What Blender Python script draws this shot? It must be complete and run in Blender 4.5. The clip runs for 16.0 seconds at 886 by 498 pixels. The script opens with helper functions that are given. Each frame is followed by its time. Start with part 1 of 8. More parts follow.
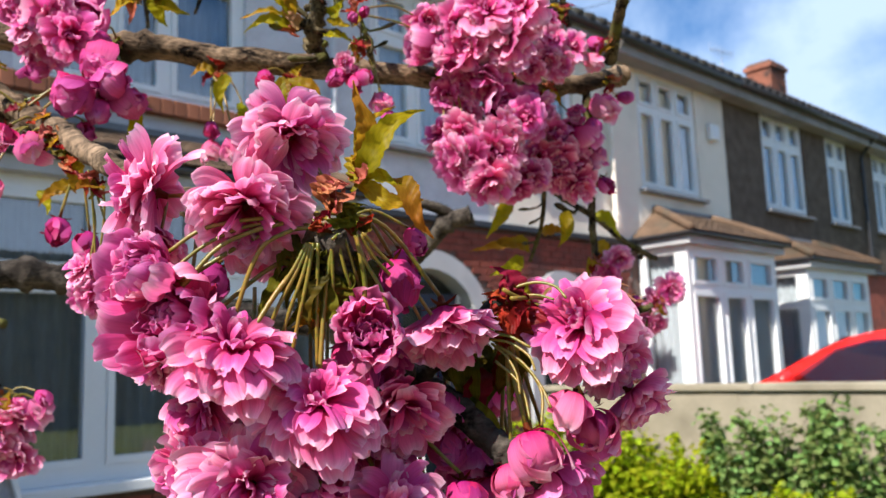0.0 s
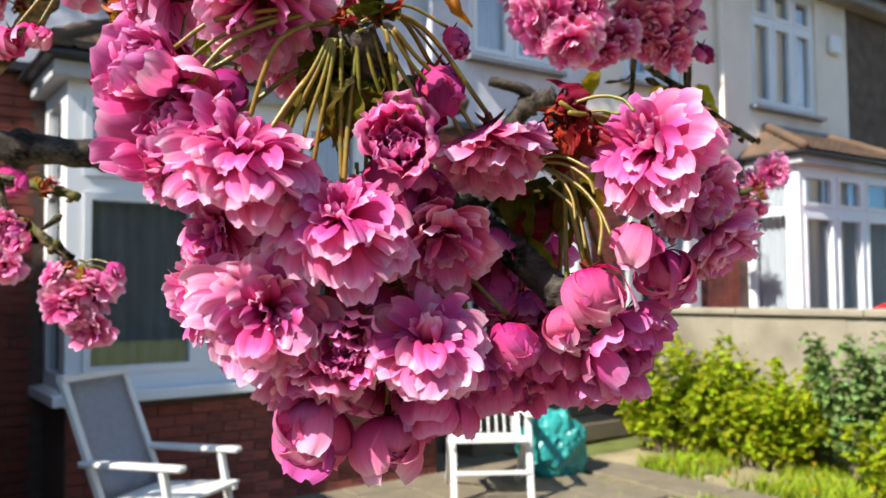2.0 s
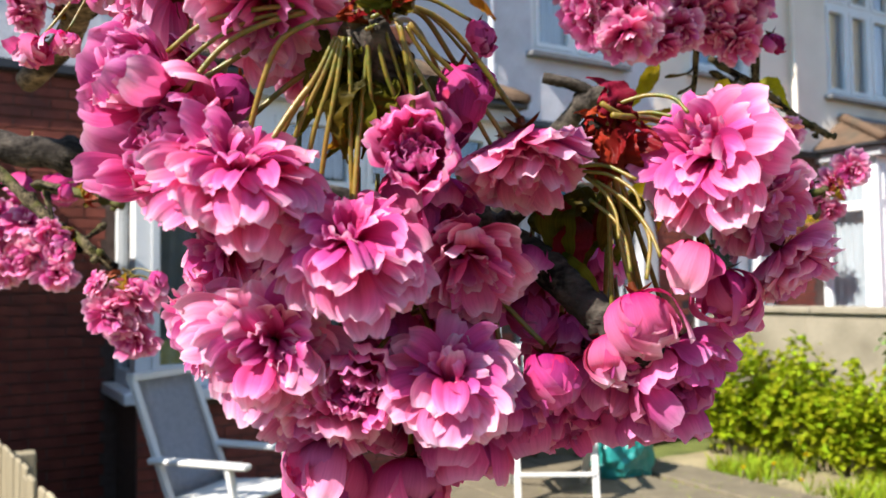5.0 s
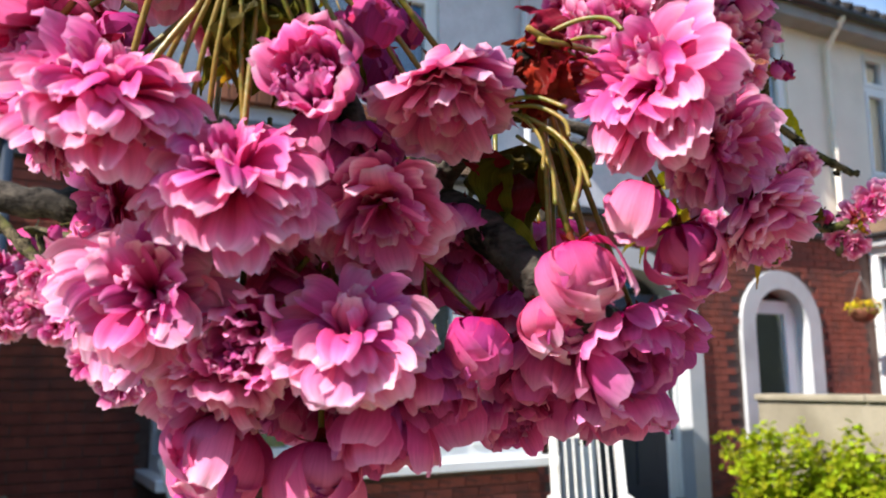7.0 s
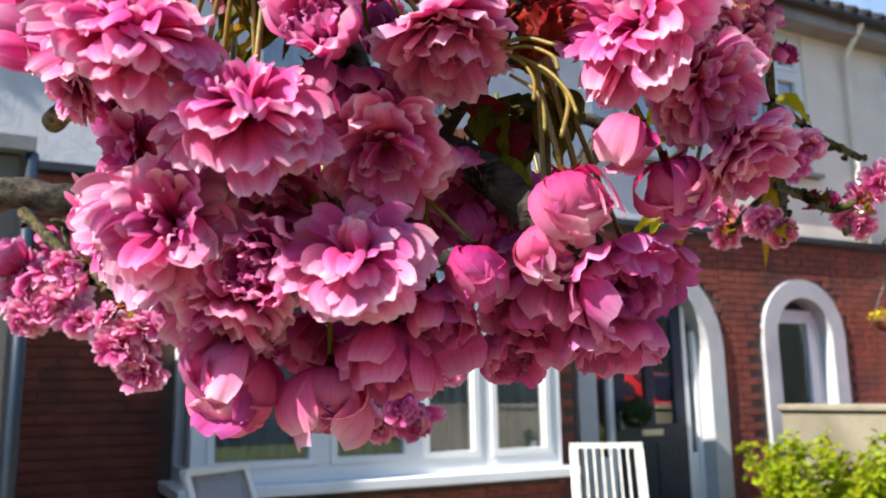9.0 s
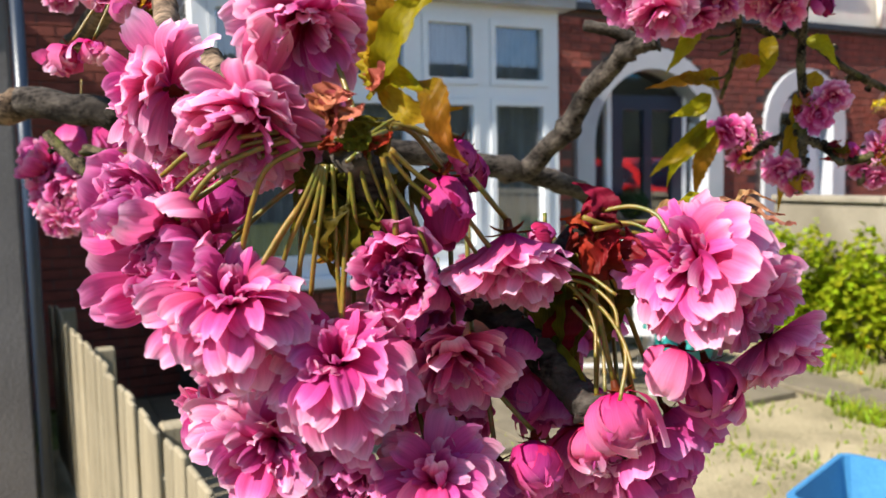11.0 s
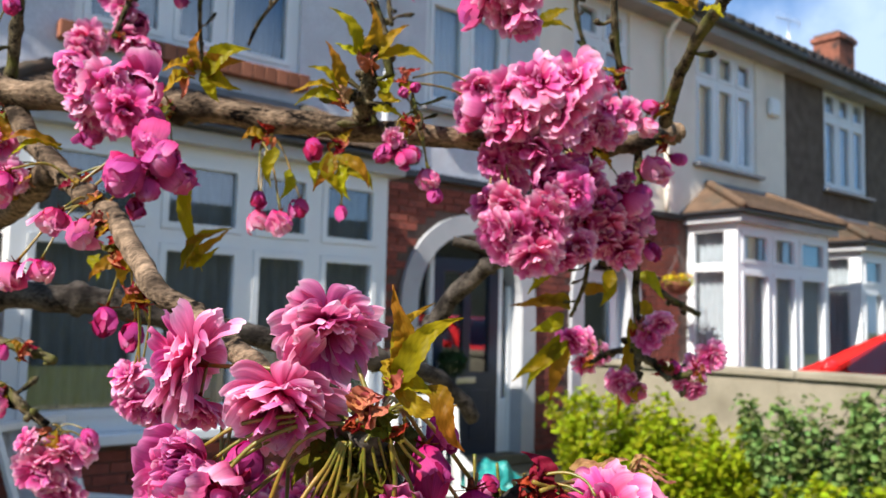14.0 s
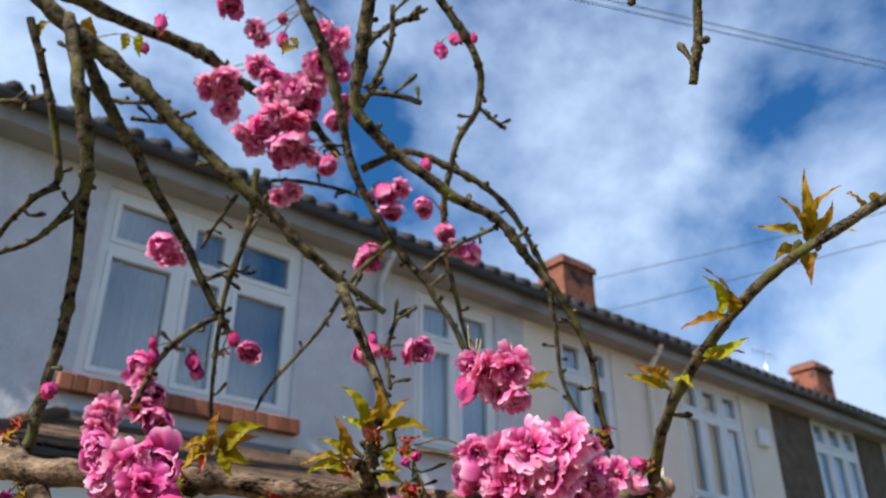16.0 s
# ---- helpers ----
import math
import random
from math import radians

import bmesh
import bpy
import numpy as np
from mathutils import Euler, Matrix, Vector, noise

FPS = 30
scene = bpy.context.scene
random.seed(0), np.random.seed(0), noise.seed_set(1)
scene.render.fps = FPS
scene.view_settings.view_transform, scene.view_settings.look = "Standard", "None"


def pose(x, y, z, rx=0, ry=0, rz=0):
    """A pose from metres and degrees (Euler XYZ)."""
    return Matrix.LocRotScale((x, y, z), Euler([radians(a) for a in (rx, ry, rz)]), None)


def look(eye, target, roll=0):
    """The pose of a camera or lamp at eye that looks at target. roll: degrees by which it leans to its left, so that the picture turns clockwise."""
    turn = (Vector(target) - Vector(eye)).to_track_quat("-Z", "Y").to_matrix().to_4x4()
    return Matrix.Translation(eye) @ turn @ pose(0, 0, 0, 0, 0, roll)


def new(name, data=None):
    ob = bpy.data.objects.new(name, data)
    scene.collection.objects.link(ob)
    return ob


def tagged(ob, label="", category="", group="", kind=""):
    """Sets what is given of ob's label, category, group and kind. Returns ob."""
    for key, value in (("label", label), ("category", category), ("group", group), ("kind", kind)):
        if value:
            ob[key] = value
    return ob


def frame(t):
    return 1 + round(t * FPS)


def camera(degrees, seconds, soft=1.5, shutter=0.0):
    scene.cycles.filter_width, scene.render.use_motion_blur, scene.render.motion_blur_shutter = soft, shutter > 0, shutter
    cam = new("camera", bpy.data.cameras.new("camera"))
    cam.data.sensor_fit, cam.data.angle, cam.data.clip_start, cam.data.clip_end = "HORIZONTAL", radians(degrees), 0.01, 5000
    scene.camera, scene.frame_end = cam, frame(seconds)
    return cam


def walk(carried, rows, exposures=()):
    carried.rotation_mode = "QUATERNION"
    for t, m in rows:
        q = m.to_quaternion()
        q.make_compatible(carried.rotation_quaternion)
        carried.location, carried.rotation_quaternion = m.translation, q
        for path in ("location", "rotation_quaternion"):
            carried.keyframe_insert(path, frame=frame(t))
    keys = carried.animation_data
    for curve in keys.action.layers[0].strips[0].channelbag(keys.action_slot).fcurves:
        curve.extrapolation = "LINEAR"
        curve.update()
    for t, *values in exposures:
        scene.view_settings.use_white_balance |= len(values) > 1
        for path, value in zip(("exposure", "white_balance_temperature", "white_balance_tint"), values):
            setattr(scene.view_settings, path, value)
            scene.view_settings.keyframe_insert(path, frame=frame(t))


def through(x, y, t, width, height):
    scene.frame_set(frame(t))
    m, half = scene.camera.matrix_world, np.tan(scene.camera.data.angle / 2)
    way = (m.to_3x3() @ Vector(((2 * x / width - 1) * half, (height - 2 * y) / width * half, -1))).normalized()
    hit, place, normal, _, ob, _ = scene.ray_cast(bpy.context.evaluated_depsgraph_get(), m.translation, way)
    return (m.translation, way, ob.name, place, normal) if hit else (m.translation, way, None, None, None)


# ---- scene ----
cam = camera(56.2, 16.0)
PATH = [
    (0, (0.321, 0.25, 1.547), (-1.142, 1.585, 1.827), -2.0),
    (0.5, (0.303, 0.263, 1.535), (-1.211, 1.558, 1.708), -1.8),
    (1, (0.286, 0.275, 1.533), (-1.271, 1.527, 1.631), -0.9),
    (1.5, (0.288, 0.294, 1.525), (-1.304, 1.502, 1.606), -0.6),
    (2, (0.291, 0.307, 1.503), (-1.336, 1.467, 1.602), -0.6),
    (2.5, (0.308, 0.326, 1.483), (-1.354, 1.432, 1.607), -0.8),
    (3, (0.303, 0.336, 1.485), (-1.38, 1.407, 1.619), -0.9),
    (3.5, (0.309, 0.34, 1.497), (-1.393, 1.385, 1.615), -0.8),
    (4, (0.301, 0.341, 1.516), (-1.41, 1.372, 1.602), -0.7),
    (6.5, (0.229, 0.377, 1.498), (-1.496, 1.369, 1.7), -0.7),
    (7, (0.249, 0.407, 1.466), (-1.493, 1.339, 1.781), -0.7),
    (7.5, (0.251, 0.407, 1.422), (-1.493, 1.29, 1.843), -0.9),
    (8, (0.256, 0.411, 1.422), (-1.481, 1.3, 1.86), -1.1),
    (10.5, (0.282, 0.382, 1.546), (-1.512, 1.265, 1.496), -1.2),
    (11, (0.29, 0.366, 1.604), (-1.49, 1.259, 1.418), -1.2),
    (11.5, (0.287, 0.343, 1.613), (-1.467, 1.284, 1.423), -0.5),
    (12, (0.279, 0.336, 1.618), (-1.446, 1.333, 1.442), 0.1),
    (12.5, (0.303, 0.315, 1.651), (-1.38, 1.392, 1.561), 0.7),
    (13, (0.326, 0.285, 1.665), (-1.305, 1.442, 1.668), 1.1),
    (13.5, (0.346, 0.259, 1.675), (-1.236, 1.48, 1.772), 1.5),
    (14, (0.334, 0.245, 1.667), (-1.21, 1.505, 1.838), 1.4),
    (14.5, (0.324, 0.244, 1.646), (-1.234, 1.472, 1.897), 0.3),
    (15, (0.357, 0.195, 1.665), (-1.173, 1.37, 2.193), -0.9),
    (15.5, (0.371, 0.18, 1.675), (-1.082, 1.324, 2.437), -1.6),
    (16, (0.383, 0.191, 1.679), (-0.976, 1.323, 2.613), -0.2),
]
EXPOSURES = [(0.0, 1.24), (1.0, 1.30), (3.5, 1.38), (8.0, 1.42), (10.5, 1.34), (12.0, 1.20), (14.0, 1.20), (15.0, 1.17), (16.0, 1.05)]
walk(cam, [(t, look(eye, target, roll)) for t, eye, target, roll in PATH], exposures=EXPOSURES)

cam.data.dof.use_dof, cam.data.dof.focus_distance, cam.data.dof.aperture_fstop = True, 0.42, 16.0

# ---- sky, sun, exposure ----
SUN_DIR = Vector((0.125, -0.70, 0.68)).normalized()      # towards the sun
world = bpy.data.worlds.new("sky")
scene.world = world
world.use_nodes = True
wn, wl = world.node_tree.nodes, world.node_tree.links
wn.clear()
w_out, w_bg = wn.new("ShaderNodeOutputWorld"), wn.new("ShaderNodeBackground")
w_sky = wn.new("ShaderNodeTexSky")
w_sky.sky_type, w_sky.sun_disc = "NISHITA", False
w_sky.sun_elevation = math.asin(SUN_DIR.z)
w_sky.sun_rotation = math.atan2(SUN_DIR.x, SUN_DIR.y)
w_co, w_map = wn.new("ShaderNodeTexCoord"), wn.new("ShaderNodeMapping")
w_map.inputs["Scale"].default_value = (1.0, 1.0, 1.25)
w_map.inputs["Location"].default_value = (0.194, -0.199, 0.015)
w_noise, w_ramp = wn.new("ShaderNodeTexNoise"), wn.new("ShaderNodeValToRGB")
w_noise.inputs["Scale"].default_value, w_noise.inputs["Detail"].default_value, w_noise.inputs["Roughness"].default_value = 2.9, 9.0, 0.56
w_noise.inputs["Distortion"].default_value = 0.15
w_ramp.color_ramp.elements[0].position, w_ramp.color_ramp.elements[1].position = 0.37, 0.60
w_blue, w_mix = wn.new("ShaderNodeMixRGB"), wn.new("ShaderNodeMixRGB")
w_blue.blend_type = "MULTIPLY"
w_blue.inputs["Fac"].default_value, w_blue.inputs["Color2"].default_value = 1.0, (0.24, 0.78, 1.28, 1)
w_mix.inputs["Color2"].default_value = (5.6, 7.3, 10.1, 1)
wl.new(w_co.outputs["Generated"], w_map.inputs["Vector"])
wl.new(w_map.outputs["Vector"], w_noise.inputs["Vector"])
wl.new(w_noise.outputs["Fac"], w_ramp.inputs["Fac"])
wl.new(w_sky.outputs["Color"], w_blue.inputs["Color1"])
wl.new(w_ramp.outputs["Color"], w_mix.inputs["Fac"])
wl.new(w_blue.outputs["Color"], w_mix.inputs["Color1"])
wl.new(w_mix.outputs["Color"], w_bg.inputs["Color"])
w_bg.inputs["Strength"].default_value = 0.053
wl.new(w_bg.outputs["Background"], w_out.inputs["Surface"])

sun_data = bpy.data.lights.new("sun", "SUN")
sun_data.energy, sun_data.angle, sun_data.color = 4.5, radians(0.6), (1.0, 0.94, 0.85)
sun = new("sun", sun_data)
sun.matrix_world = look(SUN_DIR * 40, (0, 0, 0))


# ---- materials ----
def material(name):
    m = bpy.data.materials.new(name)
    m.use_nodes = True
    n = m.node_tree.nodes
    return m, n, m.node_tree.links, n["Principled BSDF"]


def surface(name, dark, light, scale=8.0, rough=0.7, bump=0.2, fine=120.0, metal=0.0, stain=None, stretch=(1, 1, 1), per_piece=0.0, spec=None, spread=(0.3, 0.7), depth=0.01):
    """A rough natural surface: two scales of variation in colour, fine relief, optional stains."""
    m, n, l, p = material(name)
    co, mp = n.new("ShaderNodeTexCoord"), n.new("ShaderNodeMapping")
    mp.inputs["Scale"].default_value = stretch
    l.new(co.outputs["Object"], mp.inputs["Vector"])
    big, small, ramp = n.new("ShaderNodeTexNoise"), n.new("ShaderNodeTexNoise"), n.new("ShaderNodeValToRGB")
    big.inputs["Scale"].default_value, big.inputs["Detail"].default_value = scale, 6
    small.inputs["Scale"].default_value, small.inputs["Detail"].default_value = fine, 4
    l.new(mp.outputs["Vector"], big.inputs["Vector"])
    l.new(mp.outputs["Vector"], small.inputs["Vector"])
    mean = n.new("ShaderNodeMath")
    mean.operation = "MULTIPLY_ADD"
    mean.inputs[1].default_value = 0.45
    half = n.new("ShaderNodeMath")
    half.operation = "MULTIPLY"
    half.inputs[1].default_value = 0.55
    l.new(big.outputs["Fac"], half.inputs[0])
    l.new(small.outputs["Fac"], mean.inputs[0])
    l.new(half.outputs[0], mean.inputs[2])
    ramp.color_ramp.elements[0].position, ramp.color_ramp.elements[1].position = spread
    ramp.color_ramp.elements[0].color, ramp.color_ramp.elements[1].color = (*dark, 1), (*light, 1)
    l.new(mean.outputs[0], ramp.inputs["Fac"])
    colour = ramp.outputs["Color"]
    if stain:
        st, sr, mx = n.new("ShaderNodeTexNoise"), n.new("ShaderNodeValToRGB"), n.new("ShaderNodeMixRGB")
        st.inputs["Scale"].default_value, st.inputs["Detail"].default_value = scale * 0.37, 8
        l.new(mp.outputs["Vector"], st.inputs["Vector"])
        sr.color_ramp.elements[0].position, sr.color_ramp.elements[1].position = 0.52, 0.68
        l.new(st.outputs["Fac"], sr.inputs["Fac"])
        l.new(sr.outputs["Color"], mx.inputs["Fac"])
        l.new(colour, mx.inputs["Color1"])
        mx.inputs["Color2"].default_value = (*stain, 1)
        colour = mx.outputs["Color"]
    if per_piece:
        info, hsv, val = n.new("ShaderNodeObjectInfo"), n.new("ShaderNodeHueSaturation"), n.new("ShaderNodeMapRange")
        val.inputs["To Min"].default_value, val.inputs["To Max"].default_value = 1 - per_piece, 1 + per_piece
        l.new(info.outputs["Random"], val.inputs["Value"])
        l.new(val.outputs["Result"], hsv.inputs["Value"])
        l.new(colour, hsv.inputs["Color"])
        colour = hsv.outputs["Color"]
    l.new(colour, p.inputs["Base Color"])
    p.inputs["Roughness"].default_value, p.inputs["Metallic"].default_value = rough, metal
    p.inputs["Specular IOR Level"].default_value = spec if spec is not None else (0.2 if rough >= 0.7 else 0.5)
    if bump:
        b = n.new("ShaderNodeBump")
        b.inputs["Strength"].default_value, b.inputs["Distance"].default_value = bump, depth
        l.new(mean.outputs[0], b.inputs["Height"])
        l.new(b.outputs["Normal"], p.inputs["Normal"])
    return m


def leafy(name, base, tip, vein=0.25, rough=0.5, trans=0.4, shift=0.04, dim=0.25, through=None, pinnate=False, mid=None):
    """Petals and leaves: pigment running from base to tip by the blade's own UV, veins, light passing through."""
    m, n, l, p = material(name)
    uv, sep, ramp = n.new("ShaderNodeUVMap"), n.new("ShaderNodeSeparateXYZ"), n.new("ShaderNodeValToRGB")
    l.new(uv.outputs["UV"], sep.inputs["Vector"])
    l.new(sep.outputs["Y"], ramp.inputs["Fac"])
    ramp.color_ramp.elements[0].color, ramp.color_ramp.elements[1].color = (*base, 1), (*tip, 1)
    ramp.color_ramp.elements[0].position, ramp.color_ramp.elements[1].position = 0.12, 0.98
    if mid:
        ramp.color_ramp.elements.new(0.64).color = (*mid, 1)
    wave, mx = n.new("ShaderNodeTexNoise"), n.new("ShaderNodeMixRGB")
    mp = n.new("ShaderNodeMapping")
    mp.inputs["Scale"].default_value = (14, 1.3, 1)
    l.new(uv.outputs["UV"], mp.inputs["Vector"])
    l.new(mp.outputs["Vector"], wave.inputs["Vector"])
    wave.inputs["Scale"].default_value, wave.inputs["Detail"].default_value = 1.6, 3
    veins = wave.outputs["Fac"]
    if pinnate:
        off, fold, rise, sine, amp = [n.new("ShaderNodeMath") for _ in range(5)]
        off.operation, fold.operation, rise.operation, sine.operation, amp.operation = "SUBTRACT", "ABSOLUTE", "MULTIPLY_ADD", "SINE", "MULTIPLY_ADD"
        off.inputs[1].default_value = 0.5
        l.new(sep.outputs["X"], off.inputs[0])
        l.new(off.outputs[0], fold.inputs[0])
        rise.inputs[1].default_value = -0.45
        l.new(fold.outputs[0], rise.inputs[0])
        l.new(sep.outputs["Y"], rise.inputs[2])
        k = n.new("ShaderNodeMath")
        k.operation = "MULTIPLY"
        k.inputs[1].default_value = 52.0
        l.new(rise.outputs[0], k.inputs[0])
        l.new(k.outputs[0], sine.inputs[0])
        amp.inputs[1].default_value = 0.07
        l.new(sine.outputs[0], amp.inputs[0])
        l.new(wave.outputs["Fac"], amp.inputs[2])
        veins = amp.outputs[0]
    mx.blend_type = "MULTIPLY"
    vr = n.new("ShaderNodeMapRange")
    vr.inputs["From Min"].default_value, vr.inputs["From Max"].default_value = 0.35, 0.65
    vr.inputs["To Min"].default_value, vr.inputs["To Max"].default_value = vein, 0.0
    l.new(veins, vr.inputs["Value"])
    l.new(vr.outputs["Result"], mx.inputs["Fac"])
    l.new(ramp.outputs["Color"], mx.inputs["Color1"])
    mx.inputs["Color2"].default_value = (*[0.55 * c for c in base], 1)
    both, wrap = n.new("ShaderNodeMath"), n.new("ShaderNodeMath")
    both.operation, wrap.operation = "ADD", "FRACT"
    l.new(n.new("ShaderNodeNewGeometry").outputs["Random Per Island"], both.inputs[0])
    l.new(n.new("ShaderNodeObjectInfo").outputs["Random"], both.inputs[1])
    l.new(both.outputs[0], wrap.inputs[0])
    rnd = wrap.outputs[0]
    hsv, hue, val = n.new("ShaderNodeHueSaturation"), n.new("ShaderNodeMapRange"), n.new("ShaderNodeMapRange")
    hue.inputs["To Min"].default_value, hue.inputs["To Max"].default_value = 0.5 - shift, 0.5 + shift
    val.inputs["To Min"].default_value, val.inputs["To Max"].default_value = 1 - dim, 1 + dim * 0.5
    l.new(rnd, hue.inputs["Value"])
    l.new(rnd, val.inputs["Value"])
    l.new(hue.outputs["Result"], hsv.inputs["Hue"])
    l.new(val.outputs["Result"], hsv.inputs["Value"])
    l.new(mx.outputs["Color"], hsv.inputs["Color"])
    l.new(hsv.outputs["Color"], p.inputs["Base Color"])
    p.inputs["Roughness"].default_value = rough
    p.inputs["Specular IOR Level"].default_value = 0.08
    tr, ms = n.new("ShaderNodeBsdfTranslucent"), n.new("ShaderNodeMixShader")
    if through:
        tint = n.new("ShaderNodeMixRGB")
        tint.inputs["Fac"].default_value, tint.inputs["Color2"].default_value = 0.6, (*through, 1)
        l.new(hsv.outputs["Color"], tint.inputs["Color1"])
        l.new(tint.outputs["Color"], tr.inputs["Color"])
    else:
        l.new(hsv.outputs["Color"], tr.inputs["Color"])
    ms.inputs["Fac"].default_value = trans
    out = n["Material Output"]
    l.new(p.outputs["BSDF"], ms.inputs[1])
    l.new(tr.outputs["BSDF"], ms.inputs[2])
    l.new(ms.outputs["Shader"], out.inputs["Surface"])
    b = n.new("ShaderNodeBump")
    b.inputs["Strength"].default_value, b.inputs["Distance"].default_value = 0.35, 0.0006
    l.new(veins, b.inputs["Height"])
    l.new(b.outputs["Normal"], p.inputs["Normal"])
    return m


def glass(name, tint=(0.93, 0.97, 1.0), see=0.92):
    m, n, l, p = material(name)
    tr, gl, ms, fr = n.new("ShaderNodeBsdfTransparent"), n.new("ShaderNodeBsdfGlossy"), n.new("ShaderNodeMixShader"), n.new("ShaderNodeLayerWeight")
    tr.inputs["Color"].default_value = (*[c * see for c in tint], 1)
    gl.inputs["Roughness"].default_value = 0.02
    pw, ad = n.new("ShaderNodeMath"), n.new("ShaderNodeMath")
    pw.operation, ad.operation = "POWER", "MULTIPLY_ADD"
    pw.inputs[1].default_value, ad.inputs[1].default_value, ad.inputs[2].default_value = 3.5, 0.78, 0.15
    l.new(fr.outputs["Facing"], pw.inputs[0])
    l.new(pw.outputs[0], ad.inputs[0])
    l.new(ad.outputs[0], ms.inputs["Fac"])
    l.new(tr.outputs["BSDF"], ms.inputs[1])
    l.new(gl.outputs["BSDF"], ms.inputs[2])
    l.new(ms.outputs["Shader"], n["Material Output"].inputs["Surface"])
    return m


# beyond real pigment, bases are darkened as crevice shade and tips paled as lit
PETAL = leafy("pink_petal", (0.55, 0.005, 0.13), (0.88, 0.37, 0.66), mid=(0.77, 0.115, 0.40), vein=0.20, rough=0.6, trans=0.46, shift=0.012, dim=0.18)
PETAL_PALE = leafy("pale_petal", (0.64, 0.012, 0.17), (0.96, 0.60, 0.77), mid=(0.86, 0.20, 0.45), vein=0.20, rough=0.6, trans=0.46, shift=0.012, dim=0.12)
# paler petal copy; on the puffs its paleness stands in for full sun
PETAL_LIGHT = leafy("light_petal", (0.70, 0.035, 0.23), (0.97, 0.66, 0.82), mid=(0.90, 0.31, 0.56), vein=0.20, rough=0.6, trans=0.46, shift=0.014, dim=0.2)
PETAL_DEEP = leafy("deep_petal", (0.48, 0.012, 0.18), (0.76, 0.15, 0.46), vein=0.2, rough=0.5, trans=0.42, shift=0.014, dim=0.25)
PETAL_BUD = leafy("bud_petal", (0.34, 0.006, 0.06), (0.45, 0.025, 0.13), vein=0.4, rough=0.45, trans=0.18, shift=0.014, dim=0.3)
LEAF = leafy("young_leaf", (0.19, 0.17, 0.006), (0.43, 0.35, 0.012), vein=0.5, rough=0.38, trans=0.45, shift=0.03, dim=0.3, through=(0.68, 0.55, 0.012), pinnate=True)
LEAF_TIP = leafy("bronze_leaf", (0.22, 0.17, 0.008), (0.42, 0.17, 0.02), vein=0.5, rough=0.38, trans=0.45, shift=0.03, dim=0.3, through=(0.68, 0.36, 0.02), pinnate=True)
BRACT = leafy("pink_bract", (0.42, 0.25, 0.10), (0.62, 0.28, 0.20), vein=0.6, rough=0.45, trans=0.35, shift=0.02, dim=0.2, pinnate=True)
SCALE = leafy("red_bud_scale", (0.15, 0.022, 0.010), (0.46, 0.018, 0.020), vein=0.4, rough=0.4, trans=0.38, shift=0.02, dim=0.3)
BUD_BRACT = leafy("orange_pink_bract", (0.40, 0.13, 0.05), (0.58, 0.16, 0.13), vein=0.4, rough=0.4, trans=0.25, shift=0.02, dim=0.2)
STALK = surface("stalk", (0.085, 0.10, 0.007), (0.24, 0.13, 0.020), 42, 0.4, 0.1, 400, spread=(0.38, 0.62))
BARK = surface("cherry_bark", (0.006, 0.004, 0.003), (0.30, 0.205, 0.135), 62, 0.9, 1.0, 330, stain=(0.018, 0.012, 0.008), spread=(0.38, 0.66), spec=0.1, depth=0.005, stretch=(1, 0.4, 1))
BARK_GREY = surface("grey_bark", (0.004, 0.003, 0.003), (0.13, 0.108, 0.09), 60, 0.9, 1.0, 330, stain=(0.015, 0.012, 0.01), spread=(0.38, 0.68), spec=0.1, depth=0.004, stretch=(1, 0.4, 1))
BARK_TWIG = surface("twig_bark", (0.003, 0.002, 0.002), (0.165, 0.128, 0.075), 80, 0.9, 1.0, 420, stain=(0.085, 0.085, 0.022), spread=(0.42, 0.66), spec=0.1, depth=0.0022)
BRICK = surface("red_brick", (0.155, 0.042, 0.032), (0.35, 0.102, 0.072), 7, 0.85, 0.5, 90, stain=(0.13, 0.056, 0.048), per_piece=0.3)
BRICK_SILL = surface("terracotta_sill_brick", (0.17, 0.062, 0.036), (0.30, 0.12, 0.070), 9, 0.8, 0.4, 90, per_piece=0.25)
MORTAR = surface("mortar", (0.085, 0.055, 0.045), (0.165, 0.115, 0.095), 20, 0.9, 0.6, 200)
GREY_RENDER = surface("grey_render", (0.44, 0.44, 0.48), (0.63, 0.635, 0.68), 5, 0.9, 1.0, 38, stain=(0.50, 0.50, 0.54))
CREAM_RENDER = surface("cream_render", (0.68, 0.615, 0.525), (0.80, 0.725, 0.63), 2.5, 0.9, 0.5, 60, stain=(0.62, 0.555, 0.475))
BROWN_DASH = surface("brown_pebbledash", (0.06, 0.045, 0.035), (0.17, 0.13, 0.10), 5, 0.95, 1.0, 55)
BEIGE_RENDER = surface("beige_wall_render", (0.19, 0.165, 0.12), (0.29, 0.255, 0.195), 3, 0.9, 0.6, 60, stain=(0.15, 0.13, 0.095))
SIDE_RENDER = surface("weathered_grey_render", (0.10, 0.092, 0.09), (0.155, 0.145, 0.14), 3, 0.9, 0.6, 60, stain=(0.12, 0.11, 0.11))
WHITE_UPVC = surface("white_upvc", (0.66, 0.67, 0.68), (0.74, 0.75, 0.755), 3, 0.35, 0.02, 60, stain=(0.66, 0.67, 0.68))
WHITE_PAINT = surface("white_paint", (0.36, 0.365, 0.385), (0.46, 0.465, 0.48), 4, 0.6, 0.15, 80, stain=(0.32, 0.32, 0.34))
WHITE_CHAIR = surface("white_slat_paint", (0.52, 0.51, 0.49), (0.62, 0.605, 0.58), 12, 0.5, 0.15, 150, stain=(0.56, 0.54, 0.50))
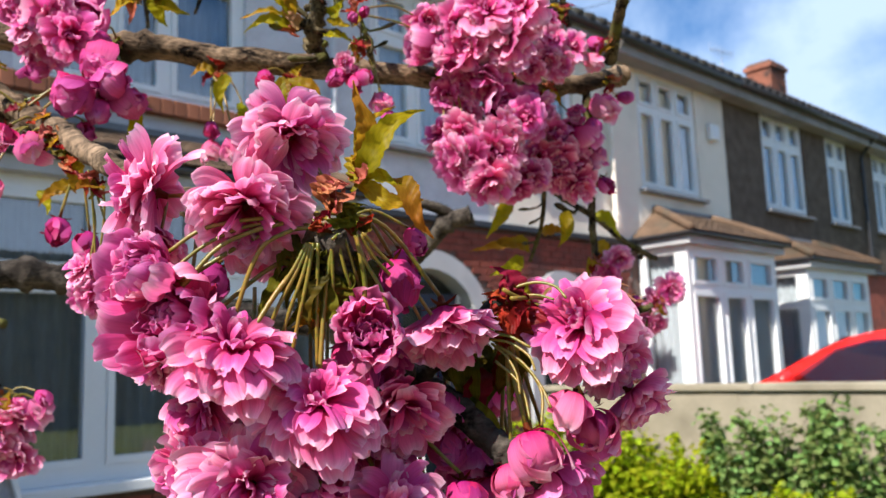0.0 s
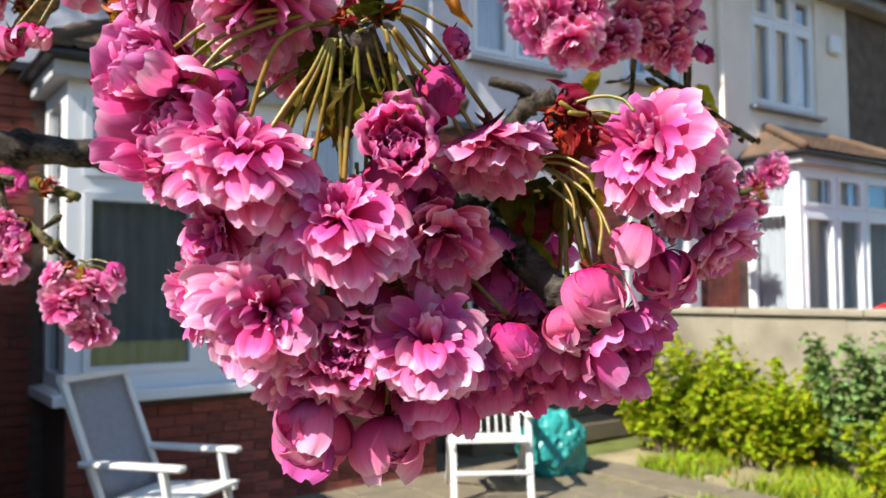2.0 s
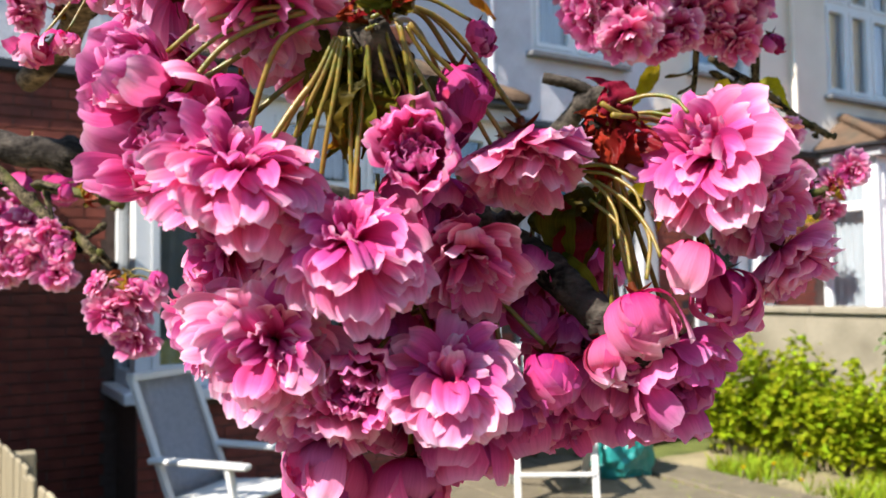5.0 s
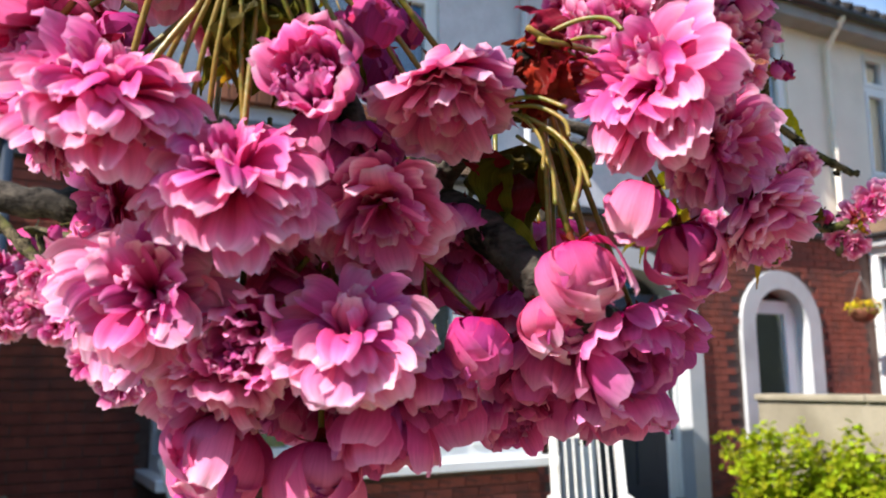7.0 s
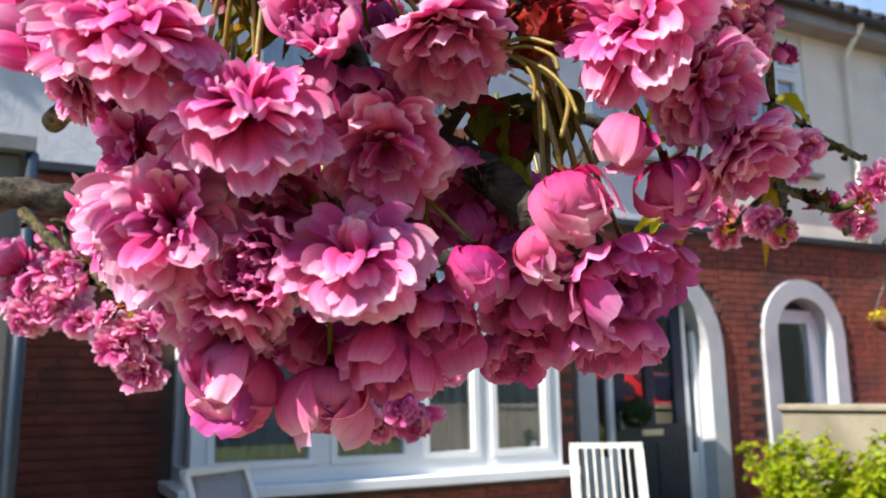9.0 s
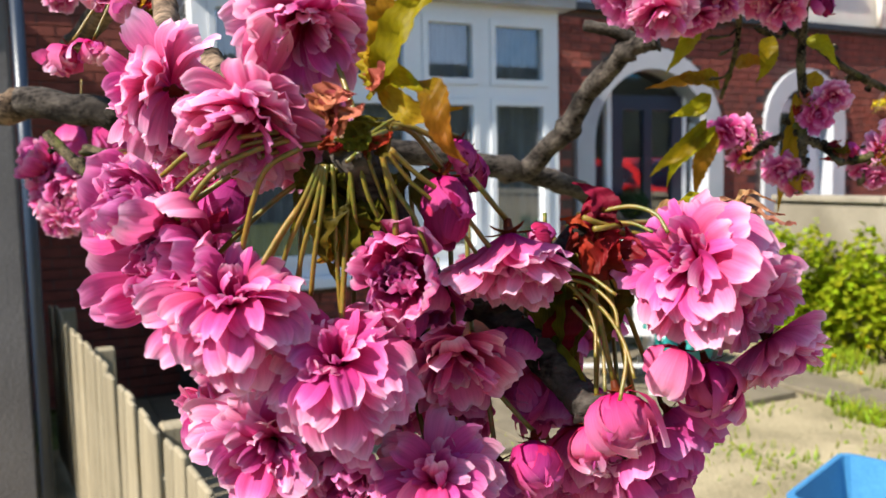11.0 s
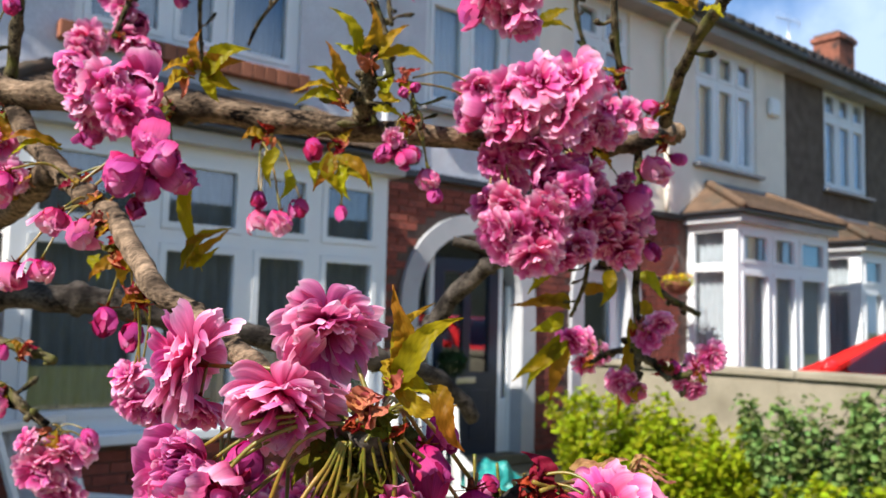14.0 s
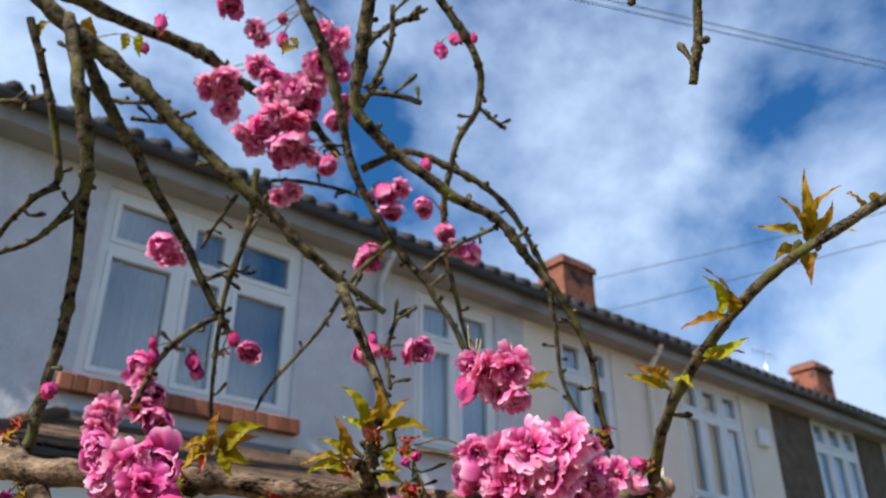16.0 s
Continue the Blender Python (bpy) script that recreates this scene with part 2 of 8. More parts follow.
FABRIC = surface("grey_sling_fabric", (0.36, 0.37, 0.41), (0.50, 0.51, 0.55), 30, 0.85, 0.3, 500)
BLACK_PLASTIC = surface("black_gutter", (0.012, 0.012, 0.014), (0.03, 0.03, 0.034), 10, 0.4, 0.1, 120)
ROOF_TILE = surface("dark_roof_tile", (0.012, 0.011, 0.012), (0.040, 0.035, 0.035), 8, 0.75, 0.5, 80, stain=(0.045, 0.045, 0.028))
BAY_TILE = surface("brown_roof_tile", (0.066, 0.042, 0.028), (0.145, 0.092, 0.060), 7, 0.85, 0.6, 80, stain=(0.065, 0.056, 0.042), per_piece=0.25)
# eaves shade is put into this paint: a darker grey than the board itself
FASCIA = surface("shaded_fascia_paint", (0.20, 0.19, 0.185), (0.29, 0.275, 0.265), 4, 0.6, 0.2, 80, stain=(0.16, 0.15, 0.145))
LEAD = surface("lead_flashing", (0.10, 0.10, 0.11), (0.19, 0.19, 0.20), 9, 0.55, 0.3, 80)
POT = surface("chimney_brick", (0.13, 0.045, 0.030), (0.32, 0.125, 0.080), 9, 0.85, 0.6, 60, stain=(0.05, 0.034, 0.03))
CLAY = surface("clay_pot", (0.36, 0.16, 0.10), (0.48, 0.24, 0.15), 9, 0.8, 0.3, 80)
NAVY = surface("navy_door_paint", (0.010, 0.018, 0.035), (0.018, 0.030, 0.052), 5, 0.35, 0.05, 90)
CURTAIN = surface("net_curtain", (0.44, 0.465, 0.48), (0.58, 0.60, 0.615), 14, 0.9, 0.2, 200, stretch=(1, 1, 0.15))
# curtain whose dark blue also carries the sky reflected in the panes
BLUE_CURTAIN = surface("sky_blue_tinted_curtain", (0.03, 0.06, 0.09), (0.15, 0.21, 0.27), 9, 0.9, 0.2, 200, stretch=(1, 1, 0.1))
SHEER = surface("grey_sheer_curtain", (0.09, 0.105, 0.115), (0.23, 0.25, 0.26), 10, 0.9, 0.2, 120, stretch=(1, 1, 0.12))
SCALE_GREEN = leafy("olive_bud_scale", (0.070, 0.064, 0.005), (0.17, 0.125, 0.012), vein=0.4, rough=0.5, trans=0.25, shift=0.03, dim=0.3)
# near-black base colour stands in for the dimness inside the rooms
ROOM = surface("unlit_room_dark", (0.035, 0.035, 0.04), (0.06, 0.06, 0.065), 3, 0.9, 0.0, 30)
WOOD = surface("weathered_fence_wood", (0.16, 0.13, 0.08), (0.30, 0.255, 0.175), 9, 0.8, 0.5, 90, stain=(0.17, 0.165, 0.10), stretch=(1, 1, 0.12), per_piece=0.2)
SOIL = surface("garden_ground", (0.12, 0.10, 0.055), (0.40, 0.33, 0.205), 2.2, 0.95, 1.0, 60, stain=(0.09, 0.115, 0.025))
# added ground cover, dark to weaken light bounced off the earth
LAWN = surface("added_dark_lawn", (0.045, 0.058, 0.015), (0.15, 0.17, 0.045), 4, 0.95, 1.0, 90, stain=(0.11, 0.095, 0.04))
SLAB = surface("path_slab", (0.10, 0.084, 0.058), (0.19, 0.158, 0.108), 5, 0.9, 0.5, 80)
GRASS = leafy("grass", (0.14, 0.20, 0.012), (0.42, 0.52, 0.03), vein=0.2, rough=0.6, trans=0.35, shift=0.03, dim=0.4)
SHRUB = leafy("shrub_leaf", (0.19, 0.24, 0.010), (0.48, 0.53, 0.018), vein=0.3, rough=0.5, trans=0.42, shift=0.035, dim=0.5, through=(0.50, 0.62, 0.02))
SHRUB_B = leafy("grey_shrub_leaf", (0.12, 0.20, 0.05), (0.28, 0.38, 0.12), vein=0.3, rough=0.5, trans=0.3, shift=0.04, dim=0.5)
STEM = surface("shrub_stem", (0.16, 0.12, 0.07), (0.36, 0.30, 0.20), 20, 0.8, 0.4, 150)
DANDELION = leafy("yellow_flower", (0.75, 0.50, 0.01), (0.85, 0.66, 0.02), trans=0.2)
ORANGE = leafy("orange_flower", (0.75, 0.28, 0.01), (0.85, 0.50, 0.02), trans=0.2, shift=0.05)
CAR_RED = surface("red_car_paint", (0.62, 0.012, 0.012), (0.70, 0.02, 0.016), 2, 0.18, 0.0, 50)
TYRE = surface("tyre_rubber", (0.012, 0.012, 0.012), (0.03, 0.03, 0.03), 12, 0.85, 0.2, 90)
RIM = surface("alloy_rim", (0.45, 0.45, 0.46), (0.6, 0.6, 0.61), 12, 0.3, 0.0, 90, metal=1.0)
TEAL = surface("teal_plastic_sheet", (0.012, 0.16, 0.15), (0.03, 0.30, 0.27), 6, 0.35, 0.4, 40)
BLUE_PLASTIC = surface("blue_plastic", (0.03, 0.15, 0.32), (0.06, 0.23, 0.42), 5, 0.4, 0.1, 60)
GLASS, CAR_GLASS = glass("window_glass"), glass("car_glass", (0.55, 0.66, 0.68), 0.5)
CABLE = surface("cable", (0.02, 0.02, 0.022), (0.04, 0.04, 0.042), 10, 0.6, 0.0, 50)


# ---- mesh helpers ----
def part(name, bm, mat, parent=None, label="", smooth=False):
    me = bpy.data.meshes.new(name)
    bm.to_mesh(me)
    bm.free()
    me.materials.append(mat)
    if smooth:
        me.shade_smooth()
    ob = new(name, me)
    if parent:
        ob.parent = parent
    if label:
        ob["label"] = label
    return ob


def thing(name, at, label, category, group="", kind=""):
    ob = new(name)
    ob.empty_display_size = 0.1
    ob.location = at
    return tagged(ob, label, category, group, kind)


def box(bm, x0, x1, y0, y1, z0, z1, bevel=0.0):
    """A box, its edges rounded by bevel."""
    made = bmesh.ops.create_cube(bm, size=1.0)["verts"]
    bmesh.ops.transform(bm, matrix=Matrix.Translation(((x0 + x1) / 2, (y0 + y1) / 2, (z0 + z1) / 2)) @ Matrix.Diagonal((abs(x1 - x0), abs(y1 - y0), abs(z1 - z0), 1)), verts=made)
    if bevel:
        edges = list({e for v in made for e in v.link_edges})
        bmesh.ops.bevel(bm, geom=edges, offset=bevel, segments=1, affect="EDGES")
    return made


def boxed(name, dims, mat, parent=None, label="", bevel=0.004):
    bm = bmesh.new()
    box(bm, *dims, bevel=bevel)
    return part(name, bm, mat, parent, label)


def beam(bm, a, b, w, d, bevel=0.003):
    """A bar of section w by d from a to b."""
    a, b = Vector(a), Vector(b)
    made = bmesh.ops.create_cube(bm, size=1.0)["verts"]
    turn = (b - a).to_track_quat("Z", "Y").to_matrix().to_4x4()
    bmesh.ops.transform(bm, matrix=Matrix.Translation((a + b) / 2) @ turn @ Matrix.Diagonal((w, d, (b - a).length, 1)), verts=made)
    if bevel:
        bmesh.ops.bevel(bm, geom=list({e for v in made for e in v.link_edges}), offset=bevel, segments=1, affect="EDGES")


def tube(bm, points, radii, sides=10, cap=True):
    """A tube along points with a radius at each."""
    rings, up = [], Vector((0.13, 0.21, 1.0)).normalized()
    for i, p in enumerate(points):
        t = (points[min(i + 1, len(points) - 1)] - points[max(i - 1, 0)]).normalized()
        s = t.cross(up)
        s = s.normalized() if s.length > 1e-4 else Vector((1, 0, 0))
        u = s.cross(t)
        up = u
        rings.append([bm.verts.new(p + (s * math.cos(a) + u * math.sin(a)) * radii[i][k % len(radii[i])] if isinstance(radii[i], (list, tuple)) else p + (s * math.cos(a) + u * math.sin(a)) * radii[i]) for k, a in ((k, 2 * math.pi * k / sides) for k in range(sides))])
    for a, b in zip(rings, rings[1:]):
        for k in range(sides):
            bm.faces.new((a[k], a[(k + 1) % sides], b[(k + 1) % sides], b[k]))
    if cap:
        bm.faces.new(rings[0][::-1])
        bm.faces.new(rings[-1])


def smooth_line(points, steps):
    """A Catmull-Rom line through the points."""
    pts = [Vector(p) for p in points]
    pts = [pts[0] * 2 - pts[1], *pts, pts[-1] * 2 - pts[-2]]
    line = []
    for i in range(1, len(pts) - 2):
        a, b, c, d = pts[i - 1:i + 3]
        for k in range(steps):
            t = k / steps
            line.append(0.5 * (2 * b + (c - a) * t + (2 * a - 5 * b + 4 * c - d) * t * t + (3 * b - a - 3 * c + d) * t ** 3))
    line.append(pts[-2])
    return line


def lathe(bm, profile, centre, sides=20):
    """A turned body: (radius, height) pairs about a vertical axis."""
    rings = [[bm.verts.new((centre[0] + r * math.cos(2 * math.pi * k / sides), centre[1] + r * math.sin(2 * math.pi * k / sides), centre[2] + z)) for k in range(sides)] for r, z in profile]
    for a, b in zip(rings, rings[1:]):
        for k in range(sides):
            bm.faces.new((a[k], a[(k + 1) % sides], b[(k + 1) % sides], b[k]))
    bm.faces.new(rings[0][::-1])
    bm.faces.new(rings[-1])


def pierced(bm, x0, x1, y0, y1, z0, z1, holes):
    """A wall slab between x0 (back) and x1 (front) with rectangular holes (ya, yb, za, zb) through it."""
    ys = sorted({y0, y1, *[h[0] for h in holes], *[h[1] for h in holes]})
    zs = sorted({z0, z1, *[h[2] for h in holes], *[h[3] for h in holes]})

    def solid(i, j):
        if not (0 <= i < len(ys) - 1 and 0 <= j < len(zs) - 1):
            return False
        y, z = (ys[i] + ys[i + 1]) / 2, (zs[j] + zs[j + 1]) / 2
        return not any(h[0] < y < h[1] and h[2] < z < h[3] for h in holes)

    def quad(*c):
        bm.faces.new([bm.verts.new(v) for v in c])
    for i in range(len(ys) - 1):
        for j in range(len(zs) - 1):
            if not solid(i, j):
                continue
            a, b, c, d = ys[i], ys[i + 1], zs[j], zs[j + 1]
            quad((x1, a, c), (x1, b, c), (x1, b, d), (x1, a, d))
            quad((x0, b, c), (x0, a, c), (x0, a, d), (x0, b, d))
            if not solid(i - 1, j):
                quad((x0, a, c), (x1, a, c), (x1, a, d), (x0, a, d))
            if not solid(i + 1, j):
                quad((x1, b, c), (x0, b, c), (x0, b, d), (x1, b, d))
            if not solid(i, j - 1):
                quad((x0, a, c), (x0, b, c), (x1, b, c), (x1, a, c))
            if not solid(i, j + 1):
                quad((x1, a, d), (x1, b, d), (x0, b, d), (x0, a, d))
    bmesh.ops.remove_doubles(bm, verts=bm.verts, dist=1e-5)


# ---- ground ----
bm = bmesh.new()
bmesh.ops.create_grid(bm, x_segments=150, y_segments=150, size=1.0)
for v in bm.verts:
    v.co.x, v.co.y = math.copysign(abs(v.co.x) ** 3, v.co.x) * 600 - 2, math.copysign(abs(v.co.y) ** 3, v.co.y) * 600 + 4
    if abs(v.co.x) < 12 and abs(v.co.y) < 12:
        v.co.z = 0.025 * noise.noise(v.co * 1.3) - 0.02
ground = tagged(part("ground", bm, SOIL, smooth=True), "sunlit bare sandy earth with thin grass in front of the houses", "ground", kind="structure")
# rough lawn away from the bare strip: added, mostly unseen, to cut bounce and reflections
ground.data.materials.append(LAWN)
for poly in ground.data.polygons:
    c = poly.center
    edge = 0.35 * noise.noise(c * 1.7)
    # bare earth runs out unseen to x = 5, bouncing sun onto the fronts
    if not (-5.4 < c.x < 5.0 + edge and -4.0 + edge < c.y < 7.4):
        poly.material_index = 1

# ---- the terrace ----
FRONT = -6.0            # the plane of the house fronts
SILL, HEAD = 3.76, 5.46  # first-floor windows
EAVES = 5.66


def cells(y0, y1, z0, z1, cols, transom, bar):
    """The openings that a frame's bars leave: (y, y, z, z)."""
    edges, out = [y0 + bar, *cols, y1 - bar], []
    for a, b in zip(edges, edges[1:]):
        lo, hi = a + (0 if a == edges[0] else bar / 2), b - (0 if b == edges[-1] else bar / 2)
        out += [(lo, hi, z0 + bar, transom - bar / 2), (lo, hi, transom + bar / 2, z1 - bar)]
    return out


def glazed_frame(parent, name, label, x, y0, y1, z0, z1, cols, transom, bar, sash):
    """One frame with its bars, an opening sash and a pane in each of its openings."""
    bm = bmesh.new()
    holes = cells(y0, y1, z0, z1, cols, transom, bar)
    pierced(bm, x - 0.05, x + 0.02, y0, y1, z0, z1, holes)
    win = part(name, bm, WHITE_UPVC, parent, label)
    for lo, hi, c, d in holes:
        bm = bmesh.new()
        pierced(bm, x - 0.04, x + 0.032, lo + 0.002, hi - 0.002, c + 0.002, d - 0.002, [(lo + sash, hi - sash, c + sash, d - sash)])
        part("sash", bm, WHITE_UPVC, win)
        pane = boxed("pane", (x - 0.018, x - 0.012, lo + sash, hi - sash, c + sash, d - sash), GLASS, win, bevel=0)
        pane.visible_shadow = False
    return win


def window(parent, x, y0, y1, z0, z1, cols, transom, curtain, label="", bar=0.075, sill=None):
    """A casement window set in a front: frame, opening sashes, panes, sill, curtain behind."""
    win = glazed_frame(parent, "window", label, x, y0, y1, z0, z1, cols, transom, bar, 0.05)
    if sill:
        boxed("sill", (x - 0.02, x + 0.16, y0 - 0.06, y1 + 0.06, z0 - 0.05, z0 - 0.002), sill, win)
    drape(win, x - 0.085, y0 + 0.02, y1 - 0.02, z0 + 0.03, z1 - 0.03, curtain)
    return win


def drape(parent, x, y0, y1, z0, z1, mat):
    """A hanging curtain with folds."""
    bm = bmesh.new()
    n = max(8, int((y1 - y0) * 60))
    rows = []
    for j in range(3):
        z = z0 + (z1 - z0) * j / 2
        rows.append([bm.verts.new((x + 0.025 * math.sin(i * 1.1 + 0.5 * math.sin(i * 0.37)) * (1.1 - 0.4 * j / 2), y0 + (y1 - y0) * i / n, z)) for i in range(n + 1)])
    for a, b in zip(rows, rows[1:]):
        for i in range(n):
            bm.faces.new((a[i], a[i + 1], b[i + 1], b[i]))
    return part("curtain", bm, mat, parent, smooth=True)


def arch_points(yc, zs, r, n=18):
    return [(yc - r * math.cos(math.pi * k / n), zs + r * math.sin(math.pi * k / n)) for k in range(n + 1)]


def spandrel(bm, x0, x1, yc, zs, r, ztop):
    """Wall above a round arch, up to ztop, between the arch's sides."""
    arc = arch_points(yc, zs, r)
    lo = [[bm.verts.new((x, y, z)) for y, z in arc] for x in (x1, x0)]
    hi = [[bm.verts.new((x, y, ztop)) for y, z in arc] for x in (x1, x0)]
    for k in range(len(arc) - 1):
        bm.faces.new((lo[0][k], lo[0][k + 1], hi[0][k + 1], hi[0][k]))
        bm.faces.new((lo[1][k + 1], lo[1][k], hi[1][k], hi[1][k + 1]))
        bm.faces.new((lo[1][k], lo[1][k + 1], lo[0][k + 1], lo[0][k]))


def arch_ring(bm, x0, x1, yc, zs, r0, r1, zfloor):
    """A flat band round an arch and down its sides."""
    inner = [(yc - r0, zfloor), *arch_points(yc, zs, r0), (yc + r0, zfloor)]
    outer = [(yc - r1, zfloor), *arch_points(yc, zs, r1), (yc + r1, zfloor)]
    f = [[bm.verts.new((x, y, z)) for y, z in ring] for x in (x1, x0) for ring in (inner, outer)]
    for k in range(len(inner) - 1):
        bm.faces.new((f[0][k], f[0][k + 1], f[1][k + 1], f[1][k]))
        bm.faces.new((f[1][k], f[1][k + 1], f[3][k + 1], f[3][k]))
        bm.faces.new((f[2][k], f[2][k + 1], f[0][k + 1], f[0][k]))


def hip_roof(bm, x_wall, x_eave, y0, y1, z_eave, z_top, inset):
    """Boards of a lean-to hipped roof, as a solid."""
    b = [(x_wall, y0, z_eave), (x_eave, y0, z_eave), (x_eave, y1, z_eave), (x_wall, y1, z_eave)]
    v = [bm.verts.new(p) for p in b] + [bm.verts.new(p) for p in ((x_wall, y0 + inset, z_top), (x_wall, y1 - inset, z_top))]
    for f in ((0, 1, 4), (1, 2, 5, 4), (2, 3, 5), (3, 2, 1, 0), (0, 4, 5, 3)):
        bm.faces.new([v[i] for i in f])


def tile_courses(x_wall, x_eave, y0, y1, z_eave, z_top, inset, rows, pitch, lift=0.012, thick=0.018):
    """Places of roof tiles on the front slope and both hips: matrices for a unit tile."""
    places = []
    run = Vector((x_wall - x_eave, 0, z_top - z_eave))
    up = run.normalized()
    nor = Vector((-up.z, 0, up.x)) * (1 if up.x < 0 else -1)
    nor = Vector((abs(nor.x), 0, abs(nor.z)))
    for j in range(rows):
        f = j / rows
        a, b = y0 + inset * f, y1 - inset * f
        count = max(1, round((b - a) / pitch))
        for i in range(count):
            y = a + (b - a) * (i + 0.5) / count
            o = Vector((x_eave, y, z_eave)) + run * ((j + 0.5) / rows) + nor * lift
            m = Matrix((((0, up.x, nor.x, o.x)), ((1, up.y, nor.y, o.y)), ((0, up.z, nor.z, o.z)), (0, 0, 0, 1)))
            places.append(m @ Matrix.Rotation(radians(-4), 4, "X") @ Matrix.Diagonal(((b - a) / count * 0.97, run.length / rows * 1.12, thick, 1)))
    return places


def bay(house, y0, y1, cols, sill_z, head_z, front, transom, curtain, base, left_window, tile_label):
    """A square ground-floor bay: brick base, white frames, side returns, hipped tiled roof."""
    body = glazed_frame(house, "bay_window", "white framed square bay window", front, y0, y1, sill_z, head_z, cols, transom, 0.10, 0.05)
    for y, out in ((y0, -1), (y1, 1)):
        ya, yb = sorted((y, y - out * 0.07))
        holes = [(FRONT + 0.10, front - 0.16, sill_z + 0.10, transom - 0.05), (FRONT + 0.10, front - 0.16, transom + 0.05, head_z - 0.10)]
        bm = bmesh.new()
        pierced(bm, 0, yb - ya, FRONT + 0.002, front - 0.052, sill_z, head_z, holes)
        for v in bm.verts:
            v.co = Vector((v.co.y, ya + v.co.x, v.co.z))
        bmesh.ops.recalc_face_normals(bm, faces=bm.faces)
        part("side_frame", bm, WHITE_UPVC, body)
        for lo, hi, c, d in holes:
            pane = boxed("pane", (lo, hi, (ya + yb) / 2 - 0.003, (ya + yb) / 2 + 0.003, c, d), GLASS, body, bevel=0)
            pane.visible_shadow = False
        net = drape(body, 0.0, FRONT + 0.03, front - 0.11, sill_z + 0.02, head_z - 0.02, curtain)
        for v in net.data.vertices:
            v.co = Vector((v.co.y, y - out * 0.16 + v.co.x, v.co.z))
    boxed("window_sill", (FRONT, front + 0.14, y0 - 0.09, y1 + 0.09, sill_z - 0.075, sill_z - 0.002), WHITE_UPVC, body, bevel=0.008)
    boxed("fascia", (FRONT, front + 0.13, y0 - 0.10, y1 + 0.10, head_z + 0.002, head_z + 0.10), WHITE_PAINT, body, "cream-painted fascia board")
    boxed("gutter", (FRONT, front + 0.22, y0 - 0.18, y1 + 0.18, head_z + 0.104, head_z + 0.15), BLACK_PLASTIC, body, "black plastic gutter", bevel=0.015)
    drape(body, front - 0.09, y0 + 0.12, y1 - 0.12, sill_z + 0.02, head_z - 0.02, curtain)
    boxed("brick_base", (FRONT + 0.002, front - 0.012, y0 + 0.012, y1 - 0.012, 0.0, sill_z - 0.078), base, house, "dark red brick base of the bay")
    bm = bmesh.new()
    ze, zt = head_z + 0.155, head_z + 0.60
    hip_roof(bm, FRONT + 0.002, front + 0.20, y0 - 0.16, y1 + 0.16, ze, zt, 0.62)
    roof = part("bay_roof", bm, BAY_TILE, house, tile_label)
    shared = None
    for m in tile_courses(FRONT, front + 0.21, y0 - 0.17, y1 + 0.17, ze, zt, 0.62, 7, 0.17):
        if shared is None:
            shared = boxed("tile", (-0.5, 0.5, -0.5, 0.5, -0.5, 0.5), BAY_TILE, roof, bevel=0.12)
            ob = shared
        else:
            ob = new("tile", shared.data)
            ob.parent = roof
        ob.matrix_basis = m
    for ya, yb in ((y0 - 0.17, y0 + 0.46), (y1 + 0.17, y1 - 0.46)):
        bm = bmesh.new()
        tube(bm, smooth_line([(front + 0.22, ya, ze + 0.02), ((front + FRONT) / 2 + 0.1, (ya + yb) / 2, (ze + zt) / 2 + 0.04), (FRONT + 0.02, yb, zt + 0.02)], 4), [0.050 + 0.010 * (k % 2) for k in range(9)], 10)
        part("hip_ridge", bm, BAY_TILE, roof, smooth=True)
    boxed("flashing", (FRONT + 0.001, FRONT + 0.05, y0 + 0.40, y1 - 0.40, zt - 0.01, zt + 0.05), LEAD, roof, "grey lead flashing")
    return body


def main_roof(house, y0, y1, label, gutter):
    """Slope, tiles along the eaves, fascia, soffit and gutter."""
    bm = bmesh.new()
    v = [bm.verts.new(p) for p in ((FRONT + 0.30, y0, EAVES + 0.10), (FRONT + 0.30, y1, EAVES + 0.10), (-10.0, y1, EAVES + 2.55), (-10.0, y0, EAVES + 2.55), (-14, y0, EAVES), (-14, y1, EAVES))]
    for f in ((0, 1, 2, 3), (3, 2, 5, 4)):
        bm.faces.new([v[i] for i in f])
    bmesh.ops.solidify(bm, geom=list(bm.faces), thickness=0.06)
    roof = part("roof", bm, ROOF_TILE, house, label)
    bm = bmesh.new()
    y = y0
    while y < y1 - 0.05:
        for r in range(3):
            cx, cz = FRONT + 0.38 - 0.28 * r, EAVES + 0.088 + 0.160 * r
            line = [Vector((cx + 0.02, y + 0.12, cz)), Vector((cx - 0.30, y + 0.12, cz + 0.175))]
            tube(bm, line, [0.070, 0.066], 9)
        y += 0.24
    tagged(part("roll_tiles", bm, ROOF_TILE, roof, smooth=True), kind="stuff")
    boxed("fascia", (FRONT + 0.24, FRONT + 0.27, y0 + 0.003, y1 - 0.003, EAVES - 0.12, EAVES + 0.07), FASCIA, roof, "painted fascia board, greyed for the shade under the eaves")
    boxed("soffit", (FRONT + 0.002, FRONT + 0.238, y0 + 0.003, y1 - 0.003, EAVES - 0.12, EAVES - 0.09), FASCIA, roof)
    bm = bmesh.new()
    tube(bm, [Vector((FRONT + 0.335, y0, EAVES + 0.065)), Vector((FRONT + 0.335, y1, EAVES + 0.065))], [0.062, 0.062], 12)
    part("gutter", bm, gutter, roof, "half-round gutter", smooth=True)
    return roof


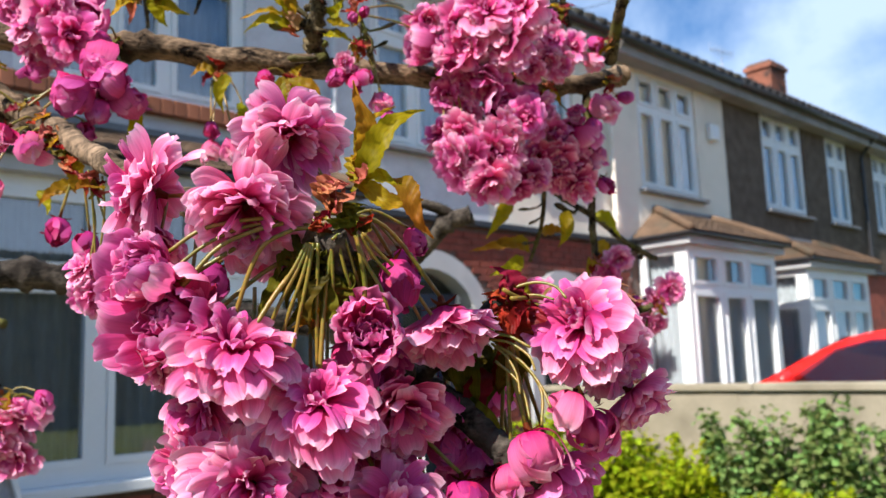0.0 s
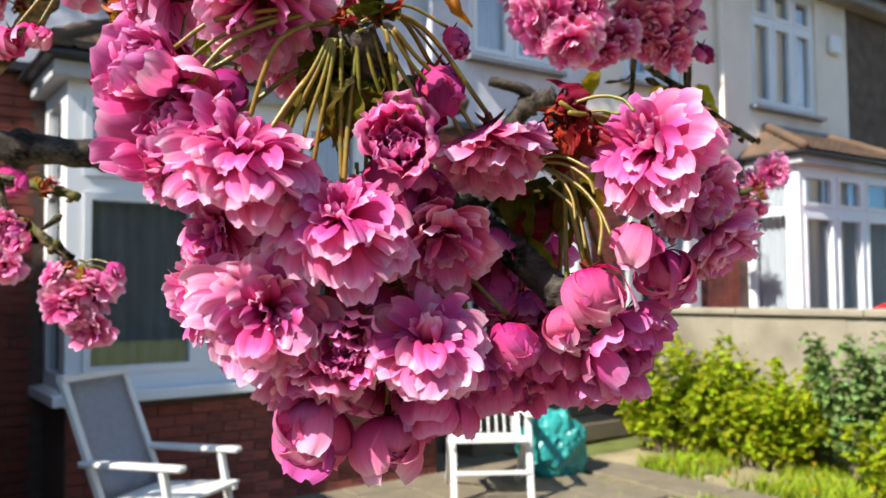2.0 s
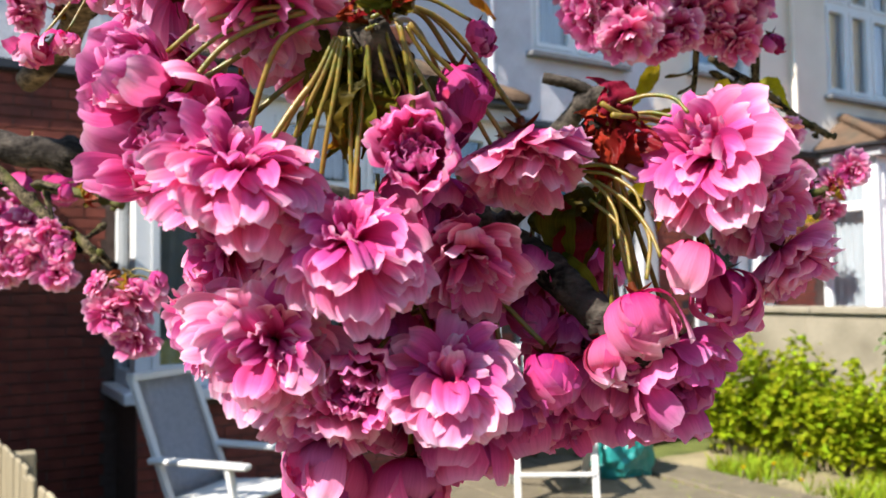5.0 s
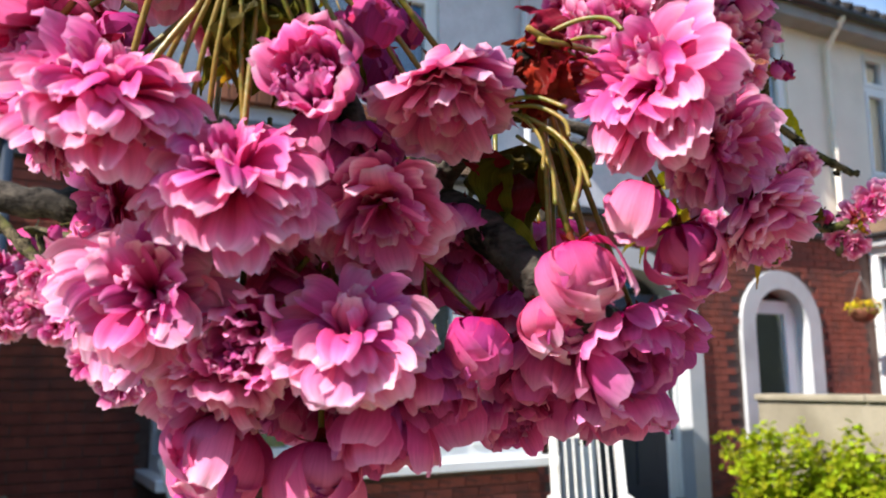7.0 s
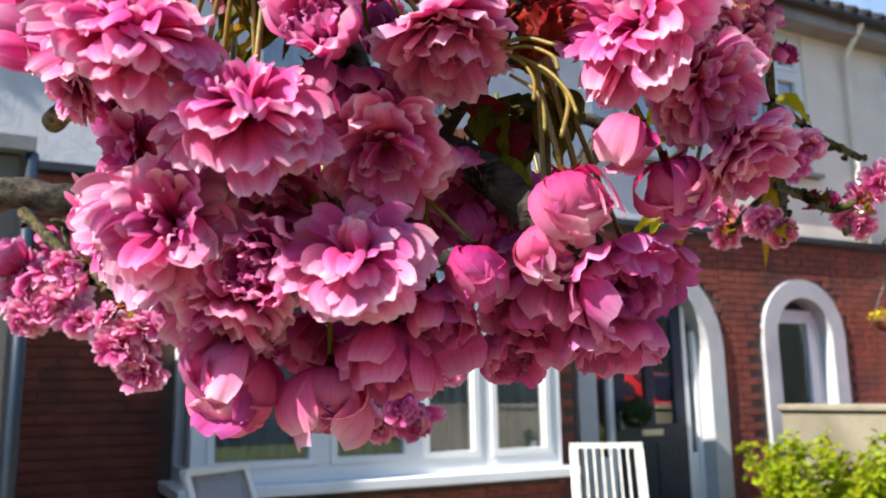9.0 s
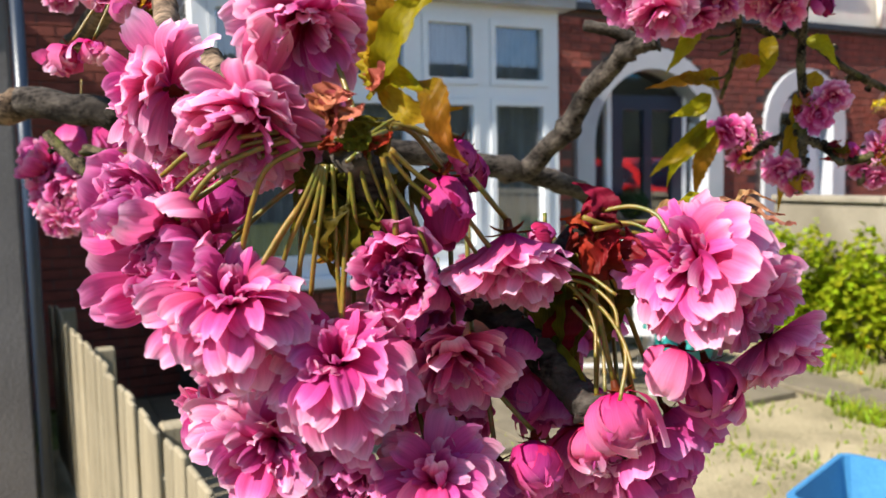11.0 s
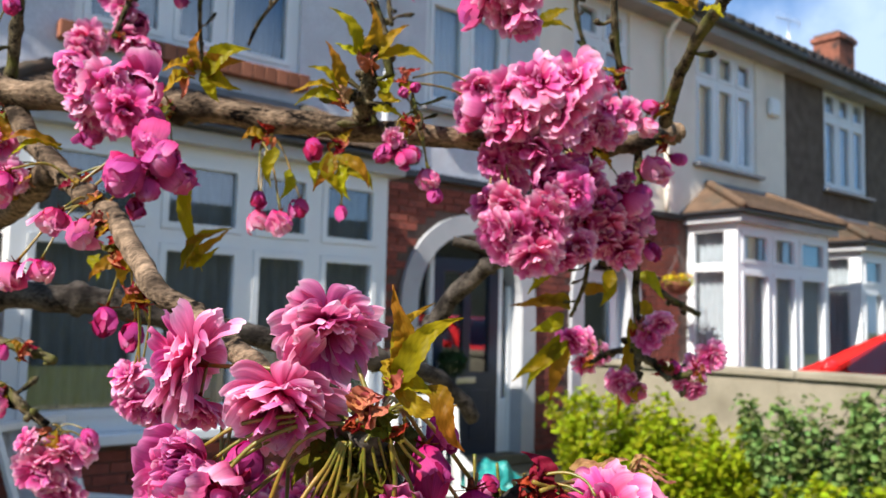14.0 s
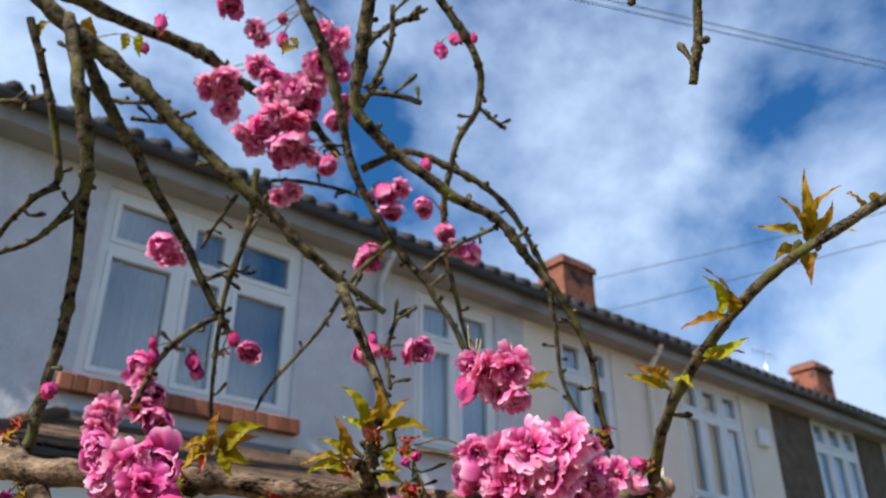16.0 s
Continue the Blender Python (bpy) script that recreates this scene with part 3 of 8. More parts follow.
def downpipe(house, y, z0, z1, mat, label):
    bm = bmesh.new()
    tube(bm, smooth_line([(FRONT + 0.34, y, z1 + 0.1), (FRONT + 0.30, y, z1 - 0.02), (FRONT + 0.10, y, z1 - 0.28), (FRONT + 0.075, y, z1 - 0.45), (FRONT + 0.075, y, (z0 + z1) / 2), (FRONT + 0.075, y, z0)], 5), [0.036] * 26, 10)
    pipe = part("downpipe", bm, mat, house, label, smooth=True)
    for z in (z0 + 0.3, (z0 + z1) / 2, z1 - 0.6):
        bm = bmesh.new()
        lathe(bm, ((0.045, -0.03), (0.048, 0.0), (0.045, 0.03)), (FRONT + 0.075, y, z), 10)
        part("collar", bm, mat, pipe)


def porch(house, yc, zs, r, leaf, door_mat, door_name, glass_mat):
    """A round-arched entrance: painted surround, white infill frame, panelled door, glazed sidelights."""
    bm = bmesh.new()
    arch_ring(bm, FRONT - 0.20, FRONT + 0.035, yc, zs, r - 0.20, r, 0.10)
    ring = part("arch_surround", bm, WHITE_PAINT, house, "white painted arched door surround")
    back = FRONT - 0.16
    bm = bmesh.new()
    ri = r - 0.20
    for y in (yc - ri, leaf[0] - 0.06, leaf[1], yc + ri - 0.06):
        box(bm, back - 0.03, back + 0.03, y, y + 0.06, 0.30, zs + math.sqrt(max(0.02, ri * ri - (y + 0.03 - yc) ** 2)), 0.004)
    box(bm, back - 0.03, back + 0.025, yc - ri + 0.06, leaf[0] - 0.06, 0.30, 0.85, 0.004)
    box(bm, back - 0.03, back + 0.025, leaf[1] + 0.06, yc + ri - 0.06, 0.30, 0.85, 0.004)
    part("door_frame", bm, WHITE_UPVC, ring)
    pane = bmesh.new()
    pts = [(yc - ri, 0.85), *arch_points(yc, zs, ri), (yc + ri, 0.85)]
    pane.faces.new([pane.verts.new((back - 0.02, y, z)) for y, z in pts])
    pane = part("side_glass", pane, glass_mat, ring)
    pane.visible_shadow = False
    top = 2.30
    bm = bmesh.new()
    w0, w1 = leaf
    mid = (w0 + w1) / 2
    lights = ((w0 + 0.13, mid - 0.05), (mid + 0.05, w1 - 0.13)) if w1 - w0 > 0.7 else ((w0 + 0.09, w1 - 0.09),)
    pierced(bm, back - 0.02, back + 0.03, w0, w1, 0.30, top, [(a, b, 1.14, 2.16) for a, b in lights])
    door = part(door_name, bm, door_mat, house)
    for a, b in lights:
        boxed("door_panel", (back + 0.031, back + 0.042, a, b, 0.46, 0.96), door_mat, door, bevel=0.008)
    for a, b in lights:
        p = boxed("door_pane", (back - 0.004, back + 0.002, a, b, 1.14, 2.16), glass_mat, door, bevel=0)
        p.visible_shadow = False
    boxed("letter_plate", (back + 0.029, back + 0.040, (w0 + w1) / 2 - 0.13, (w0 + w1) / 2 + 0.13, 1.03, 1.09), RIM, door, "brass-coloured letter plate")
    boxed("handle", (back + 0.031, back + 0.075, w0 + 0.04, w0 + 0.07, 1.10, 1.26), RIM, door, "metal door handle")
    boxed("threshold_step", (FRONT - 0.25, FRONT + 0.42, yc - r - 0.1, yc + r + 0.1, 0.0, 0.18), SLAB, house, "worn concrete doorstep", bevel=0.015)
    boxed("threshold", (FRONT - 0.25, FRONT + 0.06, yc - r + 0.02, yc + r - 0.02, 0.184, 0.298), SLAB, house, bevel=0.01)
    return door


def house(name, y0, y1, render, brick, label, upper, arch=None, band=3.06, bay_hole=None, gutter=BLACK_PLASTIC, lift=0.0):
    """Two-storey house: brick below, render above, holes for its windows, arch and bay, room backs."""
    h = thing(name, (FRONT - 4, (y0 + y1) / 2, 0), label, "house", "terraced houses")
    h.location = (0, 0, 0)
    bm = bmesh.new()
    pierced(bm, FRONT - 0.28, FRONT, y0 + 0.002, y1 - 0.002, band, EAVES - 0.085, [(a, b, SILL + lift, HEAD + lift) for a, b in upper])
    part("upper_wall", bm, render, h)
    bm = bmesh.new()
    holes = []
    if arch:
        holes.append((arch[0] - arch[2], arch[0] + arch[2], 0.0, arch[1] + arch[2] + 0.02))
    if bay_hole:
        holes.append((*bay_hole, 0.0, band - 0.2))
    pierced(bm, FRONT - 0.28, FRONT - (0.014 if brick == MORTAR else 0), y0 + 0.002, y1 - 0.002, 0.0, band - 0.004, holes)
    if arch:
        spandrel(bm, FRONT - 0.28, FRONT - (0.014 if brick == MORTAR else 0), arch[0], arch[1], arch[2], arch[1] + arch[2] + 0.02)
    part("lower_wall", bm, brick, h)
    boxed("room_back", (FRONT - 3.2, FRONT - 3.1, y0 + 0.05, y1 - 0.05, 0.0, EAVES), ROOM, h, "interior wall coloured dark for the unlit room")
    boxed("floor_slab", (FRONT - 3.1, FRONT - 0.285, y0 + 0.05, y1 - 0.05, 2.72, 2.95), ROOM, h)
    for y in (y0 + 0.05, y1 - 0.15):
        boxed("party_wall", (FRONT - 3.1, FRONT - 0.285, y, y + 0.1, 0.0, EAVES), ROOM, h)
    boxed("string_course", (FRONT + 0.001, FRONT + 0.07, y0 + 0.004, y1 - 0.004, band - 0.03, band + 0.035), BLACK_PLASTIC, h, "dark lead-topped string course")
    main_roof(h, y0, y1, "dark tiled pitched roof", gutter)
    return h


def chimney(x, y, z0, z1, w, d, pots):
    """A brick stack with an oversailing cap and clay pots."""
    stack = thing("chimney_stack", (0, 0, 0), "red brick chimney stack with clay pots", "chimney", "chimney stacks")
    bm = bmesh.new()
    rings = []
    z = z0
    while z < z1 - 0.2:
        for g, dz in ((0.006, 0.0), (0.0, 0.006), (0.0, 0.069), (0.006, 0.075)):
            rings.append([bm.verts.new((x + sx * (d / 2 - g), y + sy * (w / 2 - g), z + dz)) for sx, sy in ((-1, -1), (1, -1), (1, 1), (-1, 1))])
        z += 0.075
    for p, q in zip(rings, rings[1:]):
        for k in range(4):
            bm.faces.new((p[k], p[(k + 1) % 4], q[(k + 1) % 4], q[k]))
    part("brick_shaft", bm, POT, stack)
    boxed("cap", (x - d / 2 - 0.05, x + d / 2 + 0.05, y - w / 2 - 0.05, y + w / 2 + 0.05, z1 - 0.20, z1 - 0.08), POT, stack, bevel=0.01)
    boxed("flaunching", (x - d / 2, x + d / 2, y - w / 2, y + w / 2, z1 - 0.08, z1), MORTAR, stack, bevel=0.02)
    for i in range(pots):
        bm = bmesh.new()
        lathe(bm, ((0.10, 0), (0.11, 0.04), (0.09, 0.06), (0.08, 0.16), (0.095, 0.18), (0.07, 0.19)), (x, y + (i - (pots - 1) / 2) * 0.3, z1), 14)
        part("chimney_pot", bm, CLAY, stack, smooth=True)


# the grey house
ARCH_1, ARCH_2 = (5.80, 1.84, 0.90), (7.90, 2.00, 0.62)
h1 = house("terraced_house", -4.5, 6.73, GREY_RENDER, MORTAR, "terraced house, grey roughcast above red brick", [(1.86, 3.74), (5.13, 6.28)], ARCH_1, bay_hole=(1.45, 4.16))
window(h1, FRONT - 0.06, 1.86, 3.74, SILL, HEAD, [2.58, 3.03], 4.92, BLUE_CURTAIN, label="white upstairs casement window with drawn curtains")
window(h1, FRONT - 0.06, 5.13, 6.28, SILL, HEAD, [5.70], 4.92, CURTAIN, label="white upstairs casement window with pale curtain", sill=LEAD)
bay(h1, 1.39, 4.22, [2.27, 2.97, 3.54], 0.89, 2.85, -5.30, 2.20, SHEER, MORTAR, True, "brown tiled hipped roof of the bay")
porch(h1, *ARCH_1, (5.42, 6.30), NAVY, "front_door", GLASS)
downpipe(h1, 4.62, 3.1, EAVES, GREY_RENDER, "grey painted downpipe")
sill_row = boxed("brick_sill", (FRONT + 0.001, FRONT + 0.09, 1.75, 3.80, SILL - 0.128, SILL - 0.01), MORTAR, h1, "row of terracotta bricks under the upstairs window")
shared = None
for i in range(19):
    y = 1.80 + i * 0.108
    if shared is None:
        shared = boxed("sill_brick", (-0.08, 0.08, -0.0505, 0.0505, -0.065, 0.065), BRICK_SILL, sill_row, bevel=0.006)
        ob = shared
    else:
        ob = new("sill_brick", shared.data)
        ob.parent = sill_row
    ob.location = (FRONT + 0.02, y, SILL - 0.068)

# the cream house
h2 = house("terraced_house", 6.73, 12.05, CREAM_RENDER, MORTAR, "terraced house, cream render above red brick", [(7.30, 8.32), (9.72, 11.24)], ARCH_2, bay_hole=(9.58, 11.80), lift=0.08)
window(h2, FRONT - 0.06, 7.30, 8.32, SILL + 0.08, HEAD + 0.08, [7.81], 5.03, CURTAIN, label="white upstairs window with net curtain", sill=LEAD)
window(h2, FRONT - 0.06, 9.72, 11.24, SILL + 0.08, HEAD + 0.08, [10.24, 10.72], 5.03, CURTAIN, label="white three-light upstairs window with pale curtains", sill=LEAD)
bay(h2, 9.52, 11.86, [10.32, 11.01], 0.75, 2.97, -5.30, 2.42, CURTAIN, BRICK, True, "brown tiled hipped roof of the bay")
porch(h2, *ARCH_2, (7.58, 8.22), WHITE_UPVC, "front_door", GLASS)
downpipe(h2, 8.98, 3.1, EAVES, CREAM_RENDER, "cream painted downpipe")
alarm = boxed("alarm_box", (FRONT + 0.002, FRONT + 0.09, 11.52, 11.78, 4.80, 5.06), WHITE_UPVC, h2, "white burglar alarm box", bevel=0.025)

# the brown house and those beyond
for k, (a, b, mat, words) in enumerate(((12.05, 17.37, BROWN_DASH, "terraced house with dark brown pebbledash"), (17.37, 22.69, BROWN_DASH, "terraced house with dark brown pebbledash"), (22.69, 28.0, CREAM_RENDER, "terraced house with cream render"), (28.0, 33.3, GREY_RENDER, "terraced house with grey render"), (33.3, 38.6, CREAM_RENDER, "terraced house with cream render"))):
    flip = k % 2 == 0
    big = (a + 1.22, a + 2.77) if flip else (b - 2.77, b - 1.22)
    small = (b - 1.60, b - 0.60) if flip else (a + 0.60, a + 1.60)
    hb = (a + 0.83, a + 3.15) if flip else (b - 3.15, b - 0.83)
    h = house("terraced_house", a, b, mat, BRICK, words, [big, small], bay_hole=(hb[0] + 0.06, hb[1] - 0.06), lift=0.16)
    window(h, FRONT - 0.06, *big, SILL + 0.16, HEAD + 0.16, [big[0] + 0.52, big[0] + 1.03], 5.11, CURTAIN, label="white three-light upstairs window", sill=LEAD)
    window(h, FRONT - 0.06, *small, SILL + 0.16, HEAD + 0.16, [(small[0] + small[1]) / 2], 5.11, CURTAIN, label="white upstairs window", sill=LEAD)
    bay(h, *hb, [hb[0] + 0.78, hb[0] + 1.54], 0.75, 2.85, -5.30, 2.30, CURTAIN, BRICK, True, "brown tiled hipped roof of the bay")
    downpipe(h, b - 0.12, 3.1, EAVES, BLACK_PLASTIC, "black downpipe")
chimney(-8.5, 10.45, 6.5, 8.42, 0.80, 0.6, 0)
chimney(-8.5, 18.95, 6.5, 8.42, 0.75, 0.6, 0)
chimney(-8.5, 30.5, 6.5, 8.42, 1.1, 0.6, 3)

# ---- gardens ----
def garden_wall():
    """Rendered boundary wall with a coping, between two front gardens."""
    w = thing("garden_wall", (0, 0, 0), "low beige rendered garden wall with flat coping", "wall", kind="structure")
    bm = bmesh.new()
    n = 26
    for i in range(n):
        a, b = -5.60 + 9.6 * i / n, -5.60 + 9.6 * (i + 1) / n
        d = 0.006 * noise.noise(Vector((i * 0.9, 3, 1)))
        box(bm, a, b, 7.02 + d, 7.22, 0.0, 1.24, 0)
    part("wall_body", bm, BEIGE_RENDER, w)
    for i in range(8):
        a = -5.62 + 1.2 * i
        boxed("coping", (a, a + 1.194, 6.98, 7.26, 1.243, 1.305 + 0.004 * (i % 3)), BEIGE_RENDER, w, bevel=0.012)


garden_wall()
boxed("forecourt", (-5.9, 6, 7.25, 14.0, -0.4, 0.28), SLAB)
tagged(bpy.data.objects["forecourt"], "concrete forecourt behind the garden wall", "forecourt", kind="structure")


def shrub(centre, radius, height, leaves, mat, seed, label):
    """Upright stems from the soil, each with many small leaves and gaps between."""
    rng = random.Random(seed)
    s = thing("shrub", centre, label, "shrub", "shrubs along the wall")
    stems, tips = bmesh.new(), []
    for i in range(34):
        a, r = rng.uniform(0, 6.28), radius * math.sqrt(rng.random())
        foot = Vector((0.35 * r * math.cos(a), 0.35 * r * math.sin(a) * 0.6, 0))
        top = Vector((r * math.cos(a), r * math.sin(a) * 0.6, height * rng.uniform(0.45, 1.05)))
        mid = foot.lerp(top, 0.5) + Vector((rng.uniform(-0.08, 0.08), rng.uniform(-0.08, 0.08), 0.05))
        line = smooth_line([foot, mid, top], 4)
        tube(stems, line, [0.008 - 0.0007 * k for k in range(len(line))], 5)
        tips += [(line[k], line[k] - line[k - 1]) for k in range(2, len(line))]
    tagged(part("branchwork", stems, STEM, s), kind="stuff")
    verts, faces, uvs = [], [], []
    for i in range(leaves):
        p, t = rng.choice(tips)
        p = p + Vector((rng.gauss(0, 0.042), rng.gauss(0, 0.042), rng.gauss(0.0, 0.035)))
        q = Euler((rng.uniform(-1.1, 0.6), rng.uniform(-0.7, 0.7), rng.uniform(0, 6.28))).to_matrix()
        ln, wd = rng.uniform(0.045, 0.085), rng.uniform(0.020, 0.036)
        base = len(verts)
        for u, v, z in ((0, 0, 0), (-1, 0.4, 0.006), (-0.7, 0.75, 0.004), (0, 1, -0.006), (0.7, 0.75, 0.004), (1, 0.4, 0.006)):
            verts.append(p + q @ Vector((u * wd, v * ln, z)))
        faces += [(base, base + 5, base + 4, base + 3), (base, base + 3, base + 2, base + 1)]
        uvs += [(0.5, 0), (1, 0.4), (0.85, 0.75), (0.5, 1), (0.5, 0), (0.5, 1), (0.15, 0.75), (0, 0.4)]
    me = bpy.data.meshes.new("foliage")
    me.from_pydata(verts, [], faces)
    layer = me.uv_layers.new(name="UVMap")
    for k, c in enumerate(uvs):
        layer.data[k].uv = c
    me.materials.append(mat)
    ob = new("foliage", me)
    ob.parent = s
    tagged(ob, kind="stuff")
    return s


shrub((-4.75, 6.45, 0.0), 0.75, 1.02, 4200, SHRUB, 1, "bright green leafy shrub against the garden wall")
shrub((-3.85, 6.55, 0.0), 0.62, 0.88, 3600, SHRUB, 2, "bright green leafy shrub with bare stems showing")
shrub((-2.95, 6.60, 0.0), 0.70, 1.12, 4200, SHRUB_B, 3, "grey-green bushy shrub against the garden wall")
shrub((-1.9, 6.60, 0.0), 0.70, 1.0, 3200, SHRUB_B, 4, "grey-green bushy shrub against the garden wall")
shrub((-2.5, 6.15, 0.0), 0.5, 0.55, 1800, SHRUB, 5, "low yellow-green shrub in the border")


def grass_patch(name, region, count, seed, label, tall=0.09):
    """Many single blades on a stretch of the ground."""
    rng = random.Random(seed)
    verts, faces, uvs = [], [], []
    while len(faces) < count:
        x, y = rng.uniform(region[0], region[1]), rng.uniform(region[2], region[3])
        if noise.noise(Vector((x * 1.7, y * 1.7, 2.0))) < rng.uniform(-0.45, 0.35):
            continue
        a, hgt = rng.uniform(0, 6.28), tall * rng.uniform(0.4, 1.3)
        s, lean = Vector((math.cos(a), math.sin(a), 0)), Vector((rng.gauss(0, 0.4), rng.gauss(0, 0.4), 1)) * hgt
        b, wd = len(verts), rng.uniform(0.003, 0.007) * 1.6
        p = Vector((x, y, -0.03))
        verts += [p - s * wd, p + s * wd, p + lean * 0.6 + s * wd * 0.7, p + lean + Vector((0, 0, -0.1 * hgt))]
        faces.append((b, b + 1, b + 2, b + 3))
        uvs += [(0, 0), (1, 0), (1, 0.6), (0.5, 1)]
    me = bpy.data.meshes.new(name)
    me.from_pydata(verts, [], faces)
    layer = me.uv_layers.new(name="UVMap")
    for k, c in enumerate(uvs):
        layer.data[k].uv = c
    me.materials.append(GRASS)
    tagged(new(name, me), label, "grass", kind="stuff")


grass_patch("border_grass", (-4.6, 3.0, 5.75, 6.95), 9000, 11, "bright yellow-green grass along the foot of the wall", 0.13)
grass_patch("lawn_grass", (-4.9, 2.5, 1.2, 5.6), 9000, 12, "thin patchy grass on sandy earth", 0.06)


def dandelions(seed, count, region):
    rng = random.Random(seed)
    for i in range(count):
        x, y = rng.uniform(region[0], region[1]), rng.uniform(region[2], region[3])
        d = thing("dandelion", (x, y, 0), "yellow dandelion standing in the grass", "flower", "dandelions")
        bm = bmesh.new()
        tube(bm, [Vector((0, 0, -0.02)), Vector((0.01, 0, 0.08)), Vector((0.015, 0.01, 0.14))], [0.004, 0.003, 0.003], 5)
        part("stem", bm, STEM, d)
        bm = bmesh.new()
        for k in range(26):
            a, t = k * 2.4, 0.25 + 0.9 * (k / 26)
            tip = Vector((math.cos(a) * math.sin(t), math.sin(a) * math.sin(t), math.cos(t))) * 0.024
            s = Vector((-math.sin(a), math.cos(a), 0)) * 0.005
            o = Vector((0.015, 0.01, 0.14))
            bm.faces.new([bm.verts.new(o + q) for q in (-s * 0.4, s * 0.4, tip + s, tip - s)])
        bm.loops.layers.uv.new("UVMap")
        part("flower_head", bm, DANDELION, d)


dandelions(5, 16, (-4.0, -1.5, 5.2, 6.4))
dandelions(6, 11, (-2.70, -2.48, 4.84, 5.04))
grass_patch("path_grass", (-3.5, -2.3, 4.95, 5.3), 900, 13, "low green tufts at the edge of the bare earth", 0.09)


def path():
    """Dark slabs along the border."""
    p = thing("garden_path", (0, 0, 0), "dark weathered concrete path slabs beside the border", "path", kind="structure")
    shared = None
    for i in range(13):
        if shared is None:
            shared = boxed("slab", (-0.295, 0.295, -0.22, 0.22, -0.03, 0.012), SLAB, p, bevel=0.01)
            ob = shared
        else:
            ob = new("slab", shared.data)
            ob.parent = p
        ob.location = (-5.0 + 0.6 * i, 5.45 + 0.02 * math.sin(i * 2.1), 0.004)
        ob.rotation_euler = (0, 0.01 * math.sin(i * 1.3), 0.02 * math.sin(i * 3.3))


path()


def patio():
    """Square slabs between the bay and the garden, dark in colour for the shadow on them."""
    p = thing("patio", (0, 0, 0), "patio of square concrete slabs, coloured dark for the shadow there", "paving", kind="structure")
    shared, rng = None, random.Random(4)
    for i in range(5):
        for j in range(10):
            if shared is None:
                shared = boxed("slab", (-0.222, 0.222, -0.222, 0.222, -0.04, 0.016), SLAB, p, bevel=0.008)
                ob = shared
            else:
                ob = new("slab", shared.data)
                ob.parent = p
            ob.location = (-5.72 + 0.45 * i, 0.85 + 0.45 * j, 0.005 + rng.uniform(-0.003, 0.003))
            ob.rotation_euler = (rng.uniform(-0.006, 0.006), rng.uniform(-0.006, 0.006), rng.uniform(-0.01, 0.01))


patio()


def picket_fence():
    """Weathered board fence on two rails, running out from the houses."""
    f = thing("picket_fence", (0, 0, 0), "weathered pale wooden fence of upright boards", "fence")
    a, b = Vector((-4.85, 0.47, 0)), Vector((-0.9, 0.74, 0))
    along = (b - a).normalized()
    n = 34
    shared = None
    rng = random.Random(8)
    for i in range(n):
        p = a.lerp(b, i / (n - 1))
        if shared is None:
            bm = bmesh.new()
            box(bm, -0.048, 0.048, -0.009, 0.009, 0.02, 0.90, 0.006)
            shared = part("board", bm, WOOD, f)
            ob = shared
        else:
            ob = new("board", shared.data)
            ob.parent = f
        ob.location = p + Vector((0, 0, rng.uniform(-0.012, 0.012)))
        ob.rotation_euler = (rng.uniform(-0.012, 0.012), rng.uniform(-0.012, 0.012), math.atan2(along.y, along.x))
    side = Vector((along.y, -along.x, 0)) * -0.03
    for z in (0.22, 0.70):
        bm = bmesh.new()
        beam(bm, a + side + Vector((0, 0, z)), b + side + Vector((0, 0, z)), 0.035, 0.07)
        part("rail", bm, WOOD, f)
    for k in (0.0, 0.33, 0.66, 1.0):
        p = a.lerp(b, k) + side * 2.6
        boxed("post", (p.x - 0.04, p.x + 0.04, p.y - 0.04, p.y + 0.04, -0.05, 0.87), WOOD, f, bevel=0.006)


picket_fence()
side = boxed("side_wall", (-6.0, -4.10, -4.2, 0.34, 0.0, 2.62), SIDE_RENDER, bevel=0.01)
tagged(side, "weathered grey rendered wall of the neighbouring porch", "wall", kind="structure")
boxed("roof_edge", (-6.0, -4.02, -4.2, 0.40, 2.624, 2.70), LEAD, side, "grey lead roof edge")
bm = bmesh.new()
tube(bm, [Vector((-4.055, 0.385, 0.02)), Vector((-4.055, 0.385, 2.62))], [0.03, 0.03], 10)
tagged(part("drain_pipe", bm, NAVY, smooth=True), "dark green downpipe on the neighbouring wall", "pipe")


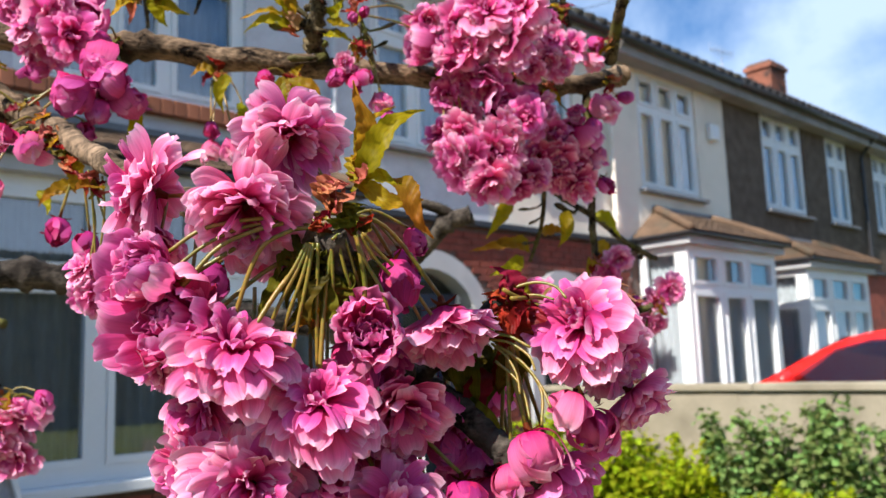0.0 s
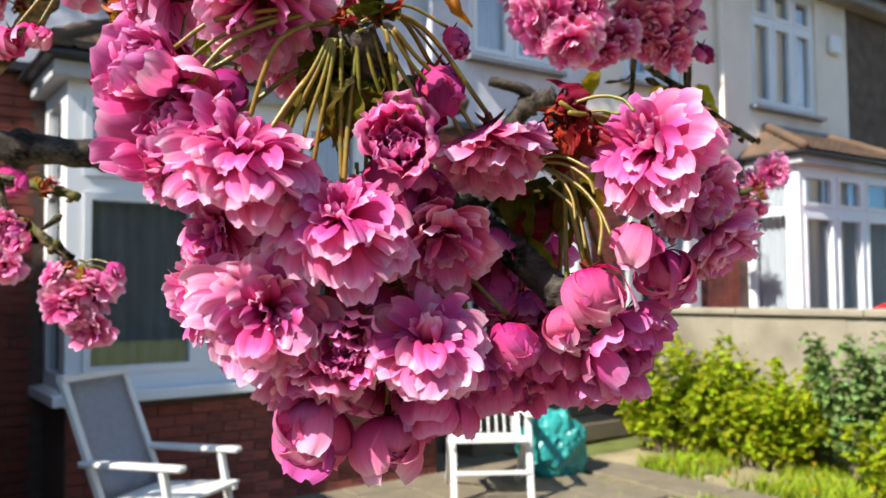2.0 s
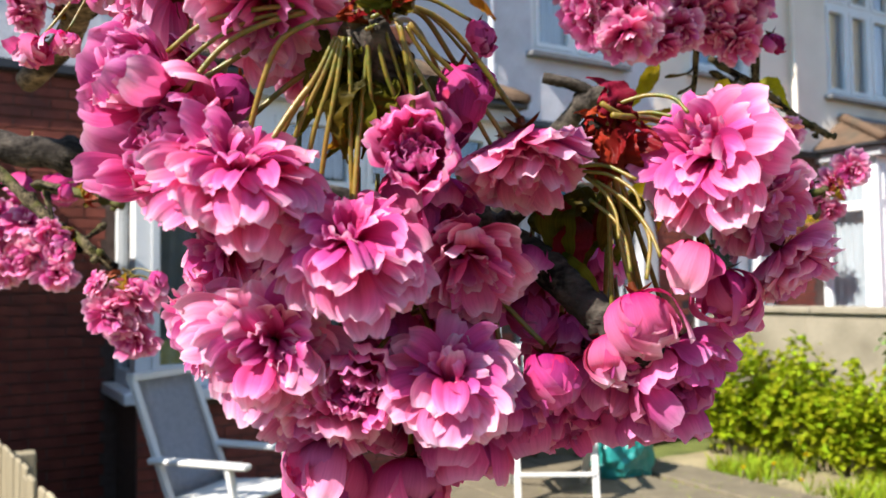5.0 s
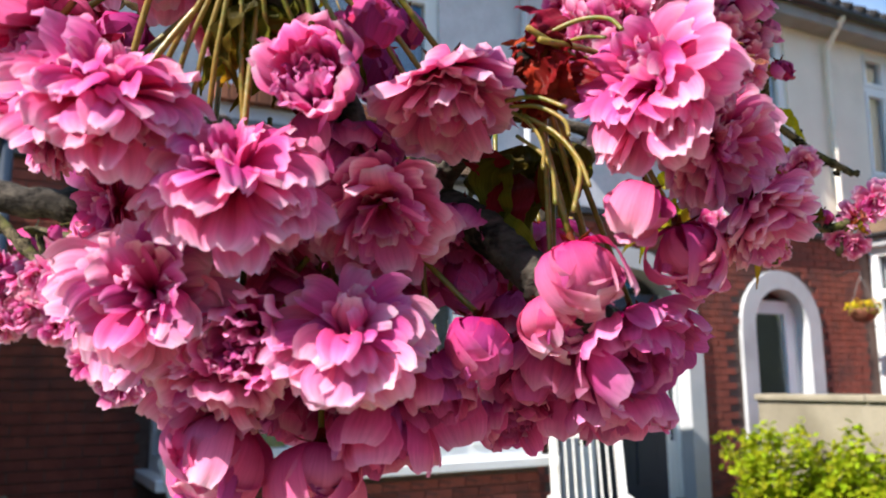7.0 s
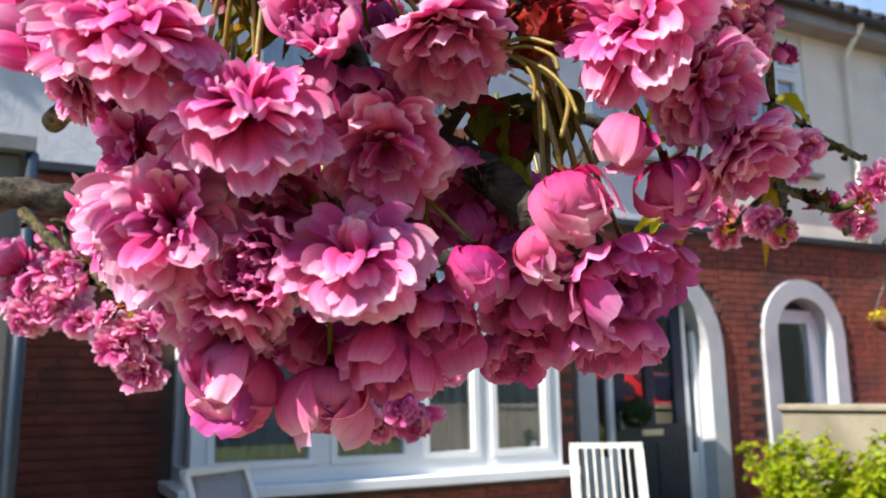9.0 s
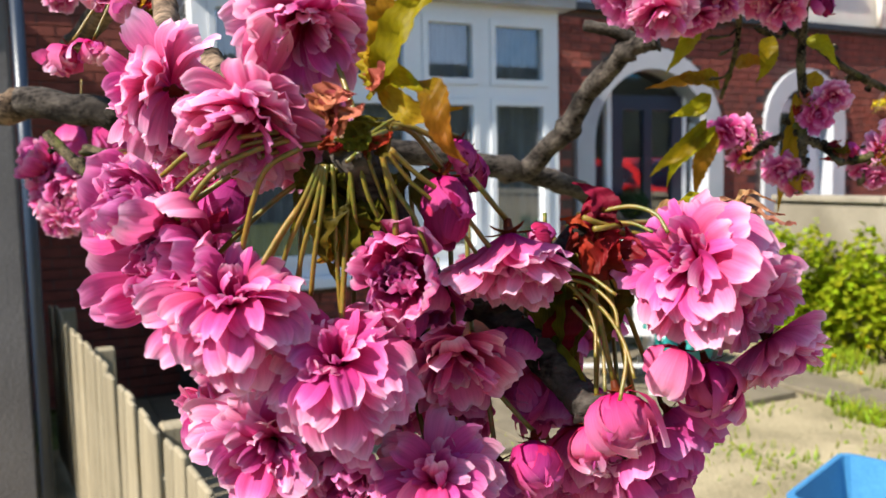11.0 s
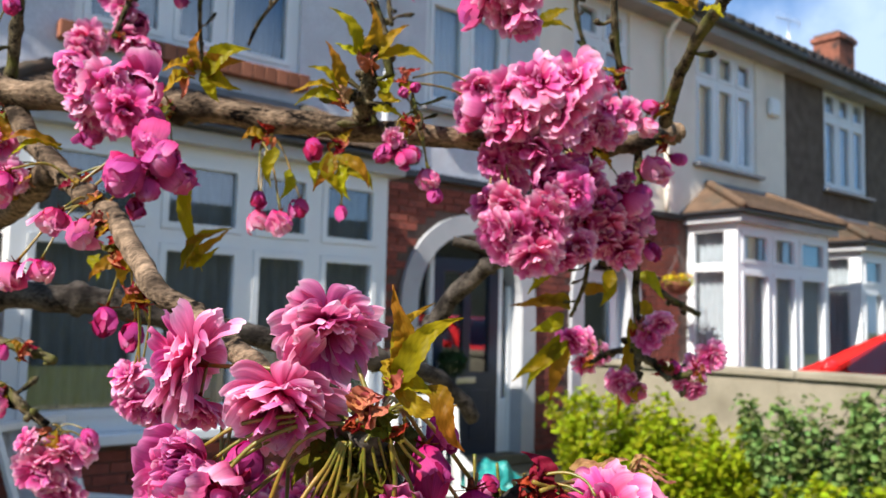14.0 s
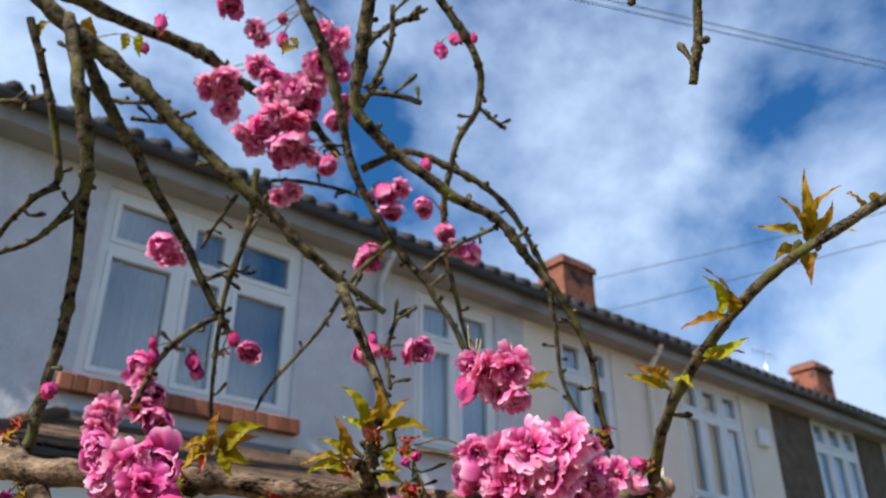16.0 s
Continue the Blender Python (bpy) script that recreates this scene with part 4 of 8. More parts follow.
def folding_chair(at, turn, sling, label):
    """A white garden armchair, built facing +x: legs, arms, slatted seat, tall reclined back."""
    c = thing("garden_chair", (0, 0, 0), label, "chair", "white garden chairs")
    w = 0.27
    for s in (-1, 1):
        y = s * w
        bm = bmesh.new()
        beam(bm, (0.32, y, 0.0), (0.20, y, 0.60), 0.045, 0.03)
        part("front_leg", bm, WHITE_CHAIR, c)
        bm = bmesh.new()
        beam(bm, (-0.34, y, 0.0), (0.05, y, 0.42), 0.045, 0.03)
        part("rear_leg", bm, WHITE_CHAIR, c)
        bm = bmesh.new()
        beam(bm, (-0.16, y * 0.93, 0.36), (-0.44, y * 0.93, 1.04), 0.045, 0.03)
        part("back_post", bm, WHITE_CHAIR, c)
        bm = bmesh.new()
        box(bm, -0.30, 0.32, y - 0.035, y + 0.035, 0.60, 0.632, 0.01)
        part("armrest", bm, WHITE_CHAIR, c)
        bm = bmesh.new()
        beam(bm, (-0.18, y, 0.36), (0.30, y, 0.42), 0.03, 0.05)
        part("seat_rail", bm, WHITE_CHAIR, c)
    bm = bmesh.new()
    beam(bm, (-0.44, -w, 1.05), (-0.44, w, 1.05), 0.05, 0.04)
    part("top_rail", bm, WHITE_CHAIR, c)
    bm = bmesh.new()
    beam(bm, (-0.175, -w, 0.40), (-0.175, w, 0.40), 0.05, 0.03)
    part("lower_rail", bm, WHITE_CHAIR, c)
    bm = bmesh.new()
    beam(bm, (0.29, -w, 0.22), (0.29, w, 0.22), 0.03, 0.025)
    part("stretcher", bm, WHITE_CHAIR, c)
    for i in range(7):
        x = -0.13 + i * 0.068
        boxed("seat_slat", (x, x + 0.052, -w + 0.02, w - 0.02, 0.418 + 0.008 * i * 0.6 - 0.012, 0.438 + 0.008 * i * 0.6 - 0.012), WHITE_CHAIR, c, bevel=0.004)
    if sling:
        bm = bmesh.new()
        rows = []
        for j in range(9):
            f = j / 8
            x, z = -0.185 - 0.245 * f, 0.42 + 0.61 * f
            rows.append([bm.verts.new((x - 0.03 * math.sin(math.pi * f) * (1 - (2 * i / 6 - 1) ** 2), -w * 0.88 + 2 * w * 0.88 * i / 6, z)) for i in range(7)])
        for p, q in zip(rows, rows[1:]):
            for i in range(6):
                bm.faces.new((p[i], p[i + 1], q[i + 1], q[i]))
        bmesh.ops.solidify(bm, geom=list(bm.faces), thickness=0.006)
        part("back_sling", bm, FABRIC, c, "grey fabric back", smooth=True)
    else:
        for i in range(8):
            y = -w * 0.80 + i * w * 1.6 / 7
            bm = bmesh.new()
            beam(bm, (-0.178, y, 0.42), (-0.432, y, 1.03), 0.012, 0.042)
            part("back_slat", bm, WHITE_CHAIR, c)
    c.matrix_basis = Matrix.Translation(at) @ Matrix.Rotation(radians(turn), 4, "Z")
    return c


folding_chair((-4.32, 1.70, 0.0), 38, True, "white wooden garden armchair with grey fabric back, on the patio")
folding_chair((-4.55, 4.14, 0.0), -32, False, "white slatted wooden garden armchair below the bay window")


def sack():
    """A crumpled plastic sheet heaped on the ground."""
    bm = bmesh.new()
    bmesh.ops.create_icosphere(bm, subdivisions=4, radius=1.0)
    for v in bm.verts:
        n = v.co.copy()
        k = 1 + 0.30 * noise.noise(n * 1.7) + 0.22 * abs(noise.noise(n * 4.1)) + 0.07 * noise.noise(n * 11)
        v.co = Vector((n.x * 0.23 * k, n.y * 0.27 * k, max(-0.02, 0.22 + n.z * 0.29 * k)))
    tagged(part("plastic_sack", bm, TEAL, smooth=False), "crumpled teal plastic sack lying beside the chair", "sack").location = (-4.75, 4.98, 0.0)


sack()
def recycling_box(at, turn):
    """An open tapered plastic box with a rolled rim and hand-holds."""
    b = thing("recycling_box", (0, 0, 0), "light blue plastic recycling box on the ground", "box")
    bm = bmesh.new()
    rings = [(0.20, 0.27, 0.0), (0.235, 0.32, 0.33), (0.255, 0.34, 0.335), (0.255, 0.34, 0.37), (0.232, 0.317, 0.37), (0.192, 0.262, 0.02)]
    loops = []
    for hx, hy, z in rings:
        r, pts = 0.05, []
        for cx, cy, a0 in ((1, 1, 0), (-1, 1, 90), (-1, -1, 180), (1, -1, 270)):
            for k in range(4):
                a = radians(a0 + 30 * k)
                pts.append(bm.verts.new((cx * (hx - r) + r * math.cos(a), cy * (hy - r) + r * math.sin(a), z)))
        loops.append(pts)
    for p, q in zip(loops, loops[1:]):
        for k in range(16):
            bm.faces.new((p[k], p[(k + 1) % 16], q[(k + 1) % 16], q[k]))
    bm.faces.new(loops[0][::-1])
    bm.faces.new(loops[-1])
    part("tub", bm, BLUE_PLASTIC, b, smooth=False)
    for s in (-1, 1):
        boxed("handle", (-0.08, 0.08, s * 0.345 - 0.012, s * 0.345 + 0.012, 0.30, 0.33), BLUE_PLASTIC, b, bevel=0.008)
    b.matrix_basis = Matrix.Translation(at) @ Matrix.Rotation(radians(turn), 4, "Z")


recycling_box((-1.80, 3.34, -0.055), 20)


def hanging_basket(at):
    b = thing("hanging_basket", at, "hanging basket of yellow and orange flowers on a bracket", "basket")
    bm = bmesh.new()
    lathe(bm, ((0.03, -0.15), (0.10, -0.12), (0.15, -0.05), (0.17, 0.0), (0.15, 0.01)), (0, 0, 0), 16)
    part("bowl", bm, BRICK_SILL, b, smooth=True)
    rng = random.Random(3)
    for nm, mat, cnt, z in (("foliage", SHRUB, 90, 0.02), ("yellow_bloom", DANDELION, 60, 0.08), ("orange_bloom", ORANGE, 30, 0.08)):
        bm = bmesh.new()
        uv = bm.loops.layers.uv.new("UVMap")
        for i in range(cnt):
            a, r = rng.uniform(0, 6.28), 0.19 * math.sqrt(rng.random())
            p = Vector((r * math.cos(a), r * math.sin(a), z + rng.uniform(-0.03, 0.06) - r * 0.25))
            q = Euler((rng.uniform(-0.8, 0.8), rng.uniform(-0.8, 0.8), a)).to_matrix()
            f = bm.faces.new([bm.verts.new(p + q @ Vector(c)) for c in ((-0.022, 0, 0), (0, -0.02, 0.004), (0.022, 0, 0), (0, 0.022, 0.004))])
            for lp, c in zip(f.loops, ((0, 0.5), (0.5, 0), (1, 0.5), (0.5, 1))):
                lp[uv].uv = c
        tagged(part(nm, bm, mat, b), kind="stuff")
    bm = bmesh.new()
    for k in range(3):
        a = k * 2.09
        tube(bm, [Vector((0.16 * math.cos(a), 0.16 * math.sin(a), 0)), Vector((0, 0, 0.38))], [0.004, 0.004], 5)
    tube(bm, smooth_line([(0, 0, 0.38), (-0.02, 0, 0.44), (-0.16, 0, 0.44), (-0.30, 0, 0.40)], 3), [0.007] * 10, 6)
    part("bracket", bm, BLACK_PLASTIC, b)


hanging_basket((-5.70, 8.90, 2.20))
bm = bmesh.new()
rng = random.Random(9)
uvl = bm.loops.layers.uv.new("UVMap")
for i in range(500):
    t, a = math.acos(rng.uniform(-1, 1)), rng.uniform(0, 6.28)
    nrm = Vector((math.sin(t) * math.cos(a), math.sin(t) * math.sin(a), math.cos(t)))
    p = nrm * 0.15 * rng.uniform(0.7, 1.05)
    q = nrm.to_track_quat("Z", "Y").to_matrix() @ Euler((rng.uniform(-0.7, 0.7), rng.uniform(-0.7, 0.7), a)).to_matrix()
    f = bm.faces.new([bm.verts.new(p + q @ Vector(c)) for c in ((-0.014, 0, 0), (0, -0.024, 0.004), (0.014, 0, 0), (0, 0.024, 0.004))])
    for lp, c in zip(f.loops, ((0, 0.5), (0.5, 0), (1, 0.5), (0.5, 1))):
        lp[uvl].uv = c
BOX_LEAF = leafy("dark_box_leaf", (0.015, 0.035, 0.012), (0.035, 0.075, 0.022), trans=0.15)
wreath = part("door_wreath", bm, BOX_LEAF, h1, "round dark green leafy wreath hanging on the door")
wreath.location = (FRONT + 0.02, 5.55, 1.26)


# ---- the red car on the forecourt, its nose to the houses ----
def car(origin, turn):
    c = thing("hatchback_car", (0, 0, 0), "bright red hatchback car parked on the forecourt", "car")
    L, W = 3.9, 1.68
    low = [(0.0, 0.62), (0.05, 0.74), (0.35, 0.86), (0.95, 0.98), (1.55, 1.28), (1.95, 1.43), (2.5, 1.47), (3.1, 1.42), (3.6, 1.18), (3.85, 0.95), (3.9, 0.55)]
    bm = bmesh.new()
    prof = smooth_line([(x, 0, z) for x, z in low], 4)
    secs = []
    for p in prof:
        inn = 1.0 if p.z < 0.95 else 1.0 - 0.30 * (p.z - 0.95) / 0.52
        nose = 1.0 - 0.16 * max(0, 1 - p.x / 0.6) ** 2 - 0.12 * max(0, 1 - (L - p.x) / 0.5) ** 2
        hw = W / 2 * nose
        ring = [(p.x, -hw * inn * 0.90, p.z), (p.x, -hw * (inn * 0.6 + 0.4 * 0.98), min(p.z, 0.93) * 0.98), (p.x, -hw, 0.62), (p.x, -hw * 0.97, 0.28)]
        ring += [(x, -y, z) for x, y, z in reversed(ring)]
        top = (p.x, 0, p.z + 0.03)
        ring = ring[4:] + ring[:4]
        secs.append([bm.verts.new(q) for q in ring[:4]] + [bm.verts.new(q) for q in ring[4:]])
    for a, b in zip(secs, secs[1:]):
        for k in range(7):
            bm.faces.new((a[k], a[k + 1], b[k + 1], b[k]))
        bm.faces.new((a[7], a[0], b[0], b[7]))
    bm.faces.new(secs[0][::-1])
    bm.faces.new(secs[-1])
    bmesh.ops.recalc_face_normals(bm, faces=bm.faces)
    part("body", bm, CAR_RED, c, smooth=True)
    for s in (-1, 1):
        bm = bmesh.new()
        glassy = [(1.30, 1.00), (1.72, 1.30), (2.05, 1.38), (2.9, 1.37), (3.35, 1.20), (3.2, 1.00)]
        bm.faces.new([bm.verts.new((x, s * (W / 2 * (1.0 - 0.30 * max(0, z - 0.95) / 0.52) * (0.92 if z > 1.05 else 0.985) + 0.004), z)) for x, z in glassy])
        bmesh.ops.solidify(bm, geom=list(bm.faces), thickness=0.006)
        part("side_window", bm, CAR_GLASS, c, "dark tinted side glass")
        bm = bmesh.new()
        bmesh.ops.create_uvsphere(bm, u_segments=16, v_segments=10, radius=0.5)
        bmesh.ops.transform(bm, matrix=Matrix.Translation((1.38, s * (W / 2 + 0.10), 1.03)) @ Matrix.Diagonal((0.15, 0.24, 0.16, 1)), verts=bm.verts)
        part("door_mirror", bm, CAR_RED, c, "red door mirror", smooth=True)
        for x in (0.72, 3.15):
            bm = bmesh.new()
            bmesh.ops.create_cone(bm, segments=28, radius1=0.30, radius2=0.30, depth=0.19, cap_ends=True)
            bmesh.ops.bevel(bm, geom=[e for e in bm.edges if e.is_manifold and e.calc_face_angle(0) > 1], offset=0.03, segments=2, affect="EDGES")
            bmesh.ops.transform(bm, matrix=Matrix.Translation((x, s * (W / 2 - 0.07), 0.30)) @ Matrix.Rotation(radians(90), 4, "X"), verts=bm.verts)
            wheel = part("wheel", bm, TYRE, c)
            bm = bmesh.new()
            bmesh.ops.create_cone(bm, segments=24, radius1=0.19, radius2=0.17, depth=0.03, cap_ends=True)
            bmesh.ops.transform(bm, matrix=Matrix.Translation((x, s * (W / 2 + 0.03), 0.30)) @ Matrix.Rotation(radians(90), 4, "X"), verts=bm.verts)
            part("rim", bm, RIM, wheel)
        bm = bmesh.new()
        bmesh.ops.create_uvsphere(bm, u_segments=14, v_segments=8, radius=0.5)
        bmesh.ops.transform(bm, matrix=Matrix.Translation((0.16, s * 0.60, 0.74)) @ Matrix.Diagonal((0.30, 0.30, 0.14, 1)), verts=bm.verts)
        part("headlight", bm, CAR_GLASS, c, smooth=True)
    bm = bmesh.new()
    bm.faces.new([bm.verts.new(p) for p in ((1.08, -0.70, 1.045), (1.08, 0.70, 1.045), (1.80, 0.56, 1.42), (1.80, -0.56, 1.42))])
    bmesh.ops.solidify(bm, geom=list(bm.faces), thickness=-0.02)
    part("windscreen", bm, CAR_GLASS, c)
    c.matrix_basis = Matrix.Translation(origin) @ Matrix.Rotation(radians(turn), 4, "Z")


car((-4.75, 8.85, 0.28), 0)

# ---- cables over the roofs, strung from poles along the street ----
def pole(x, y, z):
    bm = bmesh.new()
    tube(bm, [Vector((x, y, -0.5)), Vector((x, y, z * 0.5)), Vector((x, y, z + 0.3))], [0.16, 0.14, 0.11], 12)
    tagged(part("telegraph_pole", bm, WOOD, smooth=True), "tall weathered wooden telegraph pole", "pole", "telegraph poles")


CABLES = (
    ((-22.56, 21.87, 15.80), (0.50, 19.93, 10.91)),
    ((-21.65, 23.21, 14.62), (-0.28, 19.68, 10.52)),
    ((-5.24, -0.90, 6.92), (-0.31, 16.84, 9.66)),
    ((-4.80, -0.32, 6.82), (-0.59, 16.52, 9.91)),
)
for a, b in CABLES:
    bm = bmesh.new()
    a, b = Vector(a), Vector(b)
    line = [a.lerp(b, t / 24) - Vector((0, 0, 0.25 * (t / 24) * (1 - t / 24))) for t in range(25)]
    tube(bm, line, [0.012 if a.z > 10 else 0.006] * 25, 6)
    tagged(part("overhead_cable", bm, CABLE), "thin black overhead cable across the sky", "cable", "overhead cables")
for cable in CABLES:
    for end in cable:
        pole(end[0], end[1], end[2])


def aerial(foot, top):
    """A television aerial on its mast: boom and cross rods."""
    mast = thing("television_aerial", foot, "thin grey metal television aerial on a roof", "aerial")
    h = top - foot[2]
    bm = bmesh.new()
    tube(bm, [Vector((0, 0, -0.25)), Vector((0, 0, h))], [0.014, 0.012], 8)
    part("mast", bm, RIM, mast, smooth=True)
    bm = bmesh.new()
    tube(bm, [Vector((-0.05, -0.45, h - 0.05)), Vector((0.05, 0.45, h - 0.02))], [0.009, 0.009], 6)
    boom = part("boom", bm, RIM, mast, smooth=True)
    for k in range(7):
        y = -0.42 + 0.14 * k
        bm = bmesh.new()
        tube(bm, [Vector((y * 0.11, y, h - 0.17)), Vector((y * 0.11, y, h + 0.10))], [0.005, 0.005], 5)
        part("rod", bm, RIM, boom, smooth=True)
    return mast


aerial((-9.0, 17.85, 7.78), 8.70)

# added wall behind the eye, never in view: closes the street, fills pane reflections
tagged(boxed("wall_opposite", (17.0, 17.3, -34.0, 60.0, -0.03, 5.6), BEIGE_RENDER, bevel=0.02), "plain beige wall added unseen behind the eye to close the street", "wall", kind="structure")

# ---- the cherry tree ----
tree = thing("cherry_tree", (-1.30, -0.25, 0.0), "weeping cherry tree with double pink blossom and young bronze leaves", "tree")
TREE_AT = Vector(tree.location)


def at_tree(ob):
    ob.parent = tree
    return ob


def wood_tube(points, r0, r1, steps, sides, rough, seed):
    """Bark-covered wood: swelling, knots and ridges along a smooth line."""
    line = smooth_line([Vector(p) - TREE_AT for p in points], steps)
    rng = random.Random(seed)
    radii, n = [], len(line)
    swell = [rng.random() for _ in range(n)]
    for i in range(n):
        f = i / (n - 1)
        r = r0 + (r1 - r0) * f
        bulge = 1 + 0.10 * noise.noise(line[i] * 30) + (0.32 if swell[i] > 0.93 else 0.0)
        radii.append([r * bulge * (1 + rough * noise.noise(Vector((i * 0.55, k * 0.9, seed)))) for k in range(sides)])
    bm = bmesh.new()
    tube(bm, [p + Vector((noise.noise(p * 22), noise.noise(p * 22 + Vector((7, 0, 0))), noise.noise(p * 22 + Vector((0, 9, 0))))) * r0 * 0.35 for p in line], radii, sides)
    return bm, line


wood_count = [0]


def limb(points, r0, r1, bark=BARK):
    wood_count[0] += 1
    bm, line = wood_tube(points, r0, r1, 12, 16, 0.16, wood_count[0])
    return at_tree(part("limb", bm, bark, None, smooth=True))


def twig(points, r0, r1):
    """A twig with bud spurs along it."""
    wood_count[0] += 1
    bm, line = wood_tube(points, r0, r1, 10, 9, 0.22, wood_count[0])
    ob = at_tree(part("twig", bm, BARK_TWIG, None, smooth=True))
    rng = random.Random(wood_count[0])
    for i in range(2, len(line) - 1, 3):
        if rng.random() < 0.85:
            d = Vector((rng.gauss(0, 1), rng.gauss(0, 1), rng.gauss(0, 1))).normalized()
            ln = rng.uniform(0.006, 0.012) if rng.random() < 0.6 else rng.uniform(0.015, 0.034)
            bm = bmesh.new()
            bend = Vector((rng.gauss(0, 1), rng.gauss(0, 1), rng.gauss(0, 1) + 0.8)) * ln * 0.10
            knob = min(r1, 0.004)
            tube(bm, [line[i], line[i] + d * ln * 0.35, line[i] + d * ln * 0.65 + bend, line[i] + d * ln * 0.85 + bend * 2, line[i] + d * ln + bend * 2.5], [knob * 0.8, knob * 0.55, knob * 0.8, knob * 1.15, knob * 0.45], 6)
            part("spur", bm, BARK_TWIG, ob, smooth=True)
    return ob


# petals from the outer ring to the heart, in groups: number, angle from the axis (outer, inner), length, half-width,
# bend along the petal, cupping, droop under its own weight, scatter in degrees, roll, ruffle
KINDS = {
    "open": ((26, 100, 62, 0.99, 1.00, 0.33, 0.31, 8, 24, 0.10, 0.12, 0.95, 4.5, 0.32, 0.026), (22, 58, 20, 1.00, 0.92, 0.30, 0.26, 30, 48, 0.14, 0.20, 0.80, 6, 0.42, 0.030), (9, 32, 8, 0.76, 0.62, 0.20, 0.16, 24, 8, 0.15, 0.3, 0.25, 10, 0.4, 0.04)),
    "pale": ((24, 100, 60, 0.99, 1.00, 0.34, 0.32, 8, 24, 0.10, 0.12, 0.75, 4.5, 0.30, 0.026), (20, 56, 20, 1.00, 0.92, 0.31, 0.27, 28, 46, 0.14, 0.20, 0.62, 6, 0.40, 0.030), (8, 32, 8, 0.80, 0.64, 0.20, 0.16, 24, 8, 0.15, 0.3, 0.25, 10, 0.4, 0.04)),
    "puff": ((20, 104, 62, 1.00, 0.98, 0.33, 0.31, 10, 26, -0.12, -0.08, 0.44, 5.5, 0.22, 0.034), (15, 56, 20, 0.98, 0.86, 0.30, 0.27, 26, 44, -0.08, 0.0, 0.38, 7, 0.26, 0.036), (8, 34, 8, 0.72, 0.56, 0.22, 0.18, 20, 6, 0.2, 0.3, 0.2, 12, 0.4, 0.045)),
    "bell": ((24, 58, 30, 1.10, 0.98, 0.34, 0.31, 22, 20, 0.18, 0.2, 0.40, 4.5, 0.36, 0.030), (18, 30, 4, 0.98, 0.78, 0.30, 0.24, 14, 6, 0.2, 0.2, 0.30, 6, 0.45, 0.034)),
    "half": ((10, 84, 66, 1.22, 1.12, 0.44, 0.38, -98, -82, 0.36, 0.36, 0.10, 5, 0.12, 0.04), (34, 60, 6, 0.98, 0.60, 0.27, 0.14, -66, -10, 0.36, 0.6, 0.06, 8, 0.4, 0.045)),
    "dusk": ((10, 92, 74, 1.16, 1.12, 0.42, 0.38, -98, -82, 0.32, 0.34, 0.10, 6, 0.16, 0.04), (18, 64, 12, 1.02, 0.70, 0.30, 0.18, -66, -14, 0.36, 0.5, 0.06, 8, 0.35, 0.045)),
    "ball": ((15, 98, 62, 1.62, 1.40, 0.42, 0.38, -210, -150, 0.12, 0.16, 0.0, 11, 0.38, 0.05), (10, 50, 12, 1.06, 0.85, 0.30, 0.2, -70, -18, 0.36, 0.4, 0.04, 6, 0.3, 0.04)),
    "rose": ((15, 98, 66, 1.54, 1.34, 0.42, 0.38, -196, -140, 0.32, 0.34, 0.0, 6, 0.26, 0.04), (12, 50, 10, 1.06, 0.85, 0.30, 0.2, -70, -18, 0.36, 0.4, 0.0, 7, 0.3, 0.04)),
    "bud": ((11, 88, 56, 1.44, 1.30, 0.42, 0.40, -164, -116, 0.34, 0.38, 0.0, 3.5, 0.12, 0.02), (5, 40, 16, 1.12, 1.0, 0.30, 0.24, -70, -34, 0.42, 0.42, 0.0, 4, 0.15, 0.02)),
}
STRETCH = {"bud": 1.12, "ball": 0.88, "rose": 0.94}


